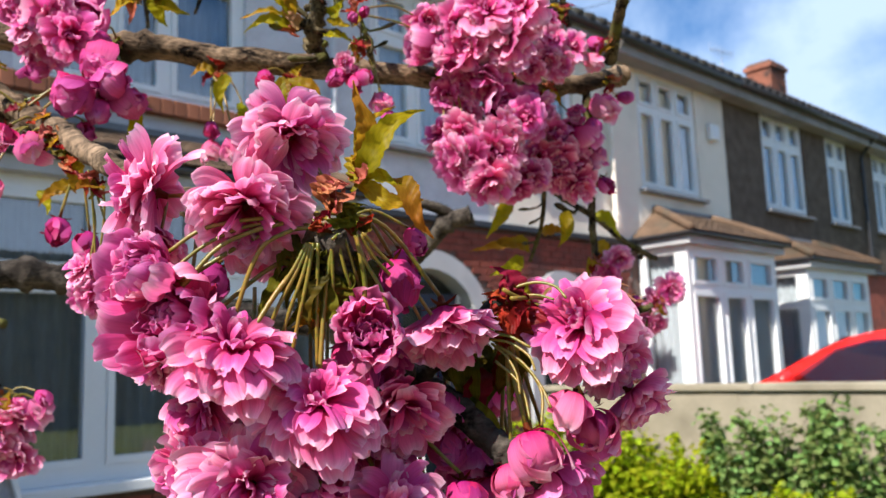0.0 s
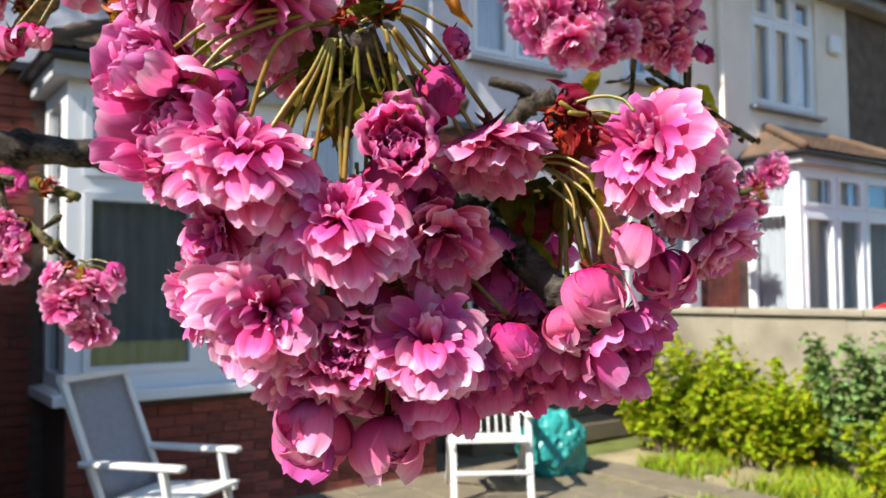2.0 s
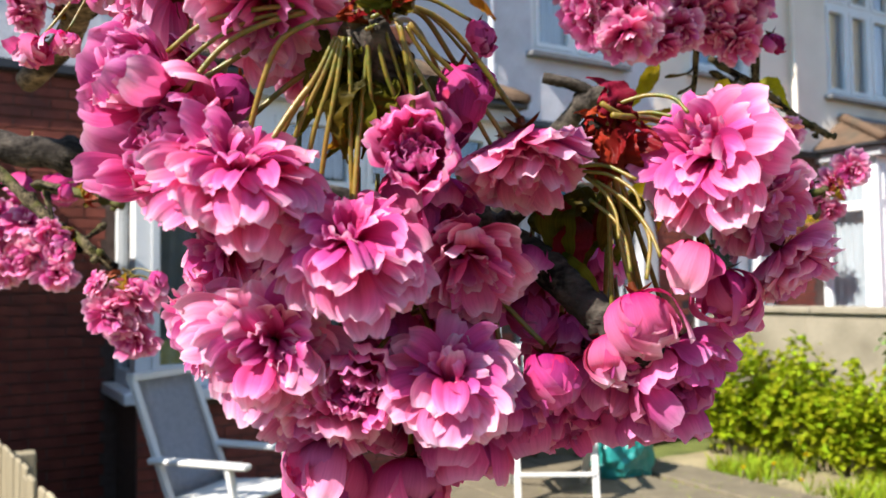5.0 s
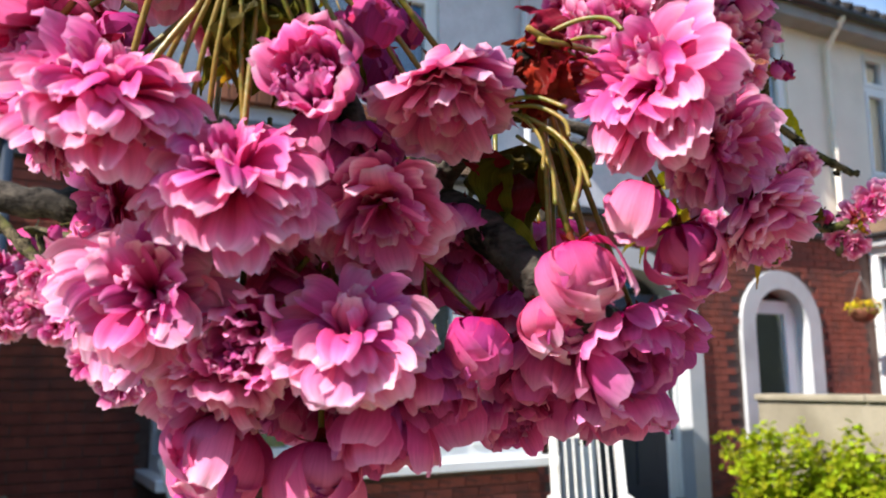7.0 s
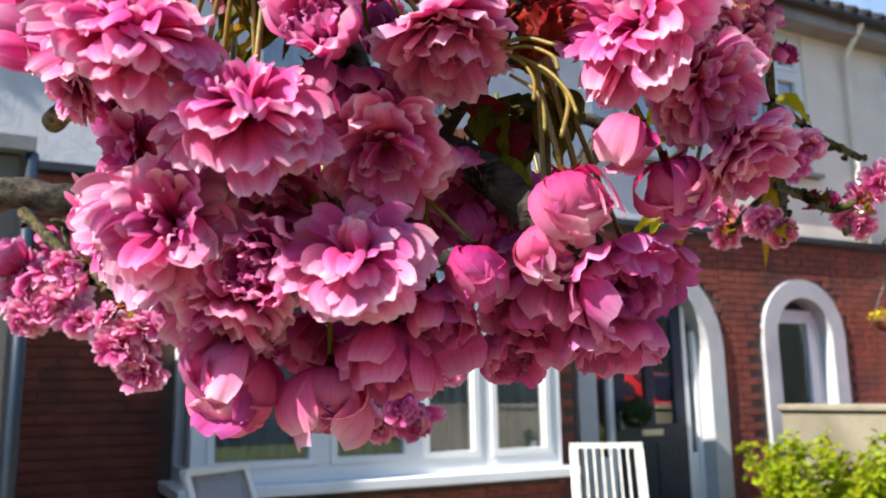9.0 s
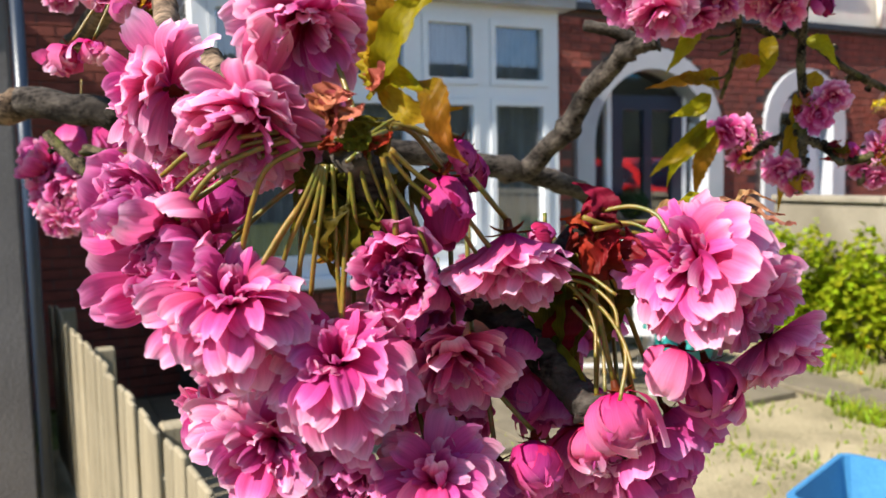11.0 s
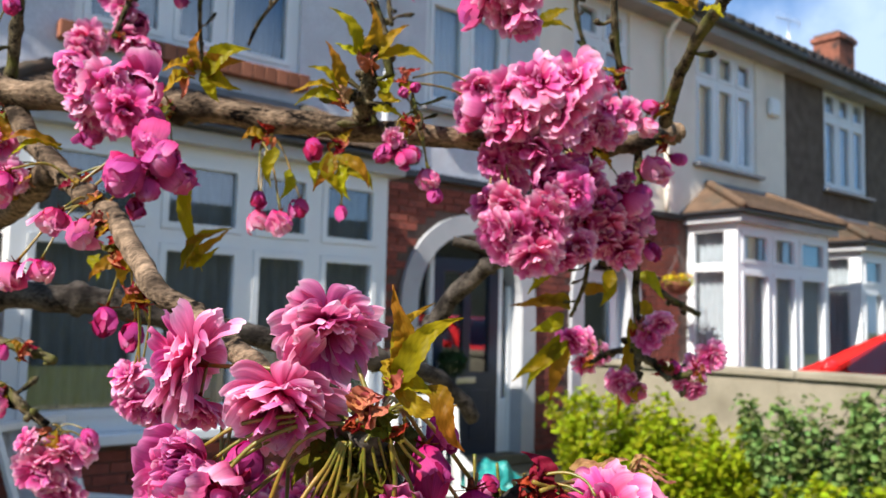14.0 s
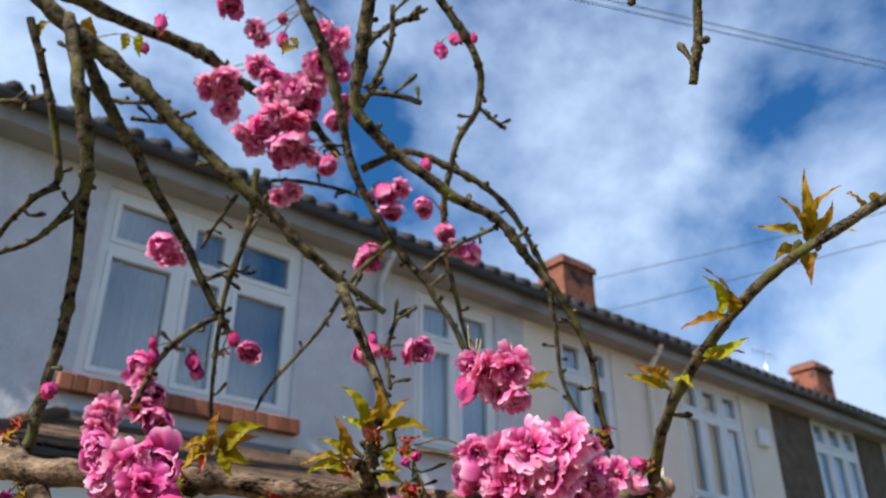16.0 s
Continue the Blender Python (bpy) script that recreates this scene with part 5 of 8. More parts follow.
def petal_grids(kind, aim, rng, rows, cols):
    """The petals of one flower facing aim, hanging under their weight: an array (petal, row, column, xyz), and how far in each one sits."""
    a = np.array(aim)
    e1 = np.cross(a, (0.31, 0.17, 0.93))
    e1 /= np.linalg.norm(e1)
    e2 = np.cross(a, e1)
    col, start = [], 0
    for n, t0, t1, l0, l1, w0, w1, b0, b1, c0, c1, sag, scatter, roll, ruff in KINDS[kind]:
        f = np.linspace(0, 1, n)
        loose = rng.normal(0, 1, (7, n))
        col.append(np.stack([t0 + (t1 - t0) * f ** 0.9 + loose[0] * scatter, (start + np.arange(n)) * 2.39996 + loose[1] * 0.22, (l0 + (l1 - l0) * f) * (1 + 0.12 * loose[2]), (w0 + (w1 - w0) * f) * (1 + 0.13 * loose[3]), b0 + (b1 - b0) * f + loose[4] * scatter * 1.5, c0 + (c1 - c0) * f + 0.08 * loose[5], np.full(n, sag), loose[6] * roll, np.full(n, ruff) * rng.uniform(0.5, 1.5, n), rng.normal(0, 3.4 * scatter, n), f * 0.5 + (0.5 if start else 0.0)]))
        start += n
    theta, phi, length, width, bend, cup, sag, roll, ruff, curl, inward = np.concatenate(col, axis=1)
    n = len(theta)
    radial = np.cos(phi)[:, None] * e1 + np.sin(phi)[:, None] * e2
    k1, k2, p1, p2 = rng.uniform(3.2, 5.6, n), rng.uniform(8, 12, n), rng.uniform(0, 6.28, n), rng.uniform(0, 6.28, n)
    notch = rng.uniform(0.0, 0.11, n)
    teeth = rng.uniform(0, 0.028, (n, cols))
    u = np.linspace(-1, 1, cols)
    vs = 1 - (1 - np.linspace(0, 1, rows)) ** 1.5
    p, grid = radial * 0.05, np.zeros((n, rows, cols, 3))
    for j, v in enumerate(vs):
        ang = np.radians(theta + bend * v ** 1.3 + curl * max(0.0, v - 0.55) / 0.45)[:, None]
        t = np.cos(ang) * a + np.sin(ang) * radial
        t = t + np.array((0, 0, -1.0)) * (sag * v)[:, None]
        t /= np.linalg.norm(t, axis=1, keepdims=True)
        w = np.cross(t, np.sin(ang) * a - np.cos(ang) * radial)
        w /= np.maximum(np.linalg.norm(w, axis=1, keepdims=True), 1e-6)
        q = np.cross(w, t)
        r = (roll * v)[:, None]
        w, q = w * np.cos(r) + q * np.sin(r), q * np.cos(r) - w * np.sin(r)
        if j:
            p = p + t * (length * (v - vs[j - 1]))[:, None]
        h = width * (0.16 + 0.84 * math.sin(min(1.0, 1.2 * v) * math.pi / 2) ** 1.25) * (1.0 if v < 0.74 else math.sqrt(max(0.36, 1 - ((v - 0.74) / 0.30) ** 2)))
        lift = (cup[:, None] * np.abs(u) ** 1.6 + (0.03 if kind in STRETCH else 0.12) * np.sin(8.5 * u + p2[:, None])) * h[:, None] + ruff[:, None] * (v * v * np.sin(k1[:, None] * u + p1[:, None] + 3 * v) + 0.45 * v ** 3 * np.sin(k2[:, None] * u + p2[:, None]))
        back = (notch[:, None] * (1 - np.abs(u)) ** 2 + teeth) * (0.3 if kind in STRETCH else 1.0) * v ** 5 * length[:, None]
        grid[:, j] = p[:, None] + w[:, None] * (u * h[:, None])[..., None] + q[:, None] * lift[..., None] - t[:, None] * back[..., None]
    k = STRETCH.get(kind, 1.0) - 1
    grid += (grid @ a)[..., None] * a * k
    return grid, inward


def grid_faces(rows, cols):
    return [(j * cols + i, j * cols + i + 1, (j + 1) * cols + i + 1, (j + 1) * cols + i) for j in range(rows - 1) for i in range(cols - 1)]


def petal_mesh(name, grids, mats, index):
    """One mesh of petals, each with its own UV from base to tip."""
    n, rows, cols = grids.shape[:3]
    quads = np.array(grid_faces(rows, cols))
    faces = (quads[None] + (np.arange(n) * rows * cols)[:, None, None]).reshape(-1, 4)
    me = bpy.data.meshes.new(name)
    me.from_pydata(grids.reshape(-1, 3), [], faces.tolist())
    uv = np.stack([(quads % cols) / (cols - 1), (quads // cols) / (rows - 1)], axis=-1)
    me.uv_layers.new(name="UVMap").data.foreach_set("uv", np.tile(uv.reshape(-1), n))
    for q in mats:
        me.materials.append(q)
    me.polygons.foreach_set("material_index", np.repeat(index, len(quads)).astype(np.int32))
    me.shade_smooth()
    return me


def calyx_mesh():
    """The red-brown cup behind the petals, with its five pointed sepals."""
    bm = bmesh.new()
    lathe(bm, ((0.02, -0.22), (0.055, -0.20), (0.075, -0.07), (0.12, 0.0), (0.05, 0.10)), (0, 0, 0), 10)
    for k in range(5):
        a = k * 2 * math.pi / 5
        o = Vector((math.cos(a), math.sin(a), 0))
        t = Vector((-math.sin(a), math.cos(a), 0))
        bm.faces.new([bm.verts.new(q) for q in (o * 0.09 - t * 0.05, o * 0.09 + t * 0.05, o * 0.30 + t * 0.03 - Vector((0, 0, 0.01)), o * 0.42 - Vector((0, 0, 0.05)), o * 0.30 - t * 0.03 - Vector((0, 0, 0.01)))])
    me = bpy.data.meshes.new("calyx")
    bm.to_mesh(me)
    bm.free()
    me.materials.append(SCALE)
    return me


CALYX = calyx_mesh()
WORDS = {"dusk": "half-open blossom, deep pink for the shade of the bunch", "puff": "ruffled double pink blossom", "open": "fully open double pink blossom", "pale": "pale pink double blossom", "bell": "hanging double pink blossom", "half": "half-open rosette of pink petals", "ball": "round opening pink bud", "rose": "round magenta half-open bud", "bud": "closed magenta flower bud"}
bloom_count = [0]


def tints(kind, deep, inward):
    """Pigment of each petal: pale outside, deeper towards the heart; small buds deepest, dusk flowers deepened for
    shade.
    """
    mats = (PETAL_LIGHT if kind in ("puff", "pale") else PETAL_PALE, PETAL, PETAL_DEEP, PETAL_BUD)
    if kind == "bud":
        return mats, np.where(inward < 0.3, np.where(np.arange(len(inward)) % 3 > 0, 2, 1) if deep else np.arange(len(inward)) % 3 % 2 + 1, 3 if deep else 2)
    # dusk: shade under the upper flowers is put into the petal colour
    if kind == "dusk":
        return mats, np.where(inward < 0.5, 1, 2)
    if kind == "half":
        return mats, np.where(inward < 0.4, np.arange(len(inward)) % 2, np.where(inward < 0.75, 1, 2))
    if kind == "rose":
        return (PETAL, PETAL_DEEP, PETAL_DEEP, PETAL_BUD), np.where(inward < 0.5, np.arange(len(inward)) % 2, 2)
    if kind == "ball":
        return (PETAL_LIGHT, PETAL_PALE, PETAL_DEEP, PETAL_BUD), np.where(inward < 0.5, np.arange(len(inward)) % 2, 2)
    return mats, np.where(inward < 0.8, 0, 1)


def blossom(kind, centre, aim, radius, split=False, hub=None):
    """A double flower or bud facing aim; centre is the middle of its bulk. With a hub, its stalk runs there."""
    bloom_count[0] += 1
    rng, nrng = random.Random(bloom_count[0] * 13), np.random.default_rng(bloom_count[0] * 13)
    aim = Vector(aim).normalized()
    rows, cols = (11, 9) if split else (6, 6)
    grids, inward = petal_grids(kind, aim, nrng, rows, cols)
    flat = grids.reshape(-1, 3)
    lo, hi = np.percentile(flat, 1, axis=0), np.percentile(flat, 99, axis=0)
    scale = (1.66 if kind in ("ball", "rose") else 1.86) * radius / np.sort(hi - lo)[1:].mean()
    base = Vector(centre) - Vector((lo + hi) / 2) * scale - TREE_AT
    m = Matrix.Translation(base) @ aim.to_track_quat("Z", "Y").to_matrix().to_4x4() @ Matrix.Diagonal((scale, scale, scale, 1))
    mats, index = tints(kind, radius < 0.0135 and not split, inward)
    if kind == "puff" and rng.random() < 0.45:
        mats = (PETAL_PALE if rng.random() < 0.6 else PETAL,) + mats[1:]
    grids *= scale
    if split:
        ob = at_tree(new("blossom", CALYX))
        ob.matrix_basis = m
        undo = np.array(m.to_3x3().inverted()).T
        for g, k in zip(grids, index):
            p = new("petal", petal_mesh("petal", (g @ undo)[None], (mats[k],), [0]))
            p.parent = ob
    else:
        ob = at_tree(new("blossom", petal_mesh("blossom", grids, mats, index)))
        ob.location = base
        c = new("calyx", CALYX)
        c.parent = ob
        c.matrix_basis = Matrix.Translation(-base) @ m
    ob["label"] = WORDS[kind]
    root = base - aim * scale * 0.18
    if hub:
        end = Vector(hub) - TREE_AT + Vector((rng.gauss(0, 0.006), rng.gauss(0, 0.006), rng.gauss(0, 0.006)))
        mid = root.lerp(end, 0.5) + Vector((0, 0, min(0.012, 0.14 * (end - root).length))) - aim * 0.005
        pts = [root, mid, end]
    else:
        pts = [root, root - aim * scale * 0.5 + Vector((0, 0, scale * 0.4)), root - aim * scale * 0.8 + Vector((0, 0, scale * 1.1))]
    line = smooth_line(pts, 6)
    bm = bmesh.new()
    tube(bm, line, [min(0.0012, max(0.0008, scale * 0.05))] * len(line), 7)
    at_tree(part("flower_stalk", bm, STALK, None, smooth=True))
    return ob


def stalk_arc(points, r0, r1):
    """A flower stalk bowing over from the twig."""
    line = smooth_line([Vector(p) - TREE_AT for p in points], 6)
    bm = bmesh.new()
    tube(bm, line, [r0 + (r1 - r0) * k / len(line) for k in range(len(line))], 8)
    return at_tree(part("flower_stalk", bm, STALK, None, smooth=True))


leaf_count = [0]


def blade(name, root, tip, width, mat, serrate, fold, label=""):
    """A leaf blade from root to tip: toothed edge, folded along its midrib, curling at the end."""
    leaf_count[0] += 1
    rng = random.Random(leaf_count[0])
    a, b = Vector(root) - TREE_AT, Vector(tip) - TREE_AT
    d = b - a
    side = d.cross(Vector((rng.uniform(-0.5, 0.5) + 0.8, rng.uniform(-0.5, 0.5) - 0.6, rng.uniform(0.1, 0.7)))).normalized()
    nor = side.cross(d).normalized()
    bm = bmesh.new()
    uv = bm.loops.layers.uv.new("UVMap")
    n, rows = 22, []
    for j in range(n + 1):
        v = j / n
        w = 0.60 * width * math.sin(math.pi * v ** 0.78) ** 1.15 * (1 - 0.42 * v) + 0.0003
        tooth = 1 + (serrate if j % 2 else -serrate)
        arch = d.length * 0.12 * math.sin(math.pi * v) - d.length * 0.10 * v ** 3
        c = a + d * v + nor * arch + side * 0.004 * math.sin(v * 5 + leaf_count[0])
        row = []
        for u in (-1, -0.5, 0, 0.5, 1):
            e = tooth if abs(u) == 1 else 1
            row.append(bm.verts.new(c + side * u * w * e + nor * (abs(u) * w * fold + 0.0012 * math.sin(v * 26 + abs(u) * 3))))
        rows.append(row)
    for j in range(n):
        for i in range(4):
            f = bm.faces.new((rows[j][i], rows[j][i + 1], rows[j + 1][i + 1], rows[j + 1][i]))
            f.smooth = True
            for lp, (p, q) in zip(f.loops, ((i, j), (i + 1, j), (i + 1, j + 1), (i, j + 1))):
                lp[uv].uv = (p / 4, q / n)
    return at_tree(part(name, bm, mat, None, label))


def leaf(root, tip, width):
    return blade("leaf", root, tip, width, LEAF_TIP if leaf_count[0] % 5 < 2 else LEAF, 0.06, 0.45)


def bract(root, tip, width):
    return blade("bract", root, tip, width, BRACT, 0.05, 0.6, "pinkish ribbed bract")


def scale_leaf(root, tip, width):
    return blade("bud_scale", root, tip, width, SCALE if leaf_count[0] % 4 == 0 else SCALE_GREEN, 0.0, 0.7)


def bronze_leaf(root, tip, width):
    return blade("leaf", root, tip, width, LEAF_TIP, 0.06, 0.45)


def green_leaf(root, tip, width):
    return blade("leaf", root, tip, width, LEAF, 0.06, 0.45)


def bud_bract(root, tip, width):
    return blade("bract", root, tip, width, BUD_BRACT, 0.0, 0.8, "fleshy orange-pink bract")


def red_scale(root, tip, width):
    return blade("bud_scale", root, tip, width, SCALE, 0.04, 0.5)


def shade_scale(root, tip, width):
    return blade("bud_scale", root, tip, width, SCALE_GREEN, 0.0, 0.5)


# trunk and head, out of sight beside the bough
limb([(-1.30, -0.25, -0.05), (-1.29, -0.24, 0.6), (-1.29, -0.23, 1.3), (-1.20, -0.12, 1.95), (-0.95, 0.05, 2.40), (-0.60, 0.20, 2.50)], 0.060, 0.022)
limb([(-1.12, -0.06, 2.10), (-0.86, 0.10, 2.09), (-0.72, 0.22, 1.95), (-0.63, 0.30, 1.89)], 0.030, 0.018)
limb([(-1.28, -0.20, 1.45), (-1.12, 0.15, 1.66), (-0.92, 0.367, 1.705)], 0.028, 0.021)
limb([(-1.28, -0.20, 1.25), (-0.90, 0.10, 1.48), (-0.62, 0.27, 1.62)], 0.024, 0.016)
HUB, HUB_R, HUB_LOW = (-0.008, 0.478, 1.614), (0.017, 0.566, 1.581), (-0.040, 0.510, 1.513)

# the large hanging bunch
blossom("half", (-0.044, 0.409, 1.573), (0.599, -0.775, 0.202), 0.0228, split=True, hub=HUB)
blossom("half", (-0.047, 0.401, 1.596), (0.306, -0.896, 0.321), 0.0167, split=True, hub=HUB)
blossom("open", (-0.022, 0.432, 1.552), (0.55, -0.08, 0.82), 0.0276, split=True, hub=HUB)
blossom("open", (-0.011, 0.471, 1.527), (0.56, -0.22, 0.80), 0.0289, split=True, hub=HUB)
blossom("half", (0.002, 0.491, 1.566), (0.810, -0.553, 0.197), 0.0155, split=True, hub=HUB)
blossom("bell", (0.006, 0.540, 1.563), (0.370, -0.110, -0.923), 0.0259, split=True, hub=HUB)
blossom("open", (0.044, 0.601, 1.563), (0.156, -0.899, 0.410), 0.0288, split=True, hub=HUB_R)
blossom("open", (0.041, 0.634, 1.546), (0.878, 0.140, -0.458), 0.0225, split=True, hub=HUB_R)
blossom("open", (0.039, 0.652, 1.521), (0.579, 0.347, -0.738), 0.0215, hub=HUB_R)
blossom("ball", (0.037, 0.595, 1.522), (0.10, -0.62, -0.78), 0.0118, split=True, hub=HUB_R)
blossom("ball", (0.030, 0.623, 1.508), (0.30, 0.1, -0.95), 0.0152, split=True, hub=HUB_R)
blossom("ball", (0.029, 0.579, 1.500), (0.42, -0.05, -0.90), 0.0160, split=True, hub=HUB_R)
blossom("ball", (0.012, 0.580, 1.485), (0.25, 0.05, -0.96), 0.0142, split=True, hub=HUB_R)
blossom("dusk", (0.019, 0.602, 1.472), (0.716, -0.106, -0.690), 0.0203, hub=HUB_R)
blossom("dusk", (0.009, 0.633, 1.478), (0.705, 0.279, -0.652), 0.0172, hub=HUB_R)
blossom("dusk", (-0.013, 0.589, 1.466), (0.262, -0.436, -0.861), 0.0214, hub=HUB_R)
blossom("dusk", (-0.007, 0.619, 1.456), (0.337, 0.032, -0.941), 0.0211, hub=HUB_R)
blossom("open", (-0.012, 0.523, 1.522), (0.755, -0.338, -0.562), 0.0227)
blossom("pale", (-0.004, 0.508, 1.479), (0.62, -0.30, 0.74), 0.0260, split=True, hub=HUB_LOW)
blossom("half", (-0.016, 0.473, 1.479), (0.803, -0.557, -0.213), 0.0141, split=True, hub=HUB_LOW)
blossom("open", (-0.040, 0.472, 1.462), (0.332, -0.410, -0.849), 0.0223)
blossom("pale", (-0.038, 0.448, 1.494), (0.884, -0.452, 0.121), 0.0275, split=True, hub=HUB_LOW)
blossom("open", (-0.070, 0.431, 1.498), (-0.097, -0.968, -0.231), 0.0212)
blossom("open", (-0.073, 0.442, 1.529), (0.324, -0.942, 0.091), 0.0202)
blossom("open", (-0.071, 0.415, 1.555), (-0.050, -0.930, -0.364), 0.0164)
blossom("open", (-0.042, 0.488, 1.513), (0.329, -0.217, -0.919), 0.0200)
blossom("ball", (-0.047, 0.476, 1.439), (0.247, -0.416, -0.875), 0.0187, split=True, hub=HUB_LOW)
blossom("ball", (-0.039, 0.509, 1.431), (0.261, -0.175, -0.949), 0.0171, split=True, hub=HUB_LOW)
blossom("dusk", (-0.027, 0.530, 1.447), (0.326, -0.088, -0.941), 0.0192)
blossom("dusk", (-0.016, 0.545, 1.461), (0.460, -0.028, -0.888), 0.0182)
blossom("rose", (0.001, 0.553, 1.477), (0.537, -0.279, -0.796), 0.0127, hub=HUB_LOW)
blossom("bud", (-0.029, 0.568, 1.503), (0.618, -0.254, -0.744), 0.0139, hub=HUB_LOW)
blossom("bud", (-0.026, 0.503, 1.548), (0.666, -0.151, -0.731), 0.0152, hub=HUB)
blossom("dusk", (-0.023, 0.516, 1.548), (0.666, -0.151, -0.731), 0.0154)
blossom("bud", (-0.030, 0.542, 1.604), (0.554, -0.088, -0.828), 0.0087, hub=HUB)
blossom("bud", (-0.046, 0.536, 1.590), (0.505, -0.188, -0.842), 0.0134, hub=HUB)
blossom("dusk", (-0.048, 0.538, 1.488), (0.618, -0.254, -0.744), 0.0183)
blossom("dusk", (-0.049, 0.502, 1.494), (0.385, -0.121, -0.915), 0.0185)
blossom("pale", (-0.032, 0.447, 1.625), (0.70, -0.35, -0.55), 0.0278, split=True, hub=HUB)
blossom("open", (-0.059, 0.479, 1.616), (0.869, 0.121, -0.479), 0.0212, split=True, hub=HUB)
blossom("pale", (-0.094, 0.424, 1.642), (-0.526, -0.789, 0.316), 0.0283, split=True, hub=HUB)
blossom("pale", (-0.022, 0.465, 1.658), (0.78, -0.25, -0.48), 0.0253, split=True, hub=HUB)
blossom("open", (-0.100, 0.430, 1.614), (0.251, -0.407, -0.878), 0.0163)
blossom("bud", (0.009, 0.517, 1.609), (0.663, -0.120, -0.739), 0.0075, hub=HUB)
blossom("bud", (-0.002, 0.515, 1.589), (0.594, -0.215, -0.775), 0.0132, hub=HUB)
blossom("bud", (-0.061, 0.439, 1.591), (0.468, -0.556, -0.687), 0.0118, hub=HUB)
blossom("bud", (-0.018, 0.570, 1.574), (0.598, -0.741, 0.307), 0.0082, hub=HUB_R)
# filler flowers whose deep colour darkens the inside of the bunch
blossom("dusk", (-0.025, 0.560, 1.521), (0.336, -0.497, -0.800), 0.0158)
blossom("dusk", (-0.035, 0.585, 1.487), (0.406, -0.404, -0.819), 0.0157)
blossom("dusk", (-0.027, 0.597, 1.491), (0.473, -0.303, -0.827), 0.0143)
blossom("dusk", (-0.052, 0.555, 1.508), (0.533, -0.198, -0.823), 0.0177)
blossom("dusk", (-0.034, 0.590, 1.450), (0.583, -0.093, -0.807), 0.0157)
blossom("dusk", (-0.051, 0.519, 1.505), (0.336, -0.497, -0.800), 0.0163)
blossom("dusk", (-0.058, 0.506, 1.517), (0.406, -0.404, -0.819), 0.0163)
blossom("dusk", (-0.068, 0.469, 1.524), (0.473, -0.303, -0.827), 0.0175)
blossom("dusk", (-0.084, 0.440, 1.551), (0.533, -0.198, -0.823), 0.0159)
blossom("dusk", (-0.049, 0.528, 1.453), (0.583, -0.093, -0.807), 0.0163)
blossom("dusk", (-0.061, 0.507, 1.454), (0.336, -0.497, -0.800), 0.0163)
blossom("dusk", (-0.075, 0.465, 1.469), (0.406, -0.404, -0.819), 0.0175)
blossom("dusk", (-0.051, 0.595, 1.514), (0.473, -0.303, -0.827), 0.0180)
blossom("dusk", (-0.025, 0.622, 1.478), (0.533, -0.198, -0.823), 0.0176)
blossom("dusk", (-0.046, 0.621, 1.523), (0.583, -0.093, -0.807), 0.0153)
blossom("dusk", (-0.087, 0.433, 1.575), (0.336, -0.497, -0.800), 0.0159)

# leaves inside the bunch, their olive kept dark for the shade there
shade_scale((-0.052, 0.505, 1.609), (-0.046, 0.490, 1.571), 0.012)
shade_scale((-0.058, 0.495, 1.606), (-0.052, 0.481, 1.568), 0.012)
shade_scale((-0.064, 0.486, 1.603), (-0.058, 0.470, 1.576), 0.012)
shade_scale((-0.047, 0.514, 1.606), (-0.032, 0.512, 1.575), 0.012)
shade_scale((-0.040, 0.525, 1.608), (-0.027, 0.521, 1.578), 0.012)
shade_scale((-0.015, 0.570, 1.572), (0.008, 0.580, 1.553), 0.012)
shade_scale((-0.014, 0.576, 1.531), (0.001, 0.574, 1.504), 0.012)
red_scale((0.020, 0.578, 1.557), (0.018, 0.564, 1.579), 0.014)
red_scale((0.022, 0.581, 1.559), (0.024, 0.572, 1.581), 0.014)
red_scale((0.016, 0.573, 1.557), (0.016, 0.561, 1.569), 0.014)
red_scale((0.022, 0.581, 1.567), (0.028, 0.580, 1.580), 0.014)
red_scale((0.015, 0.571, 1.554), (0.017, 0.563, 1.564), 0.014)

# dark young leaves behind the arching stalks, part filler to darken a shadowed gap
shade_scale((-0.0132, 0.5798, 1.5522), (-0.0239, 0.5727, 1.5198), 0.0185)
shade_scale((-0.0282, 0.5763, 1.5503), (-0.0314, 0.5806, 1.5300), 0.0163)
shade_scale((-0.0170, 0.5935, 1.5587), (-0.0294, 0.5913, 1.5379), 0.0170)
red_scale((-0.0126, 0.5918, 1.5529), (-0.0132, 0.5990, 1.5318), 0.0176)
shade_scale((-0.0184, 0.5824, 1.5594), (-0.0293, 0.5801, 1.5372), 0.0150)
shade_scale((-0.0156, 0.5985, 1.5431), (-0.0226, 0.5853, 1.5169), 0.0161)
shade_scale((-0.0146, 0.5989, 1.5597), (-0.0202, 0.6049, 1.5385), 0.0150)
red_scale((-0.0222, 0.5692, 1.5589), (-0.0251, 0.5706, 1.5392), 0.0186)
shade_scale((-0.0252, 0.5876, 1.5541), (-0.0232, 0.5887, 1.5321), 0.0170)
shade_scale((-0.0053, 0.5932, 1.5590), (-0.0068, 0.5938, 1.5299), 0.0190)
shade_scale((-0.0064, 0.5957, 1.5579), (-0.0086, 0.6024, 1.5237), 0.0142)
red_scale((-0.0174, 0.5792, 1.5464), (-0.0185, 0.5807, 1.5147), 0.0183)

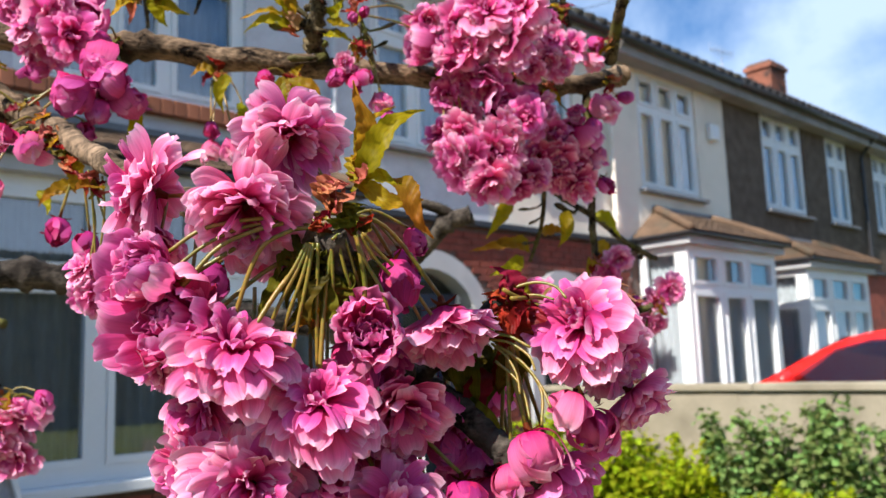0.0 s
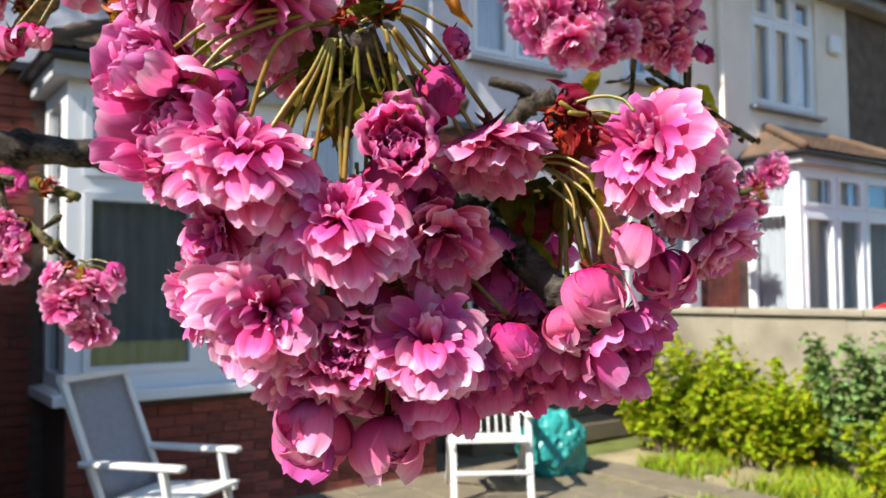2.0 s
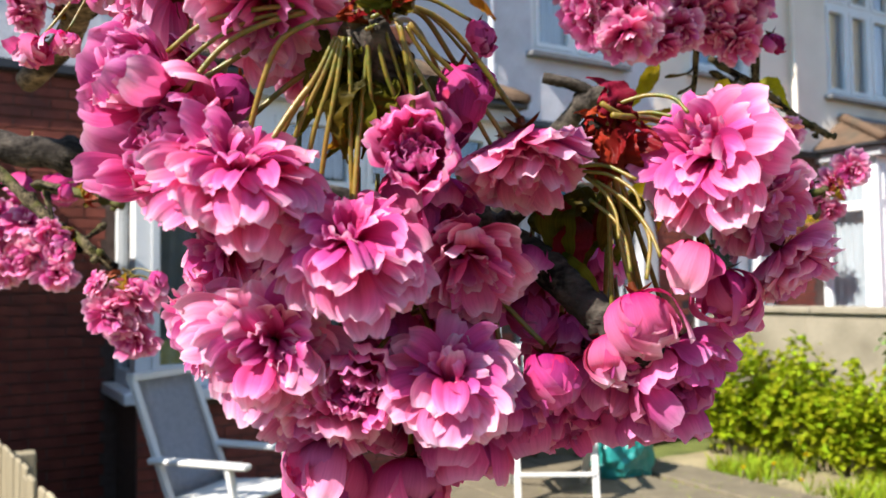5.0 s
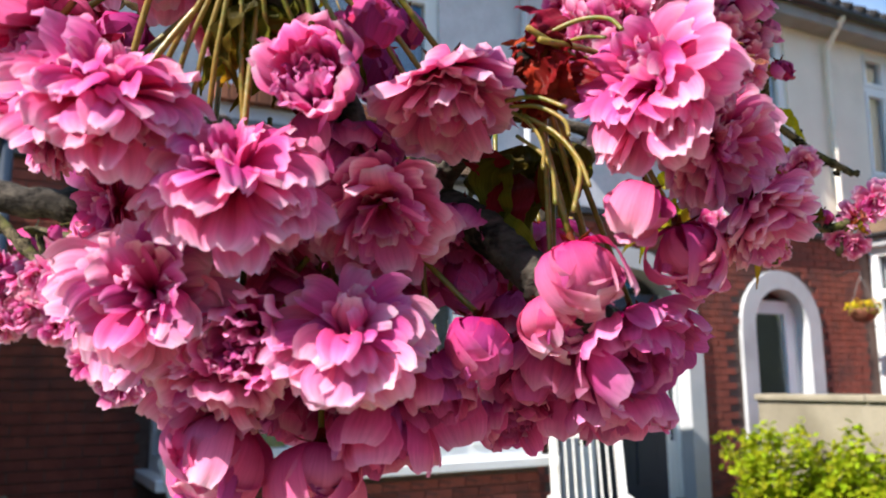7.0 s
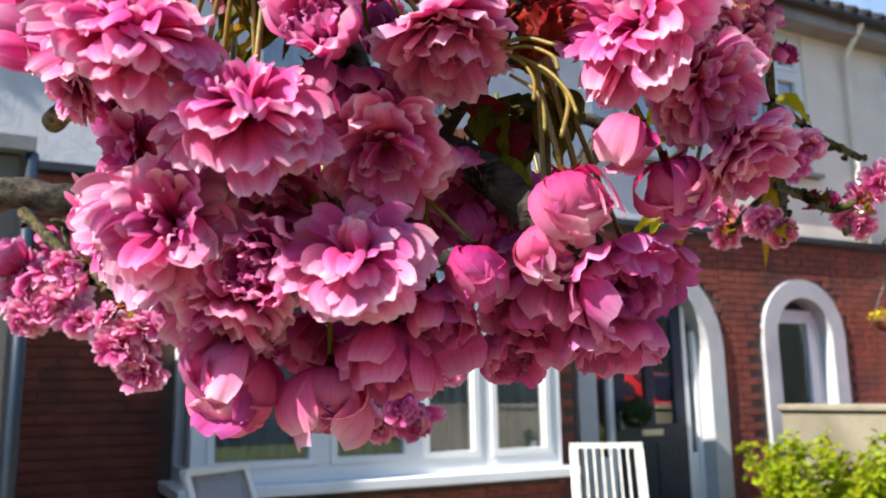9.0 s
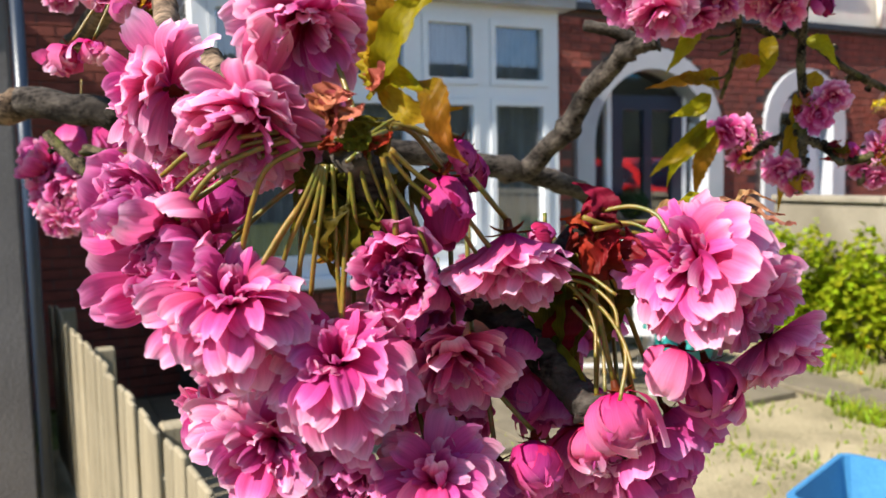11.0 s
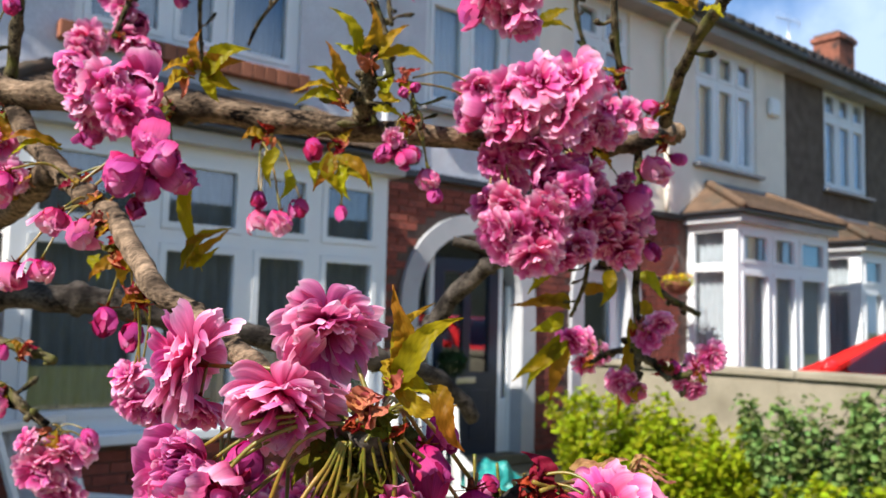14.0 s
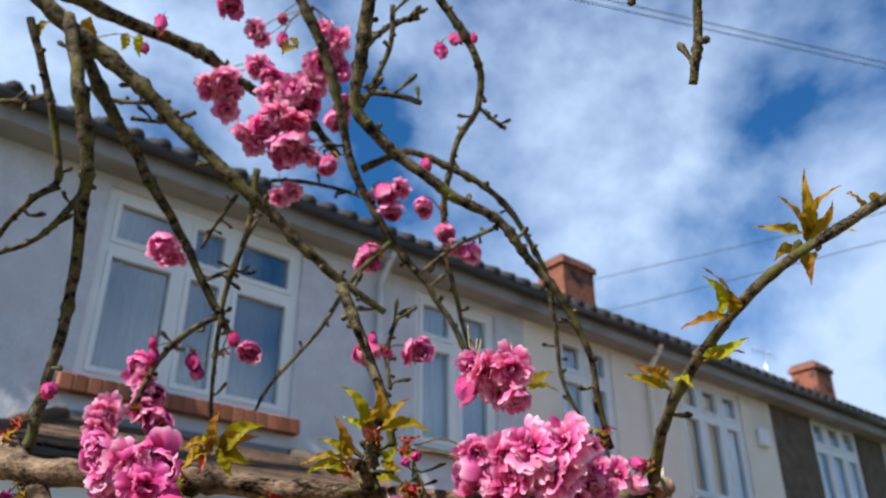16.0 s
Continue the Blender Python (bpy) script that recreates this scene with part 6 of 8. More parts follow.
# leaves, bud scales and bracts at the head of the bunch
bronze_leaf((0.0042, 0.4817, 1.6420), (0.0185, 0.4791, 1.6817), 0.0126)
green_leaf((0.0050, 0.4793, 1.6402), (0.0374, 0.5000, 1.6668), 0.0134)
leaf((0.0020, 0.4819, 1.6422), (0.0145, 0.4985, 1.6768), 0.0065)
green_leaf((0.0065, 0.4790, 1.6315), (0.0266, 0.4972, 1.6352), 0.0108)
bronze_leaf((0.0195, 0.4897, 1.6341), (0.0400, 0.5035, 1.6085), 0.0112)
bronze_leaf((0.0052, 0.4807, 1.6320), (0.0286, 0.5047, 1.6252), 0.0100)
bud_bract((0.0065, 0.4785, 1.6352), (0.0181, 0.4862, 1.6425), 0.0078)
bronze_leaf((0.0060, 0.4774, 1.6368), (0.0127, 0.4799, 1.6462), 0.0078)
bud_bract((0.0069, 0.4623, 1.6231), (0.0172, 0.4689, 1.6324), 0.0113)
bud_bract((0.0076, 0.4638, 1.6210), (0.0163, 0.4672, 1.6336), 0.0108)
bud_bract((0.0090, 0.4667, 1.6206), (0.0178, 0.4704, 1.6301), 0.0091)
bud_bract((0.0066, 0.4616, 1.6251), (0.0154, 0.4654, 1.6328), 0.0087)
bud_bract((0.0083, 0.4652, 1.6206), (0.0171, 0.4694, 1.6265), 0.0087)
bud_bract((0.0076, 0.4638, 1.6223), (0.0167, 0.4683, 1.6301), 0.0121)
scale_leaf((0.0071, 0.4763, 1.6120), (0.0161, 0.4804, 1.6231), 0.0104)
scale_leaf((0.0060, 0.4741, 1.6141), (0.0147, 0.4779, 1.6235), 0.0100)
scale_leaf((0.0083, 0.4785, 1.6087), (0.0161, 0.4804, 1.6203), 0.0104)
scale_leaf((0.0056, 0.4733, 1.6108), (0.0132, 0.4750, 1.6215), 0.0087)
scale_leaf((0.0093, 0.4803, 1.6112), (0.0180, 0.4840, 1.6191), 0.0069)
red_scale((-0.0083, 0.4722, 1.6165), (-0.0023, 0.4754, 1.6140), 0.0048)
red_scale((-0.0096, 0.4695, 1.6204), (-0.0036, 0.4728, 1.6170), 0.0056)
red_scale((-0.0079, 0.4729, 1.6118), (-0.0051, 0.4697, 1.6203), 0.0065)
shade_scale((-0.0177, 0.4708, 1.6094), (-0.0214, 0.4655, 1.5939), 0.0095)
shade_scale((-0.0163, 0.4738, 1.6090), (-0.0187, 0.4711, 1.5912), 0.0100)
shade_scale((-0.0147, 0.4771, 1.6090), (-0.0161, 0.4767, 1.5916), 0.0100)
shade_scale((-0.0130, 0.4807, 1.6094), (-0.0130, 0.4831, 1.5920), 0.0091)
shade_scale((-0.0114, 0.4839, 1.6094), (-0.0108, 0.4880, 1.5960), 0.0078)
shade_scale((-0.0186, 0.4688, 1.6105), (-0.0234, 0.4617, 1.6001), 0.0078)
shade_scale((-0.0159, 0.4748, 1.6094), (-0.0177, 0.4741, 1.5965), 0.0108)
shade_scale((-0.0136, 0.4795, 1.6094), (-0.0150, 0.4802, 1.5983), 0.0108)
red_scale((0.0230, 0.5739, 1.5756), (0.0167, 0.5639, 1.5994), 0.0134)
red_scale((0.0228, 0.5734, 1.5742), (0.0145, 0.5600, 1.5873), 0.0108)
red_scale((0.0177, 0.5668, 1.5693), (0.0313, 0.5763, 1.5736), 0.0108)
red_scale((0.0234, 0.5744, 1.5766), (0.0205, 0.5679, 1.5953), 0.0087)
red_scale((0.0208, 0.5707, 1.5718), (0.0271, 0.5733, 1.5817), 0.0117)
red_scale((0.0164, 0.5660, 1.5728), (0.0139, 0.5582, 1.5798), 0.0078)
bract((0.0033, 0.6136, 1.5794), (0.0312, 0.6366, 1.5848), 0.0100)
bract((0.0043, 0.6144, 1.5779), (0.0306, 0.6357, 1.5807), 0.0078)
bract((0.0049, 0.6154, 1.5809), (0.0296, 0.6356, 1.5872), 0.0074)
green_leaf((0.0062, 0.6169, 1.5821), (0.0210, 0.6315, 1.5903), 0.0035)
bract((0.0276, 0.6336, 1.5846), (0.0429, 0.6437, 1.5918), 0.0024)
bract((0.0292, 0.6348, 1.5836), (0.0464, 0.6460, 1.5875), 0.0026)
bract((0.0301, 0.6352, 1.5817), (0.0509, 0.6487, 1.5820), 0.0026)
bract((0.0284, 0.6336, 1.5806), (0.0417, 0.6410, 1.5761), 0.0026)
bract((0.0258, 0.6321, 1.5856), (0.0376, 0.6394, 1.5896), 0.0019)

# stalks bowing out to the right-hand flowers
stalk_arc([(0.0212, 0.5706, 1.5866), (0.0328, 0.5774, 1.5889), (0.0429, 0.5813, 1.5861), (0.0498, 0.5814, 1.5794)], 0.00093, 0.00076)
stalk_arc([(0.0255, 0.5747, 1.5826), (0.0342, 0.5779, 1.5821), (0.0427, 0.5802, 1.5792)], 0.00070, 0.00066)
stalk_arc([(0.0144, 0.5582, 1.5624), (0.0243, 0.5633, 1.5616), (0.0358, 0.5680, 1.5551)], 0.00087, 0.00076)
stalk_arc([(0.0156, 0.5591, 1.5602), (0.0256, 0.5637, 1.5578), (0.0357, 0.5667, 1.5507), (0.0414, 0.5645, 1.5434)], 0.00076, 0.00066)
stalk_arc([(0.0186, 0.5617, 1.5568), (0.0310, 0.5667, 1.5475), (0.0413, 0.5679, 1.5362), (0.0492, 0.5659, 1.5252)], 0.00082, 0.00066)
stalk_arc([(0.0187, 0.5595, 1.5488), (0.0293, 0.5624, 1.5400), (0.0365, 0.5611, 1.5314), (0.0429, 0.5571, 1.5200)], 0.00070, 0.00066)
stalk_arc([(0.0224, 0.5652, 1.5536), (0.0344, 0.5688, 1.5426), (0.0424, 0.5675, 1.5319), (0.0474, 0.5605, 1.5171)], 0.00093, 0.00076)
stalk_arc([(0.0165, 0.5596, 1.5579), (0.0251, 0.5613, 1.5509), (0.0324, 0.5604, 1.5420), (0.0377, 0.5566, 1.5323)], 0.00070, 0.00060)

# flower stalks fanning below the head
# dark olive leaves, also placed to mask and darken the stalk fan
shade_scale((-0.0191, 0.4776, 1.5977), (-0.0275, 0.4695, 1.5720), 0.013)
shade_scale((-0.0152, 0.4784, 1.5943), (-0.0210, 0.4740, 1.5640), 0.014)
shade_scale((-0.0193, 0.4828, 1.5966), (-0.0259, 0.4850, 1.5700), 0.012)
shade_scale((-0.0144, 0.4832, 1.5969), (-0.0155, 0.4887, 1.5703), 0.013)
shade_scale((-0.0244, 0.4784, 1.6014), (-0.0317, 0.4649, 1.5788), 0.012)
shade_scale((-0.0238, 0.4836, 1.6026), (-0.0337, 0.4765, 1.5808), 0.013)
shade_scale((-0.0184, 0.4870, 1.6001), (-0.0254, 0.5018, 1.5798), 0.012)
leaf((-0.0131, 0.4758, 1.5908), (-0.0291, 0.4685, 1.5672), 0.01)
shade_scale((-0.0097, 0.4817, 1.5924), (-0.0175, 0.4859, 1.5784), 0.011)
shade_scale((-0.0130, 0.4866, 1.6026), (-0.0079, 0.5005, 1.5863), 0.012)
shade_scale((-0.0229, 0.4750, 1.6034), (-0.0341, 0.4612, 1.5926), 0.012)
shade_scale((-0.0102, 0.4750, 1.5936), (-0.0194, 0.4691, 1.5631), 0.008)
stalk_arc([(-0.0015, 0.4858, 1.6137), (0.0007, 0.4908, 1.5988), (0.0025, 0.4988, 1.5854), (0.0033, 0.5052, 1.5662)], 0.00096, 0.00098)
stalk_arc([(0.0007, 0.4898, 1.6129), (0.0001, 0.5012, 1.6029), (0.0002, 0.5170, 1.5912), (0.0024, 0.5352, 1.5686)], 0.00104, 0.00105)
stalk_arc([(-0.0090, 0.4703, 1.6075), (-0.0112, 0.4713, 1.5944), (-0.0142, 0.4725, 1.5720), (-0.0170, 0.4744, 1.5492)], 0.00096, 0.00098)
stalk_arc([(-0.0139, 0.4597, 1.6139), (-0.0214, 0.4489, 1.6070), (-0.0282, 0.4444, 1.5942), (-0.0351, 0.4404, 1.5734)], 0.00111, 0.00119)
stalk_arc([(-0.0174, 0.4566, 1.6171), (-0.0249, 0.4434, 1.6129), (-0.0341, 0.4308, 1.6052), (-0.0432, 0.4180, 1.5876)], 0.00111, 0.00119)
stalk_arc([(-0.0063, 0.4760, 1.6075), (-0.0075, 0.4774, 1.5944), (-0.0108, 0.4795, 1.5830), (-0.0158, 0.4814, 1.5734)], 0.00096, 0.00098)
stalk_arc([(-0.0009, 0.4868, 1.6129), (-0.0002, 0.4893, 1.5988), (-0.0016, 0.4921, 1.5876), (-0.0049, 0.4934, 1.5739)], 0.00118, 0.00126)
stalk_arc([(0.0001, 0.4887, 1.6118), (-0.0008, 0.4993, 1.5996), (-0.0007, 0.5149, 1.5867), (-0.0015, 0.5294, 1.5677)], 0.00089, 0.00091)
stalk_arc([(-0.0113, 0.4655, 1.6075), (-0.0160, 0.4604, 1.5945), (-0.0234, 0.4539, 1.5809), (-0.0313, 0.4492, 1.5688)], 0.00096, 0.00098)
stalk_arc([(-0.0107, 0.4666, 1.6075), (-0.0152, 0.4624, 1.5944), (-0.0220, 0.4568, 1.5788), (-0.0290, 0.4540, 1.5655)], 0.00096, 0.00098)
stalk_arc([(-0.0104, 0.4674, 1.6075), (-0.0140, 0.4647, 1.5923), (-0.0198, 0.4613, 1.5765), (-0.0259, 0.4595, 1.5610)], 0.00096, 0.00098)
stalk_arc([(-0.0100, 0.4682, 1.6075), (-0.0130, 0.4665, 1.5900), (-0.0177, 0.4647, 1.5721), (-0.0230, 0.4644, 1.5565)], 0.00096, 0.00098)
stalk_arc([(-0.0208, 0.4534, 1.6203), (-0.0295, 0.4385, 1.6182), (-0.0395, 0.4249, 1.6142), (-0.0497, 0.4142, 1.6045)], 0.00104, 0.00105)
stalk_arc([(-0.0201, 0.4554, 1.6182), (-0.0288, 0.4404, 1.6150), (-0.0386, 0.4277, 1.6077), (-0.0486, 0.4171, 1.5972)], 0.00089, 0.00091)
stalk_arc([(-0.0048, 0.4791, 1.6075), (-0.0048, 0.4829, 1.5944), (-0.0066, 0.4882, 1.5852), (-0.0102, 0.4937, 1.5778)], 0.00089, 0.00091)
stalk_arc([(-0.0033, 0.4822, 1.6096), (-0.0046, 0.4877, 1.5964), (-0.0084, 0.4939, 1.5870), (-0.0129, 0.5011, 1.5747)], 0.00074, 0.00077)

# limbs of the near bough
limb([(-0.635, 0.297, 1.890), (-0.567, 0.382, 1.882), (-0.526, 0.433, 1.874), (-0.463, 0.542, 1.871), (-0.420, 0.644, 1.866), (-0.360, 0.781, 1.864), (-0.331, 0.879, 1.868), (-0.289, 1.024, 1.881), (-0.276, 1.101, 1.902), (-0.268, 1.117, 1.909)], 0.0145, 0.0105)
limb([(-0.604, 0.396, 1.916), (-0.551, 0.419, 1.869), (-0.481, 0.434, 1.811), (-0.419, 0.451, 1.770), (-0.337, 0.462, 1.731), (-0.213, 0.445, 1.684), (-0.177, 0.461, 1.666), (-0.053, 0.478, 1.614), (-0.008, 0.478, 1.614)], 0.0115, 0.0055)
limb([(-0.008, 0.478, 1.614), (-0.032, 0.521, 1.557), (-0.042, 0.558, 1.539), (-0.014, 0.568, 1.518), (0.003, 0.577, 1.502), (0.017, 0.587, 1.488), (-0.001, 0.616, 1.476)], 0.0080, 0.0075, BARK_GREY)
limb([(-0.042, 0.558, 1.539), (0.017, 0.566, 1.581)], 0.0050, 0.0040, BARK_GREY)
limb([(-0.032, 0.521, 1.557), (-0.040, 0.510, 1.513)], 0.0050, 0.0040, BARK_GREY)
limb([(-0.924, 0.365, 1.705), (-0.868, 0.484, 1.687), (-0.829, 0.564, 1.683), (-0.798, 0.667, 1.666), (-0.756, 0.818, 1.634), (-0.731, 1.012, 1.601), (-0.766, 1.133, 1.569), (-0.774, 1.228, 1.499)], 0.0200, 0.0140, BARK_GREY)
limb([(-0.731, 1.012, 1.601), (-0.669, 1.019, 1.638), (-0.603, 1.029, 1.698), (-0.539, 1.037, 1.746), (-0.508, 1.057, 1.761)], 0.0155, 0.0115, BARK_GREY)
limb([(-0.529, 1.049, 1.755), (-0.536, 1.023, 1.769), (-0.551, 0.987, 1.777)], 0.0090, 0.0070, BARK_GREY)
limb([(-0.745, 0.420, 1.748), (-0.686, 0.442, 1.769), (-0.595, 0.454, 1.795), (-0.516, 0.455, 1.803)], 0.0120, 0.0140)

# hanging and rising twigs
twig([(-0.282, 1.047, 1.891), (-0.288, 1.054, 1.786), (-0.294, 1.061, 1.677), (-0.296, 1.066, 1.623), (-0.301, 1.067, 1.574)], 0.0055, 0.0030)
twig([(-0.296, 1.065, 1.630), (-0.287, 1.078, 1.624), (-0.270, 1.100, 1.607), (-0.255, 1.118, 1.611)], 0.0050, 0.0040)
twig([(-0.412, 1.116, 1.616), (-0.369, 1.104, 1.630), (-0.296, 1.065, 1.637)], 0.0040, 0.0040)
twig([(-0.351, 1.059, 1.762), (-0.336, 1.130, 1.730), (-0.326, 1.178, 1.702), (-0.319, 1.220, 1.684)], 0.0040, 0.0040)
twig([(-0.312, 0.996, 1.762), (-0.332, 1.010, 1.717), (-0.378, 1.038, 1.676)], 0.0035, 0.0020)
twig([(-0.813, 0.396, 1.657), (-0.740, 0.447, 1.591), (-0.703, 0.463, 1.577), (-0.679, 0.480, 1.557), (-0.664, 0.500, 1.539)], 0.0070, 0.0050)
twig([(-0.785, 0.434, 1.638), (-0.721, 0.482, 1.624), (-0.688, 0.509, 1.609)], 0.0070, 0.0050)
twig([(-0.369, 0.721, 1.865), (-0.375, 0.711, 1.897), (-0.368, 0.715, 1.920)], 0.0070, 0.0045)
twig([(-0.346, 0.766, 1.868), (-0.294, 0.719, 1.866), (-0.295, 0.715, 1.882)], 0.0030, 0.0020)
twig([(-0.248, 1.051, 1.903), (-0.198, 1.009, 1.942), (-0.120, 0.961, 1.984), (-0.038, 0.927, 2.015), (0.021, 0.911, 2.037), (0.070, 0.917, 2.057), (0.140, 0.929, 2.079), (0.192, 0.946, 2.091)], 0.0072, 0.0044)

# the arching crown
twig([(-0.679, 0.282, 2.608), (-0.674, 0.341, 2.543), (-0.633, 0.457, 2.462), (-0.615, 0.538, 2.390), (-0.590, 0.623, 2.324), (-0.579, 0.707, 2.264), (-0.565, 0.791, 2.211), (-0.552, 0.857, 2.177)], 0.0147, 0.0052)
twig([(-0.699, 0.362, 2.562), (-0.727, 0.459, 2.458), (-0.728, 0.516, 2.389), (-0.729, 0.584, 2.305), (-0.733, 0.654, 2.213), (-0.736, 0.696, 2.158)], 0.0106, 0.0052)
twig([(-0.663, 0.354, 2.543), (-0.632, 0.385, 2.415), (-0.658, 0.422, 2.332), (-0.702, 0.443, 2.243), (-0.743, 0.461, 2.160), (-0.771, 0.464, 2.062), (-0.807, 0.465, 1.955), (-0.816, 0.467, 1.912)], 0.0100, 0.0063)
twig([(-0.716, 0.327, 2.634), (-0.744, 0.458, 2.652), (-0.709, 0.565, 2.628), (-0.696, 0.658, 2.589), (-0.663, 0.753, 2.550), (-0.641, 0.813, 2.482)], 0.0130, 0.0063)
twig([(-0.525, 0.637, 2.673), (-0.529, 0.699, 2.592), (-0.547, 0.750, 2.504), (-0.569, 0.797, 2.415), (-0.571, 0.874, 2.319), (-0.560, 0.947, 2.246), (-0.558, 1.029, 2.150)], 0.0094, 0.0042)
twig([(-0.239, 0.596, 2.424), (-0.275, 0.613, 2.352), (-0.303, 0.627, 2.294), (-0.291, 0.678, 2.249), (-0.269, 0.740, 2.207), (-0.242, 0.797, 2.176), (-0.235, 0.835, 2.140), (-0.227, 0.890, 2.086), (-0.229, 0.927, 2.038), (-0.245, 0.958, 1.977), (-0.253, 0.986, 1.932)], 0.0085, 0.0035)
twig([(-0.419, 0.838, 2.719), (-0.413, 0.901, 2.652), (-0.419, 0.942, 2.593), (-0.443, 0.956, 2.542), (-0.485, 0.947, 2.492), (-0.524, 0.955, 2.425), (-0.560, 0.981, 2.341), (-0.584, 1.029, 2.248), (-0.600, 1.069, 2.176)], 0.0071, 0.0036)
twig([(-0.605, 0.836, 2.450), (-0.546, 0.887, 2.475), (-0.508, 0.954, 2.450), (-0.479, 1.016, 2.416), (-0.469, 1.070, 2.365), (-0.468, 1.099, 2.332), (-0.473, 1.134, 2.281), (-0.499, 1.174, 2.197), (-0.520, 1.210, 2.121), (-0.520, 1.269, 2.050)], 0.0065, 0.0032)
twig([(-0.641, 0.306, 2.497), (-0.665, 0.357, 2.401), (-0.694, 0.401, 2.305), (-0.703, 0.379, 2.264), (-0.721, 0.363, 2.231), (-0.741, 0.349, 2.192)], 0.0059, 0.0036)
twig([(-0.684, 0.433, 2.280), (-0.709, 0.415, 2.240), (-0.730, 0.391, 2.210), (-0.757, 0.353, 2.189)], 0.0053, 0.0032)
twig([(-0.367, 0.662, 2.095), (-0.344, 0.677, 2.025), (-0.327, 0.698, 1.959), (-0.324, 0.711, 1.905)], 0.0065, 0.0044)
twig([(-0.528, 0.844, 2.281), (-0.569, 0.803, 2.216), (-0.609, 0.775, 2.139), (-0.667, 0.740, 2.070), (-0.696, 0.734, 2.035)], 0.0041, 0.0021)
twig([(-0.675, 0.656, 2.161), (-0.661, 0.600, 2.111), (-0.676, 0.573, 2.068), (-0.699, 0.555, 2.003)], 0.0047, 0.0032)
twig([(-0.578, 0.636, 2.353), (-0.605, 0.646, 2.273), (-0.651, 0.645, 2.181), (-0.685, 0.657, 2.090), (-0.710, 0.674, 2.005)], 0.0053, 0.0026)
twig([(0.089, 0.757, 2.279), (0.071, 0.771, 2.235), (0.051, 0.783, 2.192)], 0.0045, 0.0044)
twig([(0.048, 0.708, 2.279), (0.040, 0.713, 2.261)], 0.0031, 0.0035)
twig([(-0.413, 0.806, 2.632), (-0.440, 0.779, 2.624), (-0.448, 0.753, 2.590), (-0.451, 0.725, 2.537)], 0.0047, 0.0042)
twig([(-0.437, 0.830, 2.486), (-0.442, 0.784, 2.480), (-0.462, 0.757, 2.483), (-0.481, 0.744, 2.472)], 0.0047, 0.0042)
twig([(-0.394, 0.740, 2.602), (-0.419, 0.755, 2.548), (-0.458, 0.753, 2.495), (-0.481, 0.750, 2.464)], 0.0041, 0.0042)
twig([(-0.576, 0.932, 2.213), (-0.561, 0.888, 2.181), (-0.561, 0.869, 2.122), (-0.560, 0.875, 2.062)], 0.0041, 0.0032)
twig([(-0.426, 1.003, 2.510), (-0.435, 0.979, 2.525), (-0.441, 0.958, 2.542)], 0.0041, 0.0032)
twig([(-0.734, 0.311, 2.410), (-0.708, 0.341, 2.411), (-0.664, 0.356, 2.404)], 0.0035, 0.0032)
twig([(-0.634, 0.511, 2.449), (-0.678, 0.476, 2.456), (-0.703, 0.441, 2.461)], 0.0035, 0.0032)
twig([(-0.596, 0.538, 2.419), (-0.650, 0.513, 2.423), (-0.711, 0.485, 2.450)], 0.0035, 0.0032)
twig([(-0.709, 0.725, 2.434), (-0.674, 0.769, 2.432), (-0.642, 0.817, 2.421), (-0.598, 0.846, 2.395)], 0.0035, 0.0032)
twig([(-0.414, 0.963, 2.303), (-0.442, 0.942, 2.288), (-0.471, 0.920, 2.273), (-0.529, 0.911, 2.254)], 0.0033, 0.0032)
twig([(-0.681, 0.695, 2.239), (-0.699, 0.671, 2.243), (-0.728, 0.645, 2.232)], 0.0024, 0.0032)
twig([(-0.620, 0.629, 2.326), (-0.647, 0.613, 2.279), (-0.684, 0.611, 2.256)], 0.0035, 0.0021)

# flowers and buds along the bough
blossom("half", (-0.449, 0.451, 1.880), (0.409, -0.856, -0.317), 0.0192, hub=(-0.487, 0.483, 1.873))
blossom("puff", (-0.454, 0.473, 1.881), (0.179, -0.867, -0.465), 0.0196, hub=(-0.487, 0.483, 1.873))
blossom("puff", (-0.446, 0.457, 1.860), (0.468, -0.791, 0.394), 0.0192, hub=(-0.487, 0.483, 1.873))
blossom("puff", (-0.406, 0.481, 1.846), (0.926, -0.361, -0.113), 0.0238, hub=(-0.487, 0.483, 1.873))
blossom("puff", (-0.430, 0.471, 1.869), (0.884, -0.429, -0.188), 0.0242, hub=(-0.487, 0.483, 1.873))
blossom("half", (-0.414, 0.490, 1.875), (0.801, -0.598, 0.002), 0.0243, hub=(-0.487, 0.483, 1.873))
blossom("rose", (-0.469, 0.471, 1.832), (0.408, -0.254, -0.877), 0.0140, hub=(-0.487, 0.483, 1.873))
blossom("puff", (-0.465, 0.463, 1.851), (0.093, -0.963, -0.253), 0.0196, hub=(-0.487, 0.483, 1.873))
blossom("puff", (-0.444, 0.477, 1.845), (0.454, -0.633, -0.626), 0.0194, hub=(-0.487, 0.483, 1.873))
blossom("rose", (-0.396, 0.502, 1.840), (0.581, -0.301, -0.757), 0.0125, hub=(-0.451, 0.535, 1.866))
blossom("rose", (-0.389, 0.499, 1.819), (0.791, -0.407, -0.456), 0.0185, hub=(-0.451, 0.535, 1.866))
blossom("rose", (-0.376, 0.504, 1.801), (0.747, -0.658, -0.094), 0.0175, hub=(-0.451, 0.535, 1.866))
blossom("rose", (-0.384, 0.476, 1.783), (0.330, -0.649, -0.686), 0.0205, hub=(-0.426, 0.452, 1.781))
blossom("puff", (-0.390, 0.499, 1.792), (0.509, -0.380, -0.773), 0.0136, hub=(-0.426, 0.452, 1.781))
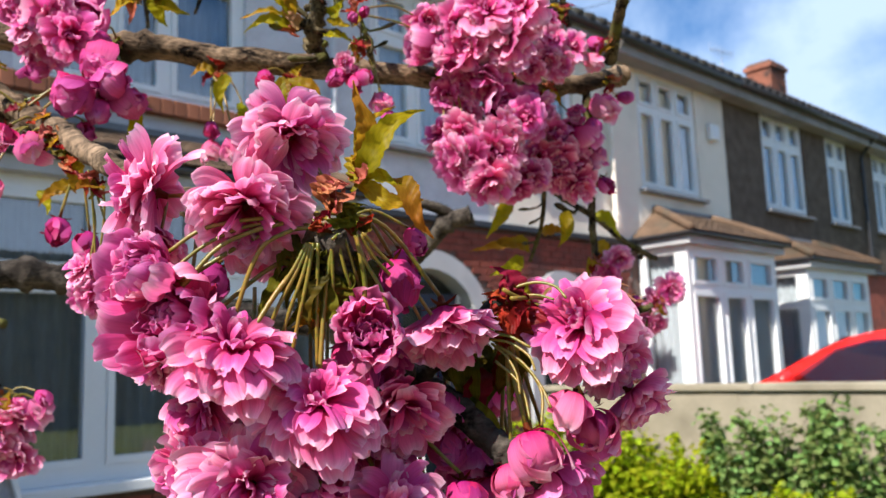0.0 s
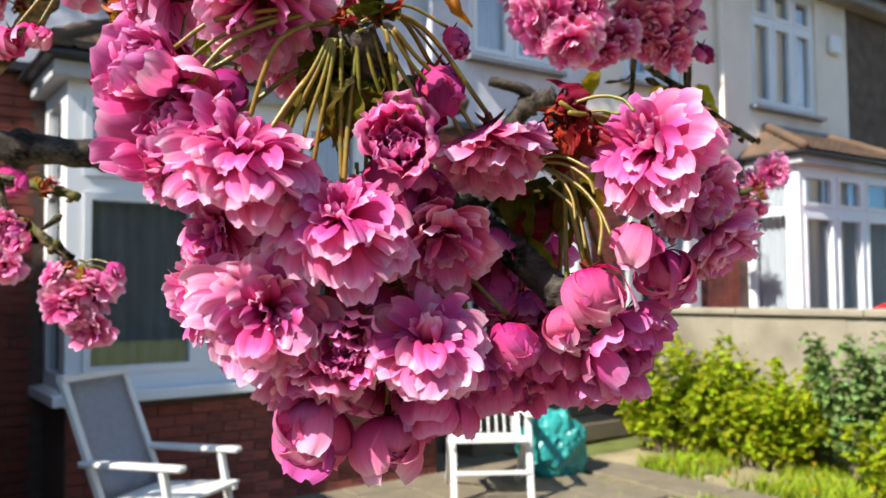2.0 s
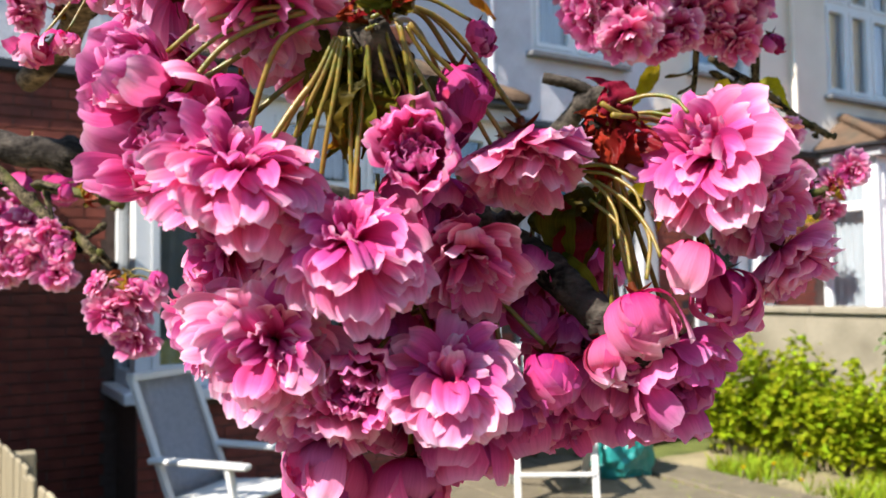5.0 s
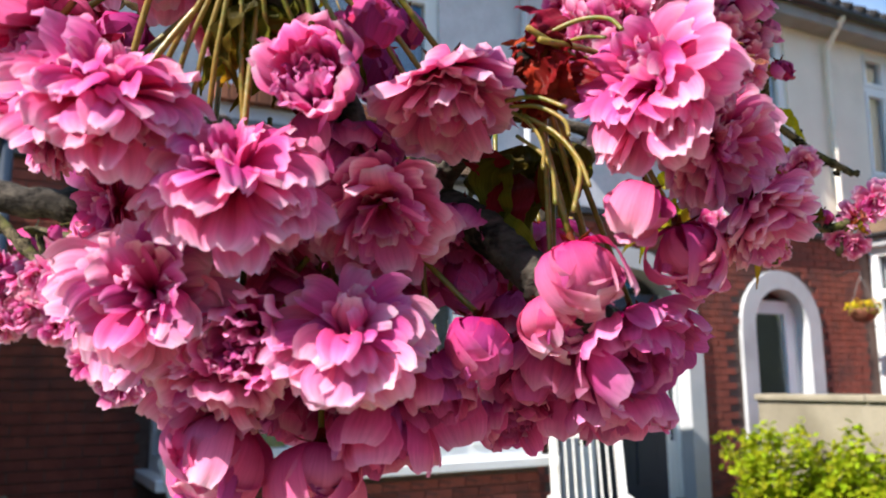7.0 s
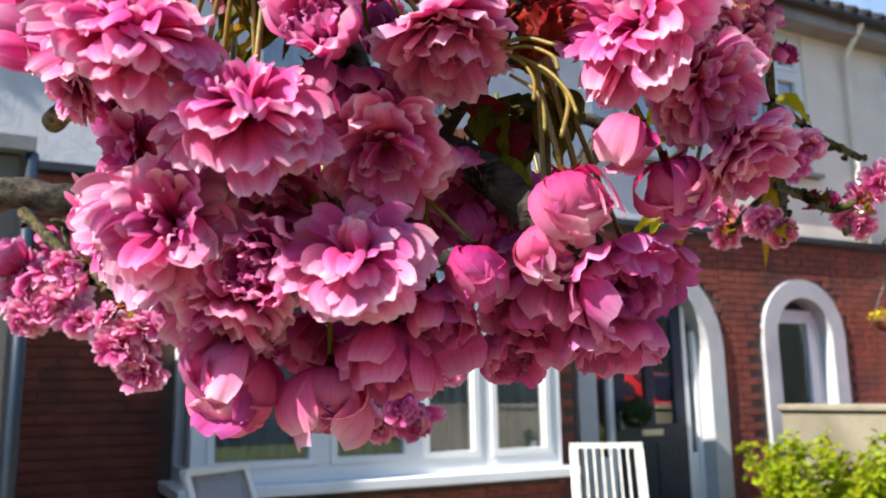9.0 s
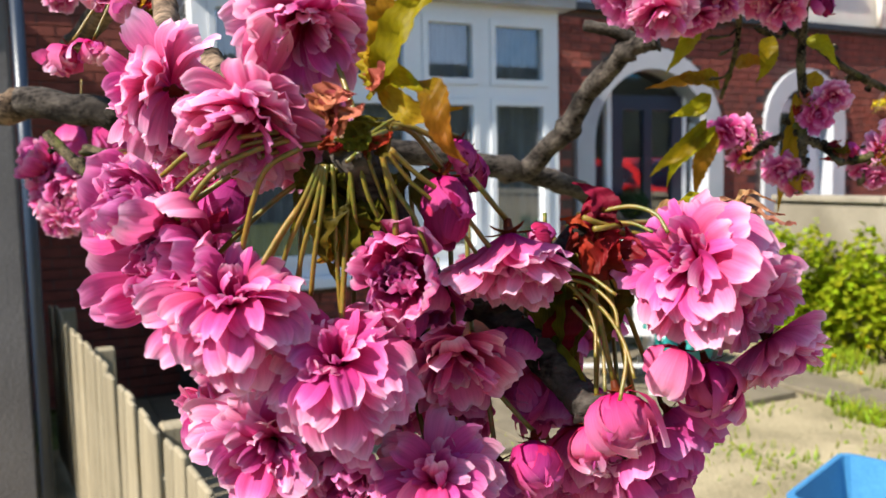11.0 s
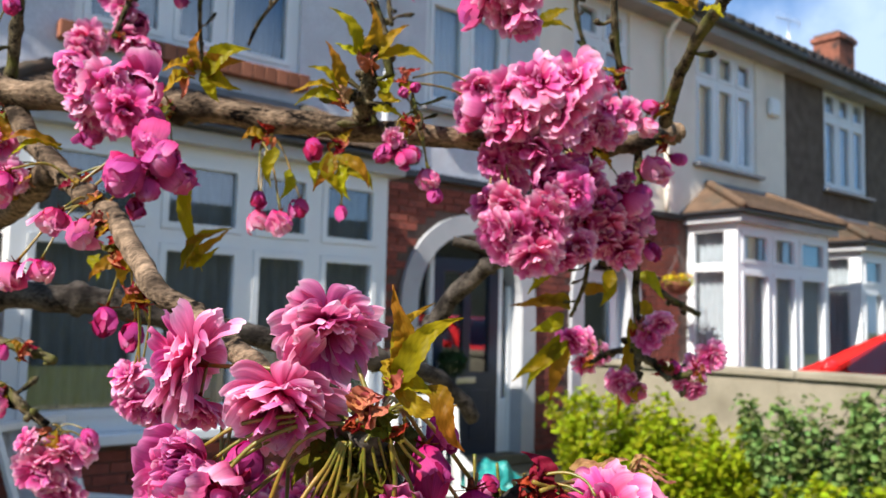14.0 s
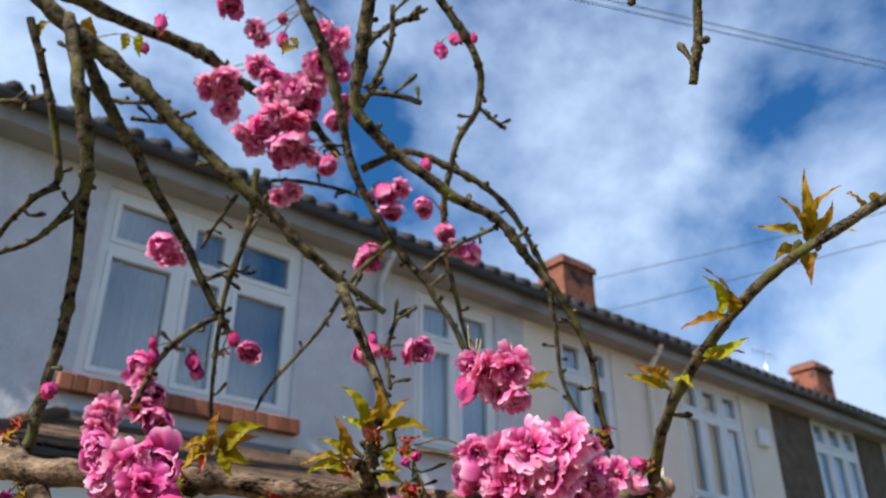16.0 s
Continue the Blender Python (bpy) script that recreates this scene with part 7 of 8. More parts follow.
blossom("rose", (-0.387, 0.499, 1.774), (0.611, -0.392, -0.687), 0.0125, hub=(-0.426, 0.452, 1.781))
blossom("rose", (-0.384, 0.524, 1.788), (0.694, 0.043, -0.719), 0.0165, hub=(-0.426, 0.452, 1.781))
blossom("bud", (-0.399, 0.493, 1.758), (0.581, -0.301, -0.757), 0.0101, hub=(-0.399, 0.461, 1.760))
blossom("ball", (-0.384, 0.419, 1.739), (0.245, -0.576, -0.780), 0.0147, hub=(-0.399, 0.461, 1.760))
blossom("ball", (-0.365, 0.443, 1.729), (0.490, -0.106, -0.866), 0.0139, hub=(-0.359, 0.456, 1.739))
blossom("ball", (-0.393, 0.414, 1.699), (0.540, -0.124, -0.832), 0.0139, hub=(-0.399, 0.461, 1.760))
blossom("ball", (-0.408, 0.396, 1.694), (0.253, -0.474, -0.843), 0.0147, hub=(-0.399, 0.461, 1.760))
blossom("ball", (-0.429, 0.391, 1.769), (0.253, -0.474, -0.843), 0.0159, hub=(-0.426, 0.452, 1.781))
blossom("bud", (-0.339, 0.454, 1.659), (0.581, -0.301, -0.757), 0.0122, hub=(-0.324, 0.459, 1.713))
blossom("bud", (-0.326, 0.471, 1.648), (0.581, -0.301, -0.757), 0.0114, hub=(-0.324, 0.459, 1.713))
blossom("puff", (-0.266, 0.451, 1.621), (0.252, -0.788, 0.562), 0.0139, hub=(-0.248, 0.450, 1.681))
blossom("puff", (-0.278, 0.455, 1.603), (0.226, -0.953, -0.201), 0.0141, hub=(-0.248, 0.450, 1.681))
blossom("puff", (-0.257, 0.473, 1.598), (0.938, -0.233, -0.257), 0.0146, hub=(-0.248, 0.450, 1.681))
blossom("puff", (-0.262, 0.457, 1.603), (0.844, -0.365, -0.392), 0.0144, hub=(-0.248, 0.450, 1.681))
blossom("puff", (-0.671, 0.519, 1.471), (0.642, -0.726, -0.246), 0.0274, hub=(-0.663, 0.502, 1.530))
blossom("puff", (-0.670, 0.494, 1.491), (0.773, -0.578, -0.260), 0.0270, hub=(-0.663, 0.502, 1.530))
blossom("puff", (-0.656, 0.515, 1.504), (0.434, -0.369, -0.822), 0.0271, hub=(-0.663, 0.502, 1.530))
blossom("puff", (-0.675, 0.500, 1.516), (-0.133, -0.989, 0.058), 0.0164, hub=(-0.663, 0.502, 1.530))
blossom("puff", (-0.673, 0.481, 1.524), (0.255, -0.870, 0.423), 0.0161, hub=(-0.663, 0.502, 1.530))
blossom("ball", (-0.653, 0.516, 1.518), (0.581, -0.301, -0.757), 0.0127, hub=(-0.663, 0.502, 1.530))
blossom("ball", (-0.639, 0.534, 1.512), (0.788, -0.037, -0.615), 0.0159, hub=(-0.663, 0.502, 1.530))
blossom("bud", (-0.635, 0.537, 1.528), (0.914, 0.036, -0.404), 0.0115, hub=(-0.663, 0.502, 1.530))
blossom("ball", (-0.396, 0.608, 1.758), (0.581, -0.301, -0.757), 0.0120, hub=(-0.420, 0.627, 1.847))
blossom("ball", (-0.373, 0.621, 1.755), (0.581, -0.301, -0.757), 0.0136, hub=(-0.420, 0.627, 1.847))
blossom("bud", (-0.394, 0.608, 1.778), (0.581, -0.301, -0.757), 0.0090, hub=(-0.420, 0.627, 1.847))
blossom("bud", (-0.388, 0.648, 1.774), (0.581, -0.301, -0.757), 0.0103, hub=(-0.420, 0.627, 1.847))
blossom("bud", (-0.361, 0.682, 1.770), (0.581, -0.301, -0.757), 0.0082, hub=(-0.391, 0.693, 1.848))
blossom("bud", (-0.375, 0.655, 1.832), (0.581, -0.301, -0.757), 0.0123, hub=(-0.391, 0.693, 1.848))
blossom("bud", (-0.307, 0.693, 1.824), (0.276, -0.752, -0.598), 0.0109, hub=(-0.296, 0.714, 1.858))
blossom("puff", (-0.306, 0.711, 1.830), (-0.076, 0.915, -0.396), 0.0103, hub=(-0.296, 0.714, 1.858))
blossom("puff", (-0.302, 0.699, 1.839), (0.897, -0.349, -0.270), 0.0101, hub=(-0.296, 0.714, 1.858))
blossom("bud", (-0.290, 0.713, 1.824), (0.859, -0.114, -0.498), 0.0099, hub=(-0.296, 0.714, 1.858))
blossom("bud", (-0.296, 0.707, 1.817), (0.581, -0.301, -0.757), 0.0089, hub=(-0.296, 0.714, 1.858))
blossom("ball", (-0.288, 0.734, 1.801), (0.581, -0.301, -0.757), 0.0120, hub=(-0.296, 0.714, 1.858))
blossom("bud", (-0.286, 0.739, 1.787), (0.581, -0.301, -0.757), 0.0090, hub=(-0.296, 0.714, 1.858))
blossom("bud", (-0.285, 0.711, 1.887), (0.873, -0.277, 0.402), 0.0059, hub=(-0.296, 0.714, 1.858))
blossom("bud", (-0.292, 0.703, 1.882), (0.431, -0.816, 0.385), 0.0059, hub=(-0.296, 0.714, 1.858))
blossom("half", (-0.315, 0.809, 1.885), (-0.340, -0.913, 0.227), 0.0206, hub=(-0.321, 0.728, 1.904))
blossom("puff", (-0.304, 0.807, 1.908), (0.809, -0.523, -0.269), 0.0204, hub=(-0.321, 0.728, 1.904))
blossom("puff", (-0.280, 0.833, 1.906), (0.843, -0.472, -0.258), 0.0255, hub=(-0.328, 0.850, 1.871))
blossom("puff", (-0.271, 0.837, 1.878), (0.277, -0.959, -0.065), 0.0252, hub=(-0.328, 0.850, 1.871))
blossom("half", (-0.293, 0.820, 1.884), (0.371, -0.928, -0.043), 0.0255, hub=(-0.328, 0.850, 1.871))
blossom("puff", (-0.250, 0.843, 1.911), (0.649, -0.683, 0.336), 0.0324)
blossom("puff", (-0.227, 0.870, 1.912), (0.324, -0.926, 0.192), 0.0324)
blossom("puff", (-0.242, 0.862, 1.881), (0.270, -0.962, 0.030), 0.0326)
blossom("puff", (-0.262, 0.860, 1.870), (0.321, -0.459, -0.828), 0.0255, hub=(-0.328, 0.850, 1.871))
blossom("puff", (-0.275, 0.865, 1.845), (0.111, -0.449, -0.887), 0.0257, hub=(-0.328, 0.850, 1.871))
blossom("puff", (-0.287, 0.847, 1.864), (0.436, -0.411, -0.801), 0.0257, hub=(-0.328, 0.850, 1.871))
blossom("puff", (-0.263, 0.927, 1.917), (0.885, 0.461, -0.061), 0.0179, hub=(-0.250, 0.967, 1.944))
blossom("puff", (-0.249, 0.941, 1.928), (0.855, 0.287, 0.431), 0.0178, hub=(-0.250, 0.967, 1.944))
blossom("puff", (-0.245, 0.941, 1.900), (0.877, -0.436, 0.201), 0.0200, hub=(-0.250, 0.967, 1.944))
blossom("puff", (-0.237, 0.964, 1.896), (0.901, -0.424, 0.093), 0.0202, hub=(-0.250, 0.967, 1.944))
blossom("puff", (-0.245, 0.949, 1.879), (0.857, -0.422, -0.296), 0.0201, hub=(-0.250, 0.967, 1.944))
blossom("puff", (-0.248, 0.933, 1.880), (0.644, -0.372, -0.669), 0.0159, hub=(-0.303, 0.931, 1.872))
blossom("puff", (-0.250, 0.910, 1.865), (0.646, -0.395, -0.653), 0.0157, hub=(-0.303, 0.931, 1.872))
blossom("bud", (-0.244, 1.019, 1.917), (0.865, -0.394, -0.310), 0.0120, hub=(-0.232, 1.032, 1.918))
blossom("ball", (-0.240, 1.008, 1.891), (0.745, -0.324, -0.582), 0.0136, hub=(-0.232, 1.032, 1.918))
blossom("ball", (-0.248, 0.987, 1.912), (0.773, -0.634, 0.025), 0.0119, hub=(-0.250, 0.967, 1.944))
blossom("ball", (-0.292, 0.816, 1.868), (0.296, -0.801, -0.520), 0.0129, hub=(-0.328, 0.850, 1.871))
blossom("puff", (-0.312, 0.840, 1.839), (0.599, -0.768, -0.227), 0.0209, hub=(-0.328, 0.850, 1.871))
blossom("puff", (-0.295, 0.854, 1.844), (0.297, -0.547, -0.783), 0.0208, hub=(-0.328, 0.850, 1.871))
blossom("puff", (-0.304, 0.854, 1.823), (0.248, -0.792, -0.558), 0.0210, hub=(-0.328, 0.850, 1.871))
blossom("puff", (-0.241, 0.887, 1.803), (0.729, -0.684, -0.015), 0.0232, hub=(-0.313, 0.894, 1.857))
blossom("puff", (-0.258, 0.873, 1.790), (0.239, -0.690, -0.684), 0.0233, hub=(-0.313, 0.894, 1.857))
blossom("half", (-0.265, 0.880, 1.818), (0.902, -0.432, 0.002), 0.0236, hub=(-0.313, 0.894, 1.857))
blossom("puff", (-0.308, 0.826, 1.789), (0.080, -0.828, 0.554), 0.0213, hub=(-0.328, 0.850, 1.871))
blossom("puff", (-0.280, 0.833, 1.786), (0.280, -0.826, -0.489), 0.0210, hub=(-0.328, 0.850, 1.871))
blossom("puff", (-0.288, 0.822, 1.766), (0.038, -0.890, -0.454), 0.0209, hub=(-0.328, 0.850, 1.871))
blossom("puff", (-0.283, 0.838, 1.755), (0.842, -0.391, -0.371), 0.0294)
blossom("puff", (-0.266, 0.864, 1.767), (0.677, -0.677, -0.290), 0.0296)
blossom("puff", (-0.267, 0.856, 1.734), (0.405, -0.479, -0.779), 0.0293)
blossom("half", (-0.259, 0.869, 1.773), (0.880, -0.437, -0.185), 0.0146, hub=(-0.313, 0.894, 1.857))
blossom("puff", (-0.273, 0.904, 1.735), (0.356, -0.184, -0.916), 0.0196, hub=(-0.304, 0.980, 1.760))
blossom("puff", (-0.273, 0.898, 1.756), (0.480, 0.479, -0.735), 0.0195, hub=(-0.304, 0.980, 1.760))
blossom("puff", (-0.267, 0.922, 1.750), (0.384, -0.692, -0.612), 0.0198, hub=(-0.304, 0.980, 1.760))
blossom("puff", (-0.280, 0.936, 1.813), (0.320, -0.278, -0.906), 0.0203, hub=(-0.303, 0.931, 1.872))
blossom("puff", (-0.268, 0.942, 1.831), (0.599, 0.401, -0.693), 0.0203, hub=(-0.303, 0.931, 1.872))
blossom("puff", (-0.268, 0.957, 1.813), (0.923, 0.150, -0.356), 0.0204, hub=(-0.303, 0.931, 1.872))
blossom("puff", (-0.282, 0.952, 1.780), (0.743, -0.620, -0.252), 0.0228, hub=(-0.304, 0.980, 1.760))
blossom("puff", (-0.272, 0.962, 1.801), (0.416, -0.292, -0.861), 0.0229, hub=(-0.304, 0.980, 1.760))
blossom("puff", (-0.268, 0.973, 1.778), (0.582, -0.267, -0.768), 0.0229, hub=(-0.304, 0.980, 1.760))
blossom("half", (-0.257, 1.004, 1.800), (0.231, 0.652, -0.722), 0.0194, hub=(-0.282, 1.041, 1.810))
blossom("half", (-0.273, 0.985, 1.803), (0.878, 0.078, -0.473), 0.0195, hub=(-0.282, 1.041, 1.810))
blossom("puff", (-0.267, 1.004, 1.749), (0.704, -0.121, -0.700), 0.0233, hub=(-0.304, 0.980, 1.760))
blossom("puff", (-0.279, 0.981, 1.756), (0.252, -0.246, -0.936), 0.0231, hub=(-0.304, 0.980, 1.760))
blossom("puff", (-0.271, 1.000, 1.775), (0.395, -0.231, -0.889), 0.0233, hub=(-0.304, 0.980, 1.760))
blossom("half", (-0.253, 0.985, 1.827), (0.772, -0.630, -0.085), 0.0105, hub=(-0.291, 0.987, 1.869))
blossom("bud", (-0.250, 1.015, 1.817), (0.581, -0.301, -0.757), 0.0107, hub=(-0.282, 1.041, 1.810))
blossom("ball", (-0.252, 1.021, 1.782), (0.581, -0.301, -0.757), 0.0132, hub=(-0.282, 1.041, 1.810))
blossom("bud", (-0.258, 1.044, 1.753), (0.581, -0.301, -0.757), 0.0121, hub=(-0.284, 1.054, 1.758))
blossom("ball", (-0.258, 1.054, 1.851), (0.581, -0.301, -0.757), 0.0192, hub=(-0.279, 1.051, 1.852))
blossom("bud", (-0.253, 1.086, 1.867), (0.914, 0.036, -0.404), 0.0100, hub=(-0.274, 1.083, 1.892))
blossom("ball", (-0.278, 0.932, 1.843), (0.581, -0.301, -0.757), 0.0159, hub=(-0.303, 0.931, 1.872))
blossom("half", (-0.297, 0.902, 1.767), (0.258, -0.440, -0.860), 0.0178, hub=(-0.313, 0.894, 1.857))
blossom("puff", (-0.309, 0.893, 1.785), (0.655, -0.678, -0.333), 0.0179, hub=(-0.313, 0.894, 1.857))
blossom("puff", (-0.441, 1.103, 1.642), (0.286, -0.743, -0.605), 0.0201, hub=(-0.416, 1.115, 1.621))
blossom("puff", (-0.425, 1.123, 1.642), (-0.241, -0.927, -0.289), 0.0201, hub=(-0.416, 1.115, 1.621))
blossom("puff", (-0.435, 1.129, 1.610), (0.489, -0.263, -0.832), 0.0191, hub=(-0.416, 1.115, 1.621))
blossom("puff", (-0.417, 1.134, 1.628), (0.404, -0.713, -0.573), 0.0190, hub=(-0.416, 1.115, 1.621))
blossom("puff", (-0.272, 1.079, 1.669), (0.627, -0.570, -0.532), 0.0166, hub=(-0.293, 1.065, 1.663))
blossom("puff", (-0.284, 1.071, 1.653), (0.835, -0.545, -0.080), 0.0166, hub=(-0.293, 1.065, 1.663))
blossom("puff", (-0.300, 1.065, 1.586), (0.847, -0.183, -0.500), 0.0166, hub=(-0.300, 1.065, 1.593))
blossom("puff", (-0.310, 1.051, 1.599), (0.626, -0.660, -0.416), 0.0166, hub=(-0.300, 1.065, 1.593))
blossom("puff", (-0.257, 1.129, 1.617), (0.875, 0.010, 0.483), 0.0188, hub=(-0.253, 1.120, 1.614))
blossom("puff", (-0.244, 1.140, 1.633), (0.562, -0.736, -0.379), 0.0187, hub=(-0.253, 1.120, 1.614))
blossom("puff", (-0.258, 1.128, 1.589), (0.640, -0.522, -0.565), 0.0129, hub=(-0.253, 1.120, 1.614))
blossom("puff", (-0.265, 1.115, 1.598), (0.572, -0.550, -0.609), 0.0128, hub=(-0.253, 1.120, 1.614))
blossom("bud", (-0.268, 1.102, 1.618), (0.581, -0.301, -0.757), 0.0075, hub=(-0.277, 1.091, 1.616))

# young leaves along the bough
bronze_leaf((-0.3777, 0.5357, 1.8883), (-0.3585, 0.5269, 1.9159), 0.0172)
green_leaf((-0.3781, 0.5360, 1.8866), (-0.3440, 0.5670, 1.9070), 0.0196)
bronze_leaf((-0.3791, 0.5374, 1.8814), (-0.3485, 0.5633, 1.8990), 0.0172)
green_leaf((-0.3790, 0.5365, 1.8831), (-0.3648, 0.5527, 1.8620), 0.0180)
green_leaf((-0.3787, 0.5384, 1.8816), (-0.3554, 0.5663, 1.8729), 0.0157)
bronze_leaf((-0.3800, 0.5330, 1.8845), (-0.3788, 0.5021, 1.8832), 0.0157)
bronze_leaf((-0.3812, 0.5338, 1.8793), (-0.3832, 0.5036, 1.8661), 0.0172)
bud_bract((-0.3811, 0.5329, 1.8809), (-0.3794, 0.5190, 1.8592), 0.0133)
bud_bract((-0.3793, 0.5346, 1.8847), (-0.3692, 0.5214, 1.8907), 0.0110)
green_leaf((-0.3787, 0.5339, 1.8874), (-0.3688, 0.5172, 1.8971), 0.0118)
green_leaf((-0.3137, 0.6729, 1.9153), (-0.3101, 0.6308, 1.9519), 0.0160)
bronze_leaf((-0.3126, 0.6745, 1.9154), (-0.2871, 0.6633, 1.9570), 0.0136)
bronze_leaf((-0.3099, 0.6773, 1.9174), (-0.2741, 0.6932, 1.9394), 0.0144)
green_leaf((-0.3104, 0.6777, 1.9156), (-0.2682, 0.7171, 1.9106), 0.0176)
green_leaf((-0.3152, 0.6717, 1.9134), (-0.3156, 0.6420, 1.9224), 0.0136)
bronze_leaf((-0.3307, 0.6621, 1.8870), (-0.3216, 0.6325, 1.9217), 0.0152)
green_leaf((-0.3311, 0.6624, 1.8852), (-0.3343, 0.6245, 1.8996), 0.0120)
green_leaf((-0.3327, 0.6637, 1.8778), (-0.3482, 0.6178, 1.8681), 0.0136)
bronze_leaf((-0.3333, 0.6618, 1.8795), (-0.3465, 0.6132, 1.8817), 0.0096)
bud_bract((-0.3160, 0.6774, 1.9010), (-0.3045, 0.6620, 1.9185), 0.0160)
bud_bract((-0.3145, 0.6796, 1.9011), (-0.2952, 0.6764, 1.9176), 0.0144)
bract((-0.3313, 0.6676, 1.8743), (-0.3271, 0.6454, 1.8849), 0.0184)
bud_bract((-0.3343, 0.6651, 1.8696), (-0.3323, 0.6467, 1.8658), 0.0120)
green_leaf((-0.3160, 0.6876, 1.8811), (-0.2937, 0.7005, 1.8752), 0.0160)
green_leaf((-0.3133, 0.6878, 1.8886), (-0.2918, 0.6936, 1.8951), 0.0120)
green_leaf((-0.3194, 0.6879, 1.8698), (-0.2969, 0.7034, 1.8586), 0.0120)
green_leaf((-0.4089, 0.5388, 1.7088), (-0.3789, 0.5707, 1.7489), 0.0172)
bronze_leaf((-0.4069, 0.5436, 1.7109), (-0.3827, 0.5627, 1.7466), 0.0133)
bronze_leaf((-0.4250, 0.4919, 1.7212), (-0.4218, 0.4662, 1.6943), 0.0157)
bronze_leaf((-0.4099, 0.4311, 1.8096), (-0.4087, 0.3846, 1.8038), 0.0099)
green_leaf((-0.4105, 0.4315, 1.8062), (-0.4089, 0.3912, 1.7958), 0.0076)
green_leaf((-0.3746, 0.6690, 1.8209), (-0.3753, 0.6530, 1.7936), 0.0123)
green_leaf((-0.3612, 0.6889, 1.8260), (-0.3437, 0.7037, 1.7930), 0.0148)
green_leaf((-0.3918, 0.6425, 1.8112), (-0.3900, 0.6303, 1.7804), 0.0115)
green_leaf((-0.3683, 0.6792, 1.8214), (-0.3574, 0.6831, 1.7920), 0.0115)
twig([(-0.347, 0.693, 1.867), (-0.333, 0.685, 1.878), (-0.322, 0.681, 1.892), (-0.320, 0.680, 1.905)], 0.0085, 0.0065)
twig([(-0.332, 0.686, 1.879), (-0.329, 0.674, 1.879), (-0.333, 0.668, 1.881)], 0.0050, 0.0040)
leaf((-0.417, 0.558, 1.707), (-0.388, 0.572, 1.749), 0.013)
leaf((-0.422, 0.551, 1.712), (-0.393, 0.568, 1.728), 0.013)
leaf((-0.415, 0.546, 1.802), (-0.407, 0.554, 1.707), 0.013)
leaf((-0.472, 0.489, 1.721), (-0.468, 0.481, 1.697), 0.013)
leaf((-0.325, 0.654, 1.822), (-0.300, 0.673, 1.789), 0.013)
leaf((-0.329, 0.650, 1.822), (-0.332, 0.635, 1.783), 0.013)
leaf((-0.326, 0.655, 1.816), (-0.312, 0.660, 1.778), 0.013)
leaf((-0.366, 0.604, 1.826), (-0.359, 0.602, 1.787), 0.013)
leaf((-0.334, 0.644, 1.821), (-0.319, 0.652, 1.778), 0.013)
leaf((-0.365, 1.022, 1.683), (-0.383, 0.981, 1.702), 0.020)
leaf((-0.367, 1.019, 1.686), (-0.403, 0.957, 1.691), 0.020)
leaf((-0.369, 1.017, 1.676), (-0.390, 0.979, 1.654), 0.020)
leaf((-0.375, 1.013, 1.654), (-0.405, 0.968, 1.591), 0.020)
leaf((-0.371, 1.019, 1.648), (-0.398, 0.979, 1.584), 0.020)
leaf((-0.371, 1.020, 1.641), (-0.381, 1.001, 1.571), 0.020)
leaf((-0.354, 1.031, 1.711), (-0.328, 1.048, 1.704), 0.020)
leaf((-0.326, 1.062, 1.733), (-0.335, 1.041, 1.690), 0.020)
leaf((-0.370, 1.006, 1.752), (-0.390, 0.973, 1.702), 0.020)
leaf((-0.313, 1.079, 1.727), (-0.282, 1.105, 1.703), 0.020)
leaf((-0.320, 1.077, 1.677), (-0.325, 1.072, 1.553), 0.020)
leaf((-0.313, 1.084, 1.692), (-0.288, 1.101, 1.671), 0.020)
bronze_leaf((0.050, 0.946, 2.078), (0.085, 0.909, 2.130), 0.014)
bronze_leaf((0.050, 0.946, 2.078), (0.098, 0.936, 2.118), 0.014)
bronze_leaf((0.049, 0.943, 2.081), (0.033, 0.887, 2.082), 0.014)
leaf((0.050, 0.946, 2.078), (0.059, 0.898, 2.106), 0.014)
bronze_leaf((0.051, 0.949, 2.076), (0.088, 0.936, 2.103), 0.014)
bronze_leaf((0.039, 0.940, 2.071), (0.032, 0.911, 2.052), 0.014)
bronze_leaf((0.051, 0.956, 2.068), (0.044, 0.942, 2.032), 0.014)
leaf((0.061, 0.959, 2.078), (0.093, 0.962, 2.078), 0.014)
bronze_leaf((-0.027, 0.909, 2.010), (-0.012, 0.862, 2.047), 0.014)
bronze_leaf((-0.028, 0.908, 2.010), (-0.050, 0.861, 1.993), 0.014)
bronze_leaf((-0.026, 0.908, 2.013), (-0.005, 0.889, 2.024), 0.014)
leaf((-0.027, 0.905, 2.015), (-0.019, 0.863, 2.037), 0.014)
leaf((-0.059, 0.902, 1.972), (-0.013, 0.914, 1.982), 0.014)
leaf((-0.060, 0.903, 1.970), (-0.021, 0.913, 1.972), 0.014)
leaf((-0.091, 0.883, 1.950), (-0.093, 0.835, 1.963), 0.014)
leaf((-0.093, 0.882, 1.947), (-0.103, 0.832, 1.951), 0.014)
leaf((-0.088, 0.885, 1.952), (-0.063, 0.886, 1.943), 0.014)
bronze_leaf((0.095, 0.979, 2.103), (0.103, 0.948, 2.111), 0.014)
bronze_leaf((0.103, 0.987, 2.106), (0.125, 0.976, 2.108), 0.014)
leaf((-0.594, 0.370, 2.502), (-0.602, 0.382, 2.478), 0.017)
leaf((-0.632, 0.331, 2.495), (-0.657, 0.321, 2.471), 0.017)
leaf((-0.568, 0.420, 2.481), (-0.584, 0.418, 2.460), 0.017)
leaf((-0.560, 0.429, 2.481), (-0.569, 0.441, 2.453), 0.017)
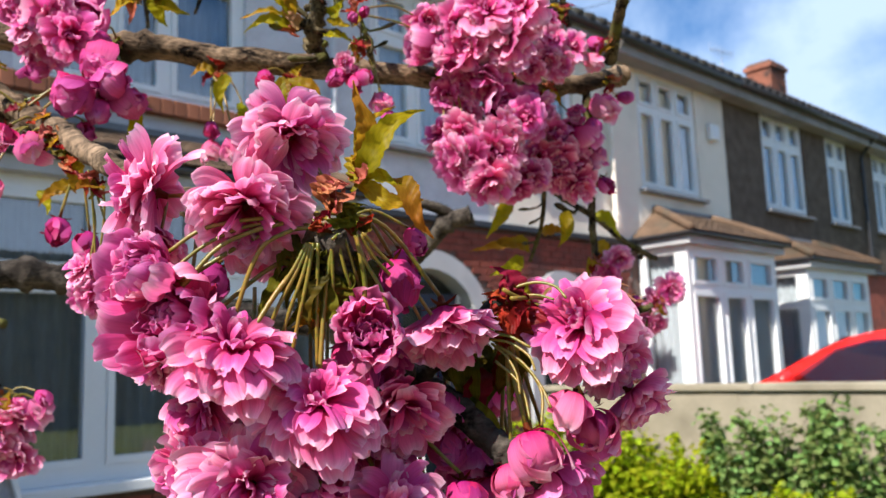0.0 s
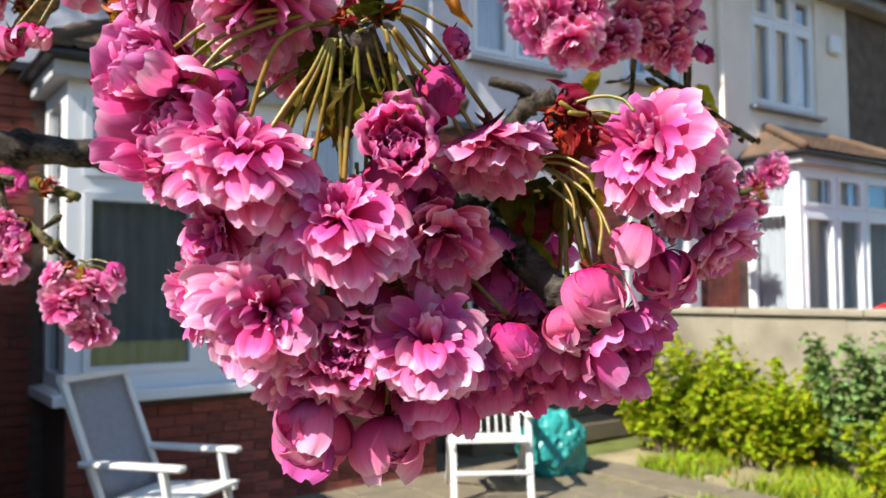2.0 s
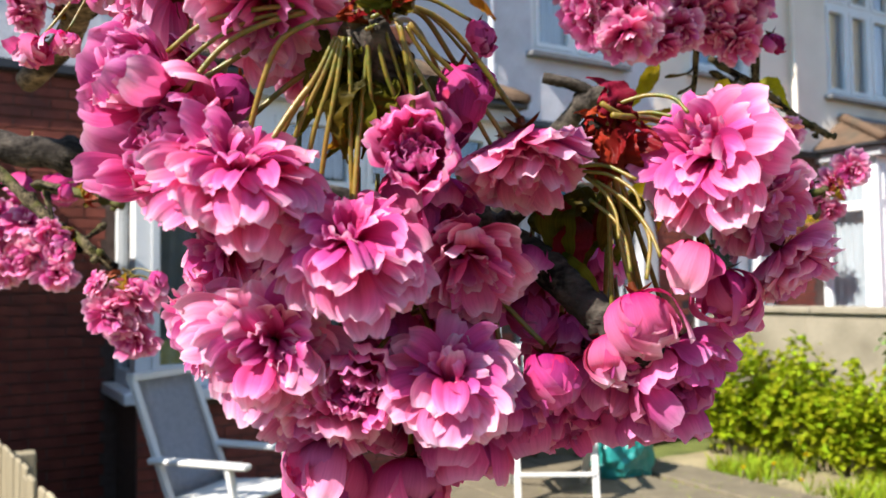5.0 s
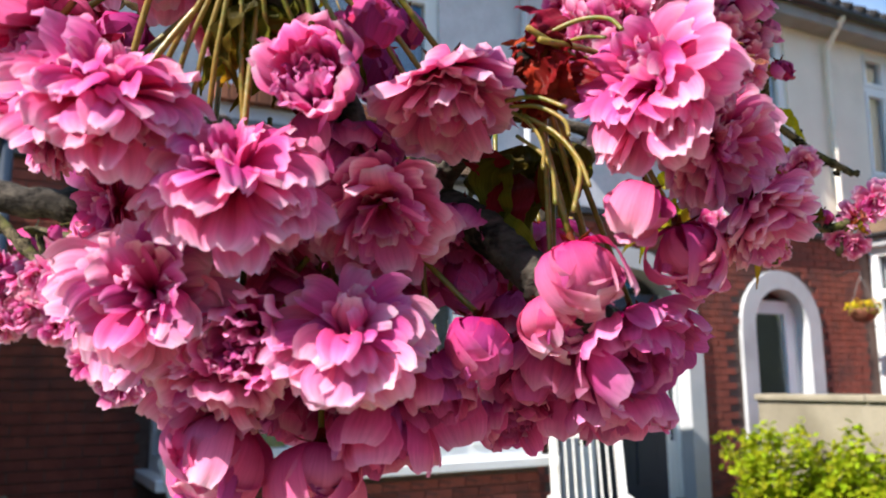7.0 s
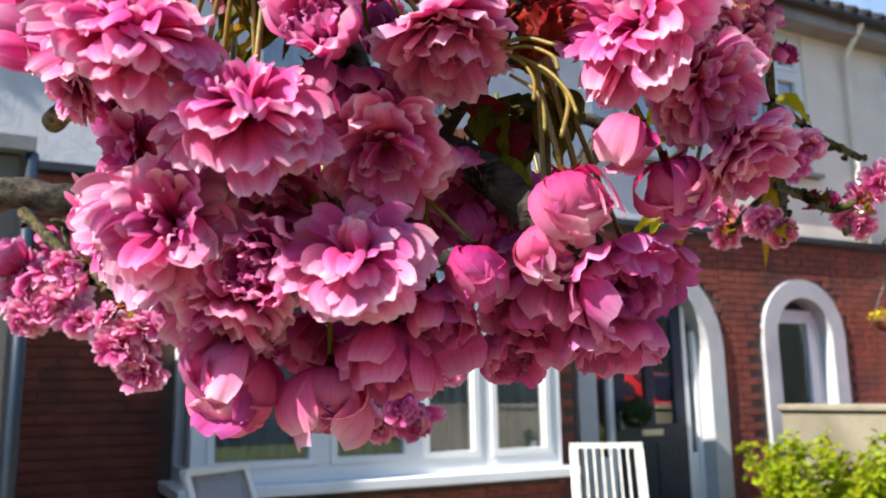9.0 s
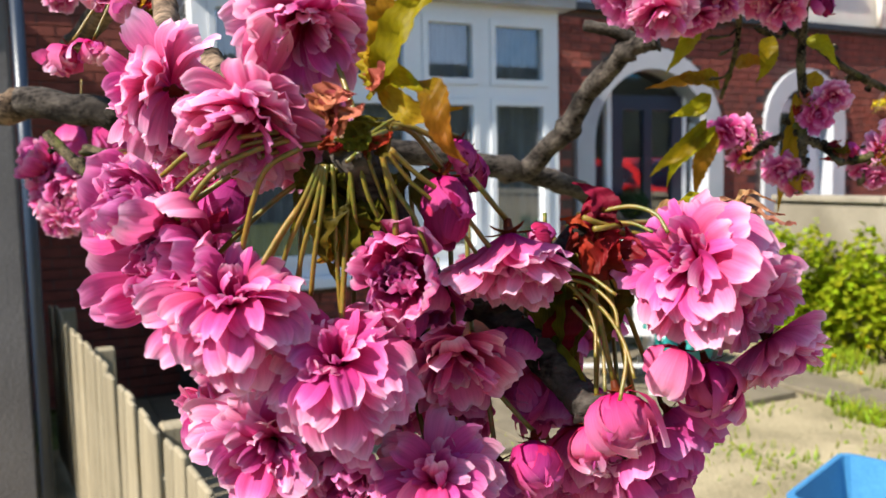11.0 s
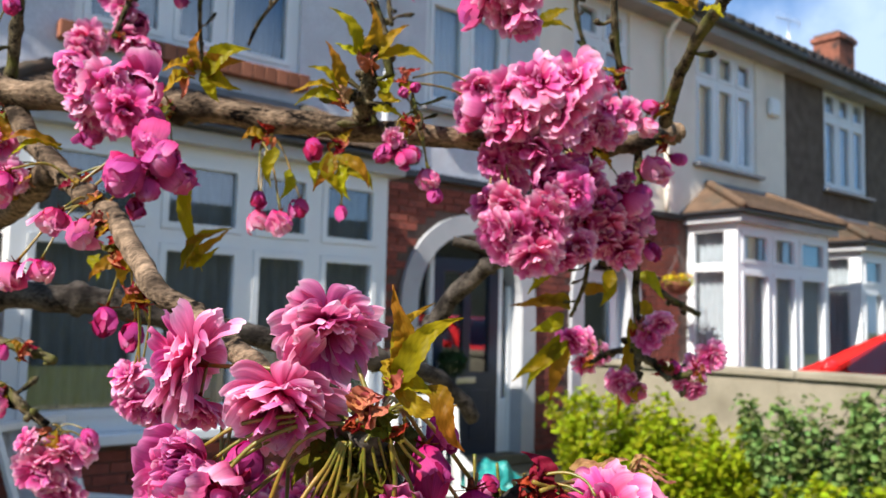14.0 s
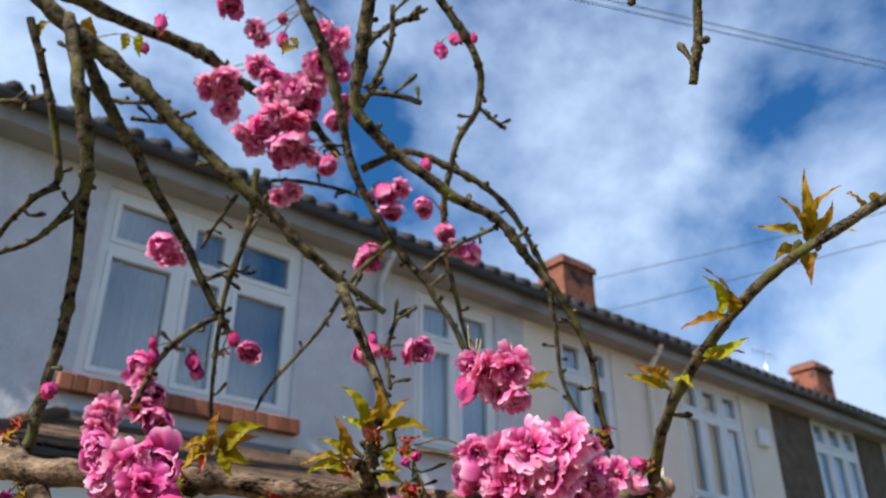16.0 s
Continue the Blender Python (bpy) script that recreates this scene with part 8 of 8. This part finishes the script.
leaf((-0.428, 0.599, 2.467), (-0.444, 0.592, 2.453), 0.017)
leaf((-0.425, 0.606, 2.463), (-0.436, 0.585, 2.474), 0.017)
leaf((-0.393, 0.985, 2.050), (-0.362, 1.011, 2.064), 0.017)
leaf((-0.401, 0.982, 2.043), (-0.366, 1.024, 2.043), 0.017)

# flowers of the crown
blossom("puff", (-0.719, 0.599, 2.571), (0.276, -0.269, -0.923), 0.0259, hub=(-0.703, 0.620, 2.599))
blossom("puff", (-0.696, 0.615, 2.581), (0.426, 0.065, -0.902), 0.0258, hub=(-0.703, 0.620, 2.599))
blossom("puff", (-0.721, 0.635, 2.548), (0.644, -0.404, -0.649), 0.0215, hub=(-0.703, 0.620, 2.599))
blossom("puff", (-0.709, 0.633, 2.569), (0.019, 0.341, -0.940), 0.0215, hub=(-0.703, 0.620, 2.599))
blossom("puff", (-0.644, 0.674, 2.583), (-0.035, 0.005, -0.999), 0.0243, hub=(-0.703, 0.620, 2.599))
blossom("puff", (-0.653, 0.653, 2.602), (0.113, -0.585, -0.803), 0.0244, hub=(-0.703, 0.620, 2.599))
blossom("puff", (-0.618, 0.699, 2.559), (0.590, -0.779, -0.214), 0.0270, hub=(-0.670, 0.702, 2.566))
blossom("puff", (-0.642, 0.678, 2.557), (0.738, -0.560, -0.377), 0.0271, hub=(-0.670, 0.702, 2.566))
blossom("puff", (-0.626, 0.713, 2.570), (-0.003, -0.803, -0.596), 0.0244, hub=(-0.670, 0.702, 2.566))
blossom("half", (-0.625, 0.734, 2.552), (0.593, -0.316, -0.740), 0.0244, hub=(-0.670, 0.702, 2.566))
blossom("half", (-0.659, 0.680, 2.492), (0.516, -0.562, -0.647), 0.0268, hub=(-0.670, 0.702, 2.566))
blossom("puff", (-0.639, 0.687, 2.514), (0.242, -0.706, -0.665), 0.0268, hub=(-0.670, 0.702, 2.566))
blossom("half", (-0.640, 0.723, 2.473), (0.272, -0.386, -0.881), 0.0283, hub=(-0.654, 0.759, 2.525))
blossom("puff", (-0.626, 0.714, 2.501), (0.148, 0.025, -0.989), 0.0283, hub=(-0.654, 0.759, 2.525))
blossom("puff", (-0.625, 0.755, 2.450), (-0.537, -0.269, -0.800), 0.0223, hub=(-0.644, 0.789, 2.492))
blossom("puff", (-0.637, 0.738, 2.468), (-0.108, -0.180, -0.978), 0.0224, hub=(-0.644, 0.789, 2.492))
blossom("puff", (-0.688, 0.656, 2.488), (-0.314, -0.390, -0.866), 0.0209, hub=(-0.670, 0.702, 2.566))
blossom("puff", (-0.692, 0.677, 2.479), (0.422, -0.701, -0.575), 0.0210, hub=(-0.670, 0.702, 2.566))
blossom("half", (-0.659, 0.714, 2.466), (0.298, -0.099, -0.949), 0.0258, hub=(-0.654, 0.759, 2.525))
blossom("puff", (-0.608, 0.731, 2.582), (0.909, -0.338, -0.245), 0.0290, hub=(-0.541, 0.705, 2.592))
blossom("puff", (-0.581, 0.728, 2.603), (0.887, -0.308, -0.344), 0.0288, hub=(-0.541, 0.705, 2.592))
blossom("puff", (-0.577, 0.757, 2.603), (0.929, -0.370, -0.026), 0.0260, hub=(-0.541, 0.705, 2.592))
blossom("puff", (-0.573, 0.741, 2.628), (0.682, 0.317, -0.659), 0.0260, hub=(-0.541, 0.705, 2.592))
blossom("puff", (-0.565, 0.721, 2.662), (0.303, -0.864, 0.402), 0.0214, hub=(-0.531, 0.666, 2.653))
blossom("puff", (-0.548, 0.737, 2.644), (0.494, -0.843, -0.213), 0.0212, hub=(-0.531, 0.666, 2.653))
blossom("puff", (-0.638, 0.641, 2.647), (0.494, -0.869, 0.009), 0.0183, hub=(-0.531, 0.666, 2.653))
blossom("puff", (-0.635, 0.627, 2.660), (0.542, -0.761, -0.357), 0.0183, hub=(-0.531, 0.666, 2.653))
blossom("bud", (-0.611, 0.669, 2.644), (0.298, -0.099, -0.949), 0.0140, hub=(-0.531, 0.666, 2.653))
blossom("bud", (-0.599, 0.659, 2.674), (0.298, -0.099, -0.949), 0.0123, hub=(-0.531, 0.666, 2.653))
blossom("half", (-0.610, 0.773, 2.438), (0.298, -0.099, -0.949), 0.0170, hub=(-0.572, 0.783, 2.438))
blossom("half", (-0.585, 0.769, 2.507), (0.710, 0.073, -0.700), 0.0189, hub=(-0.554, 0.753, 2.504))
blossom("half", (-0.566, 0.771, 2.531), (0.710, 0.073, -0.700), 0.0172, hub=(-0.545, 0.738, 2.536))
blossom("puff", (-0.696, 0.737, 2.399), (0.447, -0.451, -0.772), 0.0180, hub=(-0.690, 0.746, 2.427))
blossom("puff", (-0.680, 0.749, 2.407), (0.588, -0.297, -0.753), 0.0180, hub=(-0.690, 0.746, 2.427))
blossom("half", (-0.550, 0.850, 2.381), (0.486, 0.180, -0.855), 0.0189, hub=(-0.565, 0.831, 2.380))
blossom("puff", (-0.541, 0.869, 2.392), (0.294, 0.048, -0.955), 0.0190, hub=(-0.565, 0.831, 2.380))
blossom("half", (-0.553, 0.862, 2.359), (0.298, -0.099, -0.949), 0.0184, hub=(-0.565, 0.831, 2.380))
blossom("half", (-0.519, 0.900, 2.363), (0.298, -0.099, -0.949), 0.0167, hub=(-0.534, 0.953, 2.388))
blossom("bud", (-0.491, 0.885, 2.421), (0.298, -0.099, -0.949), 0.0117, hub=(-0.521, 0.914, 2.455))
blossom("half", (-0.718, 0.569, 2.256), (0.412, -0.800, -0.436), 0.0216, hub=(-0.728, 0.596, 2.277))
blossom("puff", (-0.714, 0.586, 2.246), (0.308, -0.230, -0.923), 0.0185, hub=(-0.728, 0.596, 2.277))
blossom("half", (-0.650, 0.690, 2.101), (0.802, -0.386, -0.457), 0.0163, hub=(-0.675, 0.662, 2.101))
blossom("bud", (-0.656, 0.668, 2.118), (0.298, -0.099, -0.949), 0.0104, hub=(-0.675, 0.662, 2.101))
blossom("bud", (-0.670, 0.618, 2.077), (0.298, -0.099, -0.949), 0.0129, hub=(-0.667, 0.595, 2.092))
blossom("bud", (-0.671, 0.628, 2.063), (0.298, -0.099, -0.949), 0.0100, hub=(-0.675, 0.662, 2.101))
blossom("puff", (-0.699, 0.566, 2.042), (0.584, -0.753, -0.304), 0.0183, hub=(-0.685, 0.567, 2.052))
blossom("half", (-0.704, 0.559, 2.063), (0.467, -0.757, -0.457), 0.0184, hub=(-0.685, 0.567, 2.052))
blossom("half", (-0.700, 0.578, 2.028), (0.860, -0.260, -0.438), 0.0182, hub=(-0.685, 0.567, 2.052))
blossom("bud", (-0.679, 0.566, 2.074), (0.298, -0.099, -0.949), 0.0112, hub=(-0.667, 0.595, 2.092))
blossom("bud", (-0.671, 0.561, 2.090), (0.298, -0.099, -0.949), 0.0084, hub=(-0.667, 0.595, 2.092))
blossom("puff", (-0.701, 0.573, 2.008), (0.744, -0.044, -0.667), 0.0193, hub=(-0.696, 0.561, 2.010))
blossom("half", (-0.691, 0.588, 1.993), (0.816, -0.200, -0.543), 0.0192, hub=(-0.696, 0.561, 2.010))
blossom("puff", (-0.725, 0.531, 2.003), (0.627, -0.568, -0.533), 0.0227, hub=(-0.696, 0.561, 2.010))
blossom("puff", (-0.730, 0.530, 1.978), (0.494, -0.653, -0.574), 0.0225, hub=(-0.696, 0.561, 2.010))
blossom("puff", (-0.565, 0.825, 2.255), (0.513, -0.218, -0.830), 0.0166, hub=(-0.542, 0.832, 2.264))
blossom("half", (-0.557, 0.828, 2.272), (0.321, -0.253, -0.913), 0.0167, hub=(-0.542, 0.832, 2.264))
blossom("bud", (-0.555, 0.838, 2.250), (0.298, -0.099, -0.949), 0.0111, hub=(-0.542, 0.832, 2.264))
blossom("half", (-0.580, 0.846, 2.122), (0.298, -0.099, -0.949), 0.0201, hub=(-0.565, 0.865, 2.122))
blossom("bud", (-0.569, 0.848, 2.137), (0.298, -0.099, -0.949), 0.0093, hub=(-0.565, 0.865, 2.122))
blossom("half", (-0.533, 0.903, 2.120), (0.860, -0.260, -0.438), 0.0201, hub=(-0.565, 0.865, 2.122))
blossom("bud", (-0.564, 0.871, 2.116), (0.298, -0.099, -0.949), 0.0108, hub=(-0.565, 0.865, 2.122))
blossom("half", (-0.535, 0.963, 2.345), (0.298, -0.099, -0.949), 0.0172, hub=(-0.548, 0.973, 2.359))
blossom("puff", (-0.532, 0.978, 2.317), (-0.054, 0.110, -0.992), 0.0205, hub=(-0.558, 0.986, 2.327))
blossom("half", (-0.521, 1.000, 2.315), (-0.123, -0.293, -0.948), 0.0168, hub=(-0.558, 0.986, 2.327))
blossom("bud", (-0.448, 0.880, 2.627), (0.298, -0.099, -0.949), 0.0158, hub=(-0.420, 0.901, 2.641))
blossom("bud", (-0.426, 0.892, 2.643), (0.298, -0.099, -0.949), 0.0123, hub=(-0.420, 0.901, 2.641))
blossom("bud", (-0.405, 0.916, 2.645), (0.298, -0.099, -0.949), 0.0105, hub=(-0.420, 0.901, 2.641))
blossom("half", (-0.644, 0.585, 2.699), (0.298, -0.099, -0.949), 0.0210)
blossom("bud", (-0.681, 0.489, 2.625), (0.298, -0.099, -0.949), 0.0150, hub=(-0.719, 0.508, 2.637))
blossom("bud", (-0.661, 0.467, 2.546), (0.298, -0.099, -0.949), 0.0095, hub=(-0.695, 0.391, 2.549))
blossom("half", (-0.183, 0.720, 1.949), (-0.007, -1.000, 0.011), 0.0159)
blossom("puff", (-0.185, 0.700, 1.954), (0.100, -0.762, -0.640), 0.0157)
blossom("puff", (-0.154, 0.721, 1.947), (0.616, -0.656, -0.436), 0.0207)
blossom("puff", (-0.173, 0.727, 1.934), (0.882, -0.206, -0.424), 0.0209)
blossom("puff", (-0.172, 0.710, 1.947), (0.825, 0.097, -0.557), 0.0208)
blossom("bud", (-0.195, 0.701, 1.933), (0.114, -0.526, -0.843), 0.0140)
blossom("half", (-0.161, 0.732, 1.924), (0.298, -0.099, -0.949), 0.0139)
blossom("bud", (-0.182, 0.697, 1.957), (0.298, -0.099, -0.949), 0.0090)

# bunches further back in the crown
blossom("puff", (-1.021, 0.402, 1.613), (0.346, -0.851, 0.394), 0.0340)
blossom("puff", (-1.011, 0.421, 1.589), (0.793, -0.555, 0.252), 0.0341)
blossom("puff", (-1.026, 0.392, 1.581), (0.408, -0.874, 0.263), 0.0340)
blossom("half", (-0.970, 0.425, 1.578), (0.808, -0.588, -0.013), 0.0318)
blossom("puff", (-0.960, 0.440, 1.606), (0.735, -0.401, 0.547), 0.0317)
blossom("puff", (-0.952, 0.452, 1.579), (0.898, -0.425, -0.110), 0.0317)
blossom("puff", (-0.955, 0.446, 1.563), (0.737, -0.379, -0.560), 0.0291)
blossom("puff", (-0.936, 0.469, 1.544), (0.967, -0.255, 0.002), 0.0290)
blossom("puff", (-0.963, 0.430, 1.560), (0.940, -0.318, -0.127), 0.0264)
blossom("puff", (-0.985, 0.406, 1.546), (0.628, -0.578, -0.522), 0.0266)
blossom("puff", (-1.028, 0.403, 1.616), (0.697, -0.700, -0.156), 0.0273)
blossom("half", (-1.023, 0.382, 1.635), (0.147, -0.830, 0.538), 0.0269)
blossom("bud", (-0.976, 0.479, 1.657), (0.718, -0.279, -0.638), 0.0265, hub=(-0.905, 0.446, 1.687))
blossom("bud", (-1.029, 0.433, 1.662), (0.718, -0.279, -0.638), 0.0238)
blossom("puff", (-0.707, 0.806, 1.397), (0.718, -0.420, -0.555), 0.0208)
blossom("puff", (-0.706, 0.785, 1.411), (0.865, -0.420, -0.275), 0.0207)
blossom("half", (-0.670, 0.838, 1.405), (0.747, -0.420, -0.515), 0.0227)
blossom("puff", (-0.663, 0.814, 1.422), (0.849, -0.525, 0.066), 0.0224)
blossom("puff", (-0.678, 0.823, 1.435), (0.361, -0.422, -0.831), 0.0217)
blossom("puff", (-0.689, 0.808, 1.452), (0.059, -0.498, -0.865), 0.0219)
blossom("bud", (-0.720, 0.794, 1.431), (0.520, -0.150, -0.841), 0.0192)
blossom("puff", (-0.646, 0.870, 1.465), (0.597, -0.677, -0.431), 0.0196)
blossom("puff", (-0.636, 0.872, 1.486), (0.416, -0.109, -0.903), 0.0195)
blossom("puff", (-0.575, 0.400, 1.828), (0.627, -0.094, -0.773), 0.0179, hub=(-0.547, 0.418, 1.856))
blossom("puff", (-0.562, 0.416, 1.831), (0.836, -0.318, -0.447), 0.0179, hub=(-0.547, 0.418, 1.856))
blossom("puff", (-0.557, 0.425, 1.798), (0.918, -0.295, -0.266), 0.0169, hub=(-0.566, 0.448, 1.798))
blossom("puff", (-0.566, 0.409, 1.800), (0.966, -0.136, -0.221), 0.0168, hub=(-0.566, 0.448, 1.798))
blossom("puff", (-0.613, 0.408, 1.780), (0.632, 0.145, -0.762), 0.0166, hub=(-0.606, 0.444, 1.791))
blossom("half", (-0.606, 0.408, 1.798), (0.457, -0.255, -0.852), 0.0166, hub=(-0.606, 0.444, 1.791))
blossom("bud", (-0.593, 0.406, 1.849), (0.553, -0.282, -0.784), 0.0126, hub=(-0.547, 0.418, 1.856))
blossom("puff", (-0.700, 0.438, 1.578), (0.805, -0.406, -0.432), 0.0168, hub=(-0.697, 0.461, 1.574))
blossom("half", (-0.692, 0.449, 1.564), (0.570, -0.793, -0.215), 0.0168, hub=(-0.697, 0.461, 1.574))
blossom("bud", (-0.672, 0.451, 1.620), (0.553, -0.282, -0.784), 0.0090, hub=(-0.705, 0.482, 1.620))
blossom("bud", (-0.503, 0.404, 1.948), (0.581, -0.301, -0.757), 0.0096, hub=(-0.585, 0.397, 1.922))
blossom("half", (-0.514, 0.564, 1.835), (0.581, -0.301, -0.757), 0.0109, hub=(-0.451, 0.535, 1.866))

# bud scales at the spurs: red and olive, some fleshy and orange
BOUGH_SPURS = (
    (-0.487, 0.483, 1.873), (-0.451, 0.535, 1.866), (-0.426, 0.452, 1.781), (-0.399, 0.461, 1.760),
    (-0.359, 0.456, 1.739), (-0.324, 0.459, 1.713), (-0.248, 0.450, 1.681), (-0.663, 0.502, 1.530),
    (-0.420, 0.627, 1.847), (-0.391, 0.693, 1.848), (-0.296, 0.714, 1.858), (-0.321, 0.728, 1.904),
    (-0.328, 0.850, 1.871), (-0.250, 0.967, 1.944), (-0.303, 0.931, 1.872), (-0.232, 1.032, 1.918),
    (-0.313, 0.894, 1.857), (-0.304, 0.980, 1.760), (-0.282, 1.041, 1.810), (-0.291, 0.987, 1.869),
    (-0.284, 1.054, 1.758), (-0.279, 1.051, 1.852), (-0.274, 1.083, 1.892), (-0.416, 1.115, 1.621),
    (-0.293, 1.065, 1.663), (-0.300, 1.065, 1.593), (-0.253, 1.120, 1.614), (-0.277, 1.091, 1.616),
    (-0.905, 0.446, 1.687), (-0.547, 0.418, 1.856), (-0.566, 0.448, 1.798), (-0.606, 0.444, 1.791),
    (-0.697, 0.461, 1.574), (-0.705, 0.482, 1.620), (-0.585, 0.397, 1.922),
)
CROWN_SPURS = (
    (-0.703, 0.620, 2.599), (-0.670, 0.702, 2.566), (-0.654, 0.759, 2.525), (-0.644, 0.789, 2.492),
    (-0.541, 0.705, 2.592), (-0.531, 0.666, 2.653), (-0.572, 0.783, 2.438), (-0.554, 0.753, 2.504),
    (-0.545, 0.738, 2.536), (-0.690, 0.746, 2.427), (-0.565, 0.831, 2.380), (-0.534, 0.953, 2.388),
    (-0.521, 0.914, 2.455), (-0.728, 0.596, 2.277), (-0.675, 0.662, 2.101), (-0.667, 0.595, 2.092),
    (-0.685, 0.567, 2.052), (-0.696, 0.561, 2.010), (-0.542, 0.832, 2.264), (-0.565, 0.865, 2.122),
    (-0.548, 0.973, 2.359), (-0.558, 0.986, 2.327), (-0.420, 0.901, 2.641), (-0.719, 0.508, 2.637),
    (-0.695, 0.391, 2.549),
)
spur_rng = random.Random(77)
for spurs, size, count in ((BOUGH_SPURS, 0.0185, 7), (CROWN_SPURS, 0.013, 4)):
    for at in spurs:
        for k in range(count):
            way = Vector((spur_rng.gauss(0.25, 0.6), spur_rng.gauss(-0.25, 0.6), spur_rng.gauss(-0.25, 0.7))).normalized()
            kind = (red_scale, bud_bract, shade_scale, red_scale, bronze_leaf)[k % 5]
            long = size * spur_rng.uniform(0.6, 1.1) * (1.5 if kind is bronze_leaf else 1.0)
            kind(at, Vector(at) + way * long, long * spur_rng.uniform(0.42, 0.6))

# ---- bricks of the two nearest fronts ----
brick_rng = random.Random(21)
brick_me = None
loose = {}


def lay_bricks(parent, plane, y0, y1, z0, z1, near, skip):
    """Stretcher bond on a front. Bricks inside near (ya, yb) are pieces of their own, the rest one joined part."""
    global brick_me
    joined, row, z = [], 0, z0
    while z + 0.066 <= z1:
        y = y0 - (0.1125 if row % 2 else 0.0)
        while y < y1:
            a, b = max(y, y0), min(y + 0.215, y1)
            if b - a > 0.05 and not skip((a + b) / 2, z + 0.033, b - a):
                d = brick_rng.uniform(-0.0015, 0.0015)
                m = Matrix.Translation((plane - 0.007 + d, (a + b) / 2, z + 0.033)) @ Matrix.Diagonal((0.018, b - a, 0.065, 1))
                if near[0] < (a + b) / 2 < near[1]:
                    if brick_me is None:
                        bm = bmesh.new()
                        box(bm, -0.5, 0.5, -0.5, 0.5, -0.5, 0.5)
                        brick_me = bpy.data.meshes.new("brick")
                        bm.to_mesh(brick_me)
                        bm.free()
                        brick_me.materials.append(BRICK)
                    ob = new("brick", brick_me)
                    ob.parent = parent
                    ob.matrix_basis = m
                else:
                    joined.append(m)
            y += 0.225
        z, row = z + 0.075, row + 1
    if joined:
        verts, faces = [], []
        for m in joined:
            b = len(verts)
            verts += [m @ Vector((x, y, w)) for x in (-0.5, 0.5) for y in (-0.5, 0.5) for w in (-0.5, 0.5)]
            faces += [tuple(b + i for i in f) for f in ((4, 6, 7, 5), (0, 4, 5, 1), (6, 2, 3, 7), (5, 7, 3, 1), (0, 2, 6, 4))]
        me = bpy.data.meshes.new("brickwork")
        me.from_pydata(verts, [], faces)
        me.materials.append(BRICK)
        ob = new("brickwork", me)
        ob.parent = parent
        tagged(ob, kind="stuff")


def in_arch(arch):
    def test(y, z, w):
        yc, zs, r = arch
        if abs(y - yc) - w / 2 > r:
            return False
        return z < zs or math.hypot(max(0, abs(y - yc) - w * 0.5), z - zs - 0.03) < r - 0.01
    return test


lay_bricks(h1, FRONT, 4.30, 6.73, 0.20, 3.02, (4.30, 5.30), in_arch(ARCH_1))
lay_bricks(h1, -5.30, 1.41, 4.20, 0.02, 0.80, (2.2, 3.9), lambda y, z, w: False)
lay_bricks(h1, FRONT, -0.5, 1.32, 0.02, 3.02, (-9, -9), lambda y, z, w: False)
lay_bricks(h2, FRONT, 6.735, 9.35, 0.30, 3.02, (-9, -9), in_arch(ARCH_2))
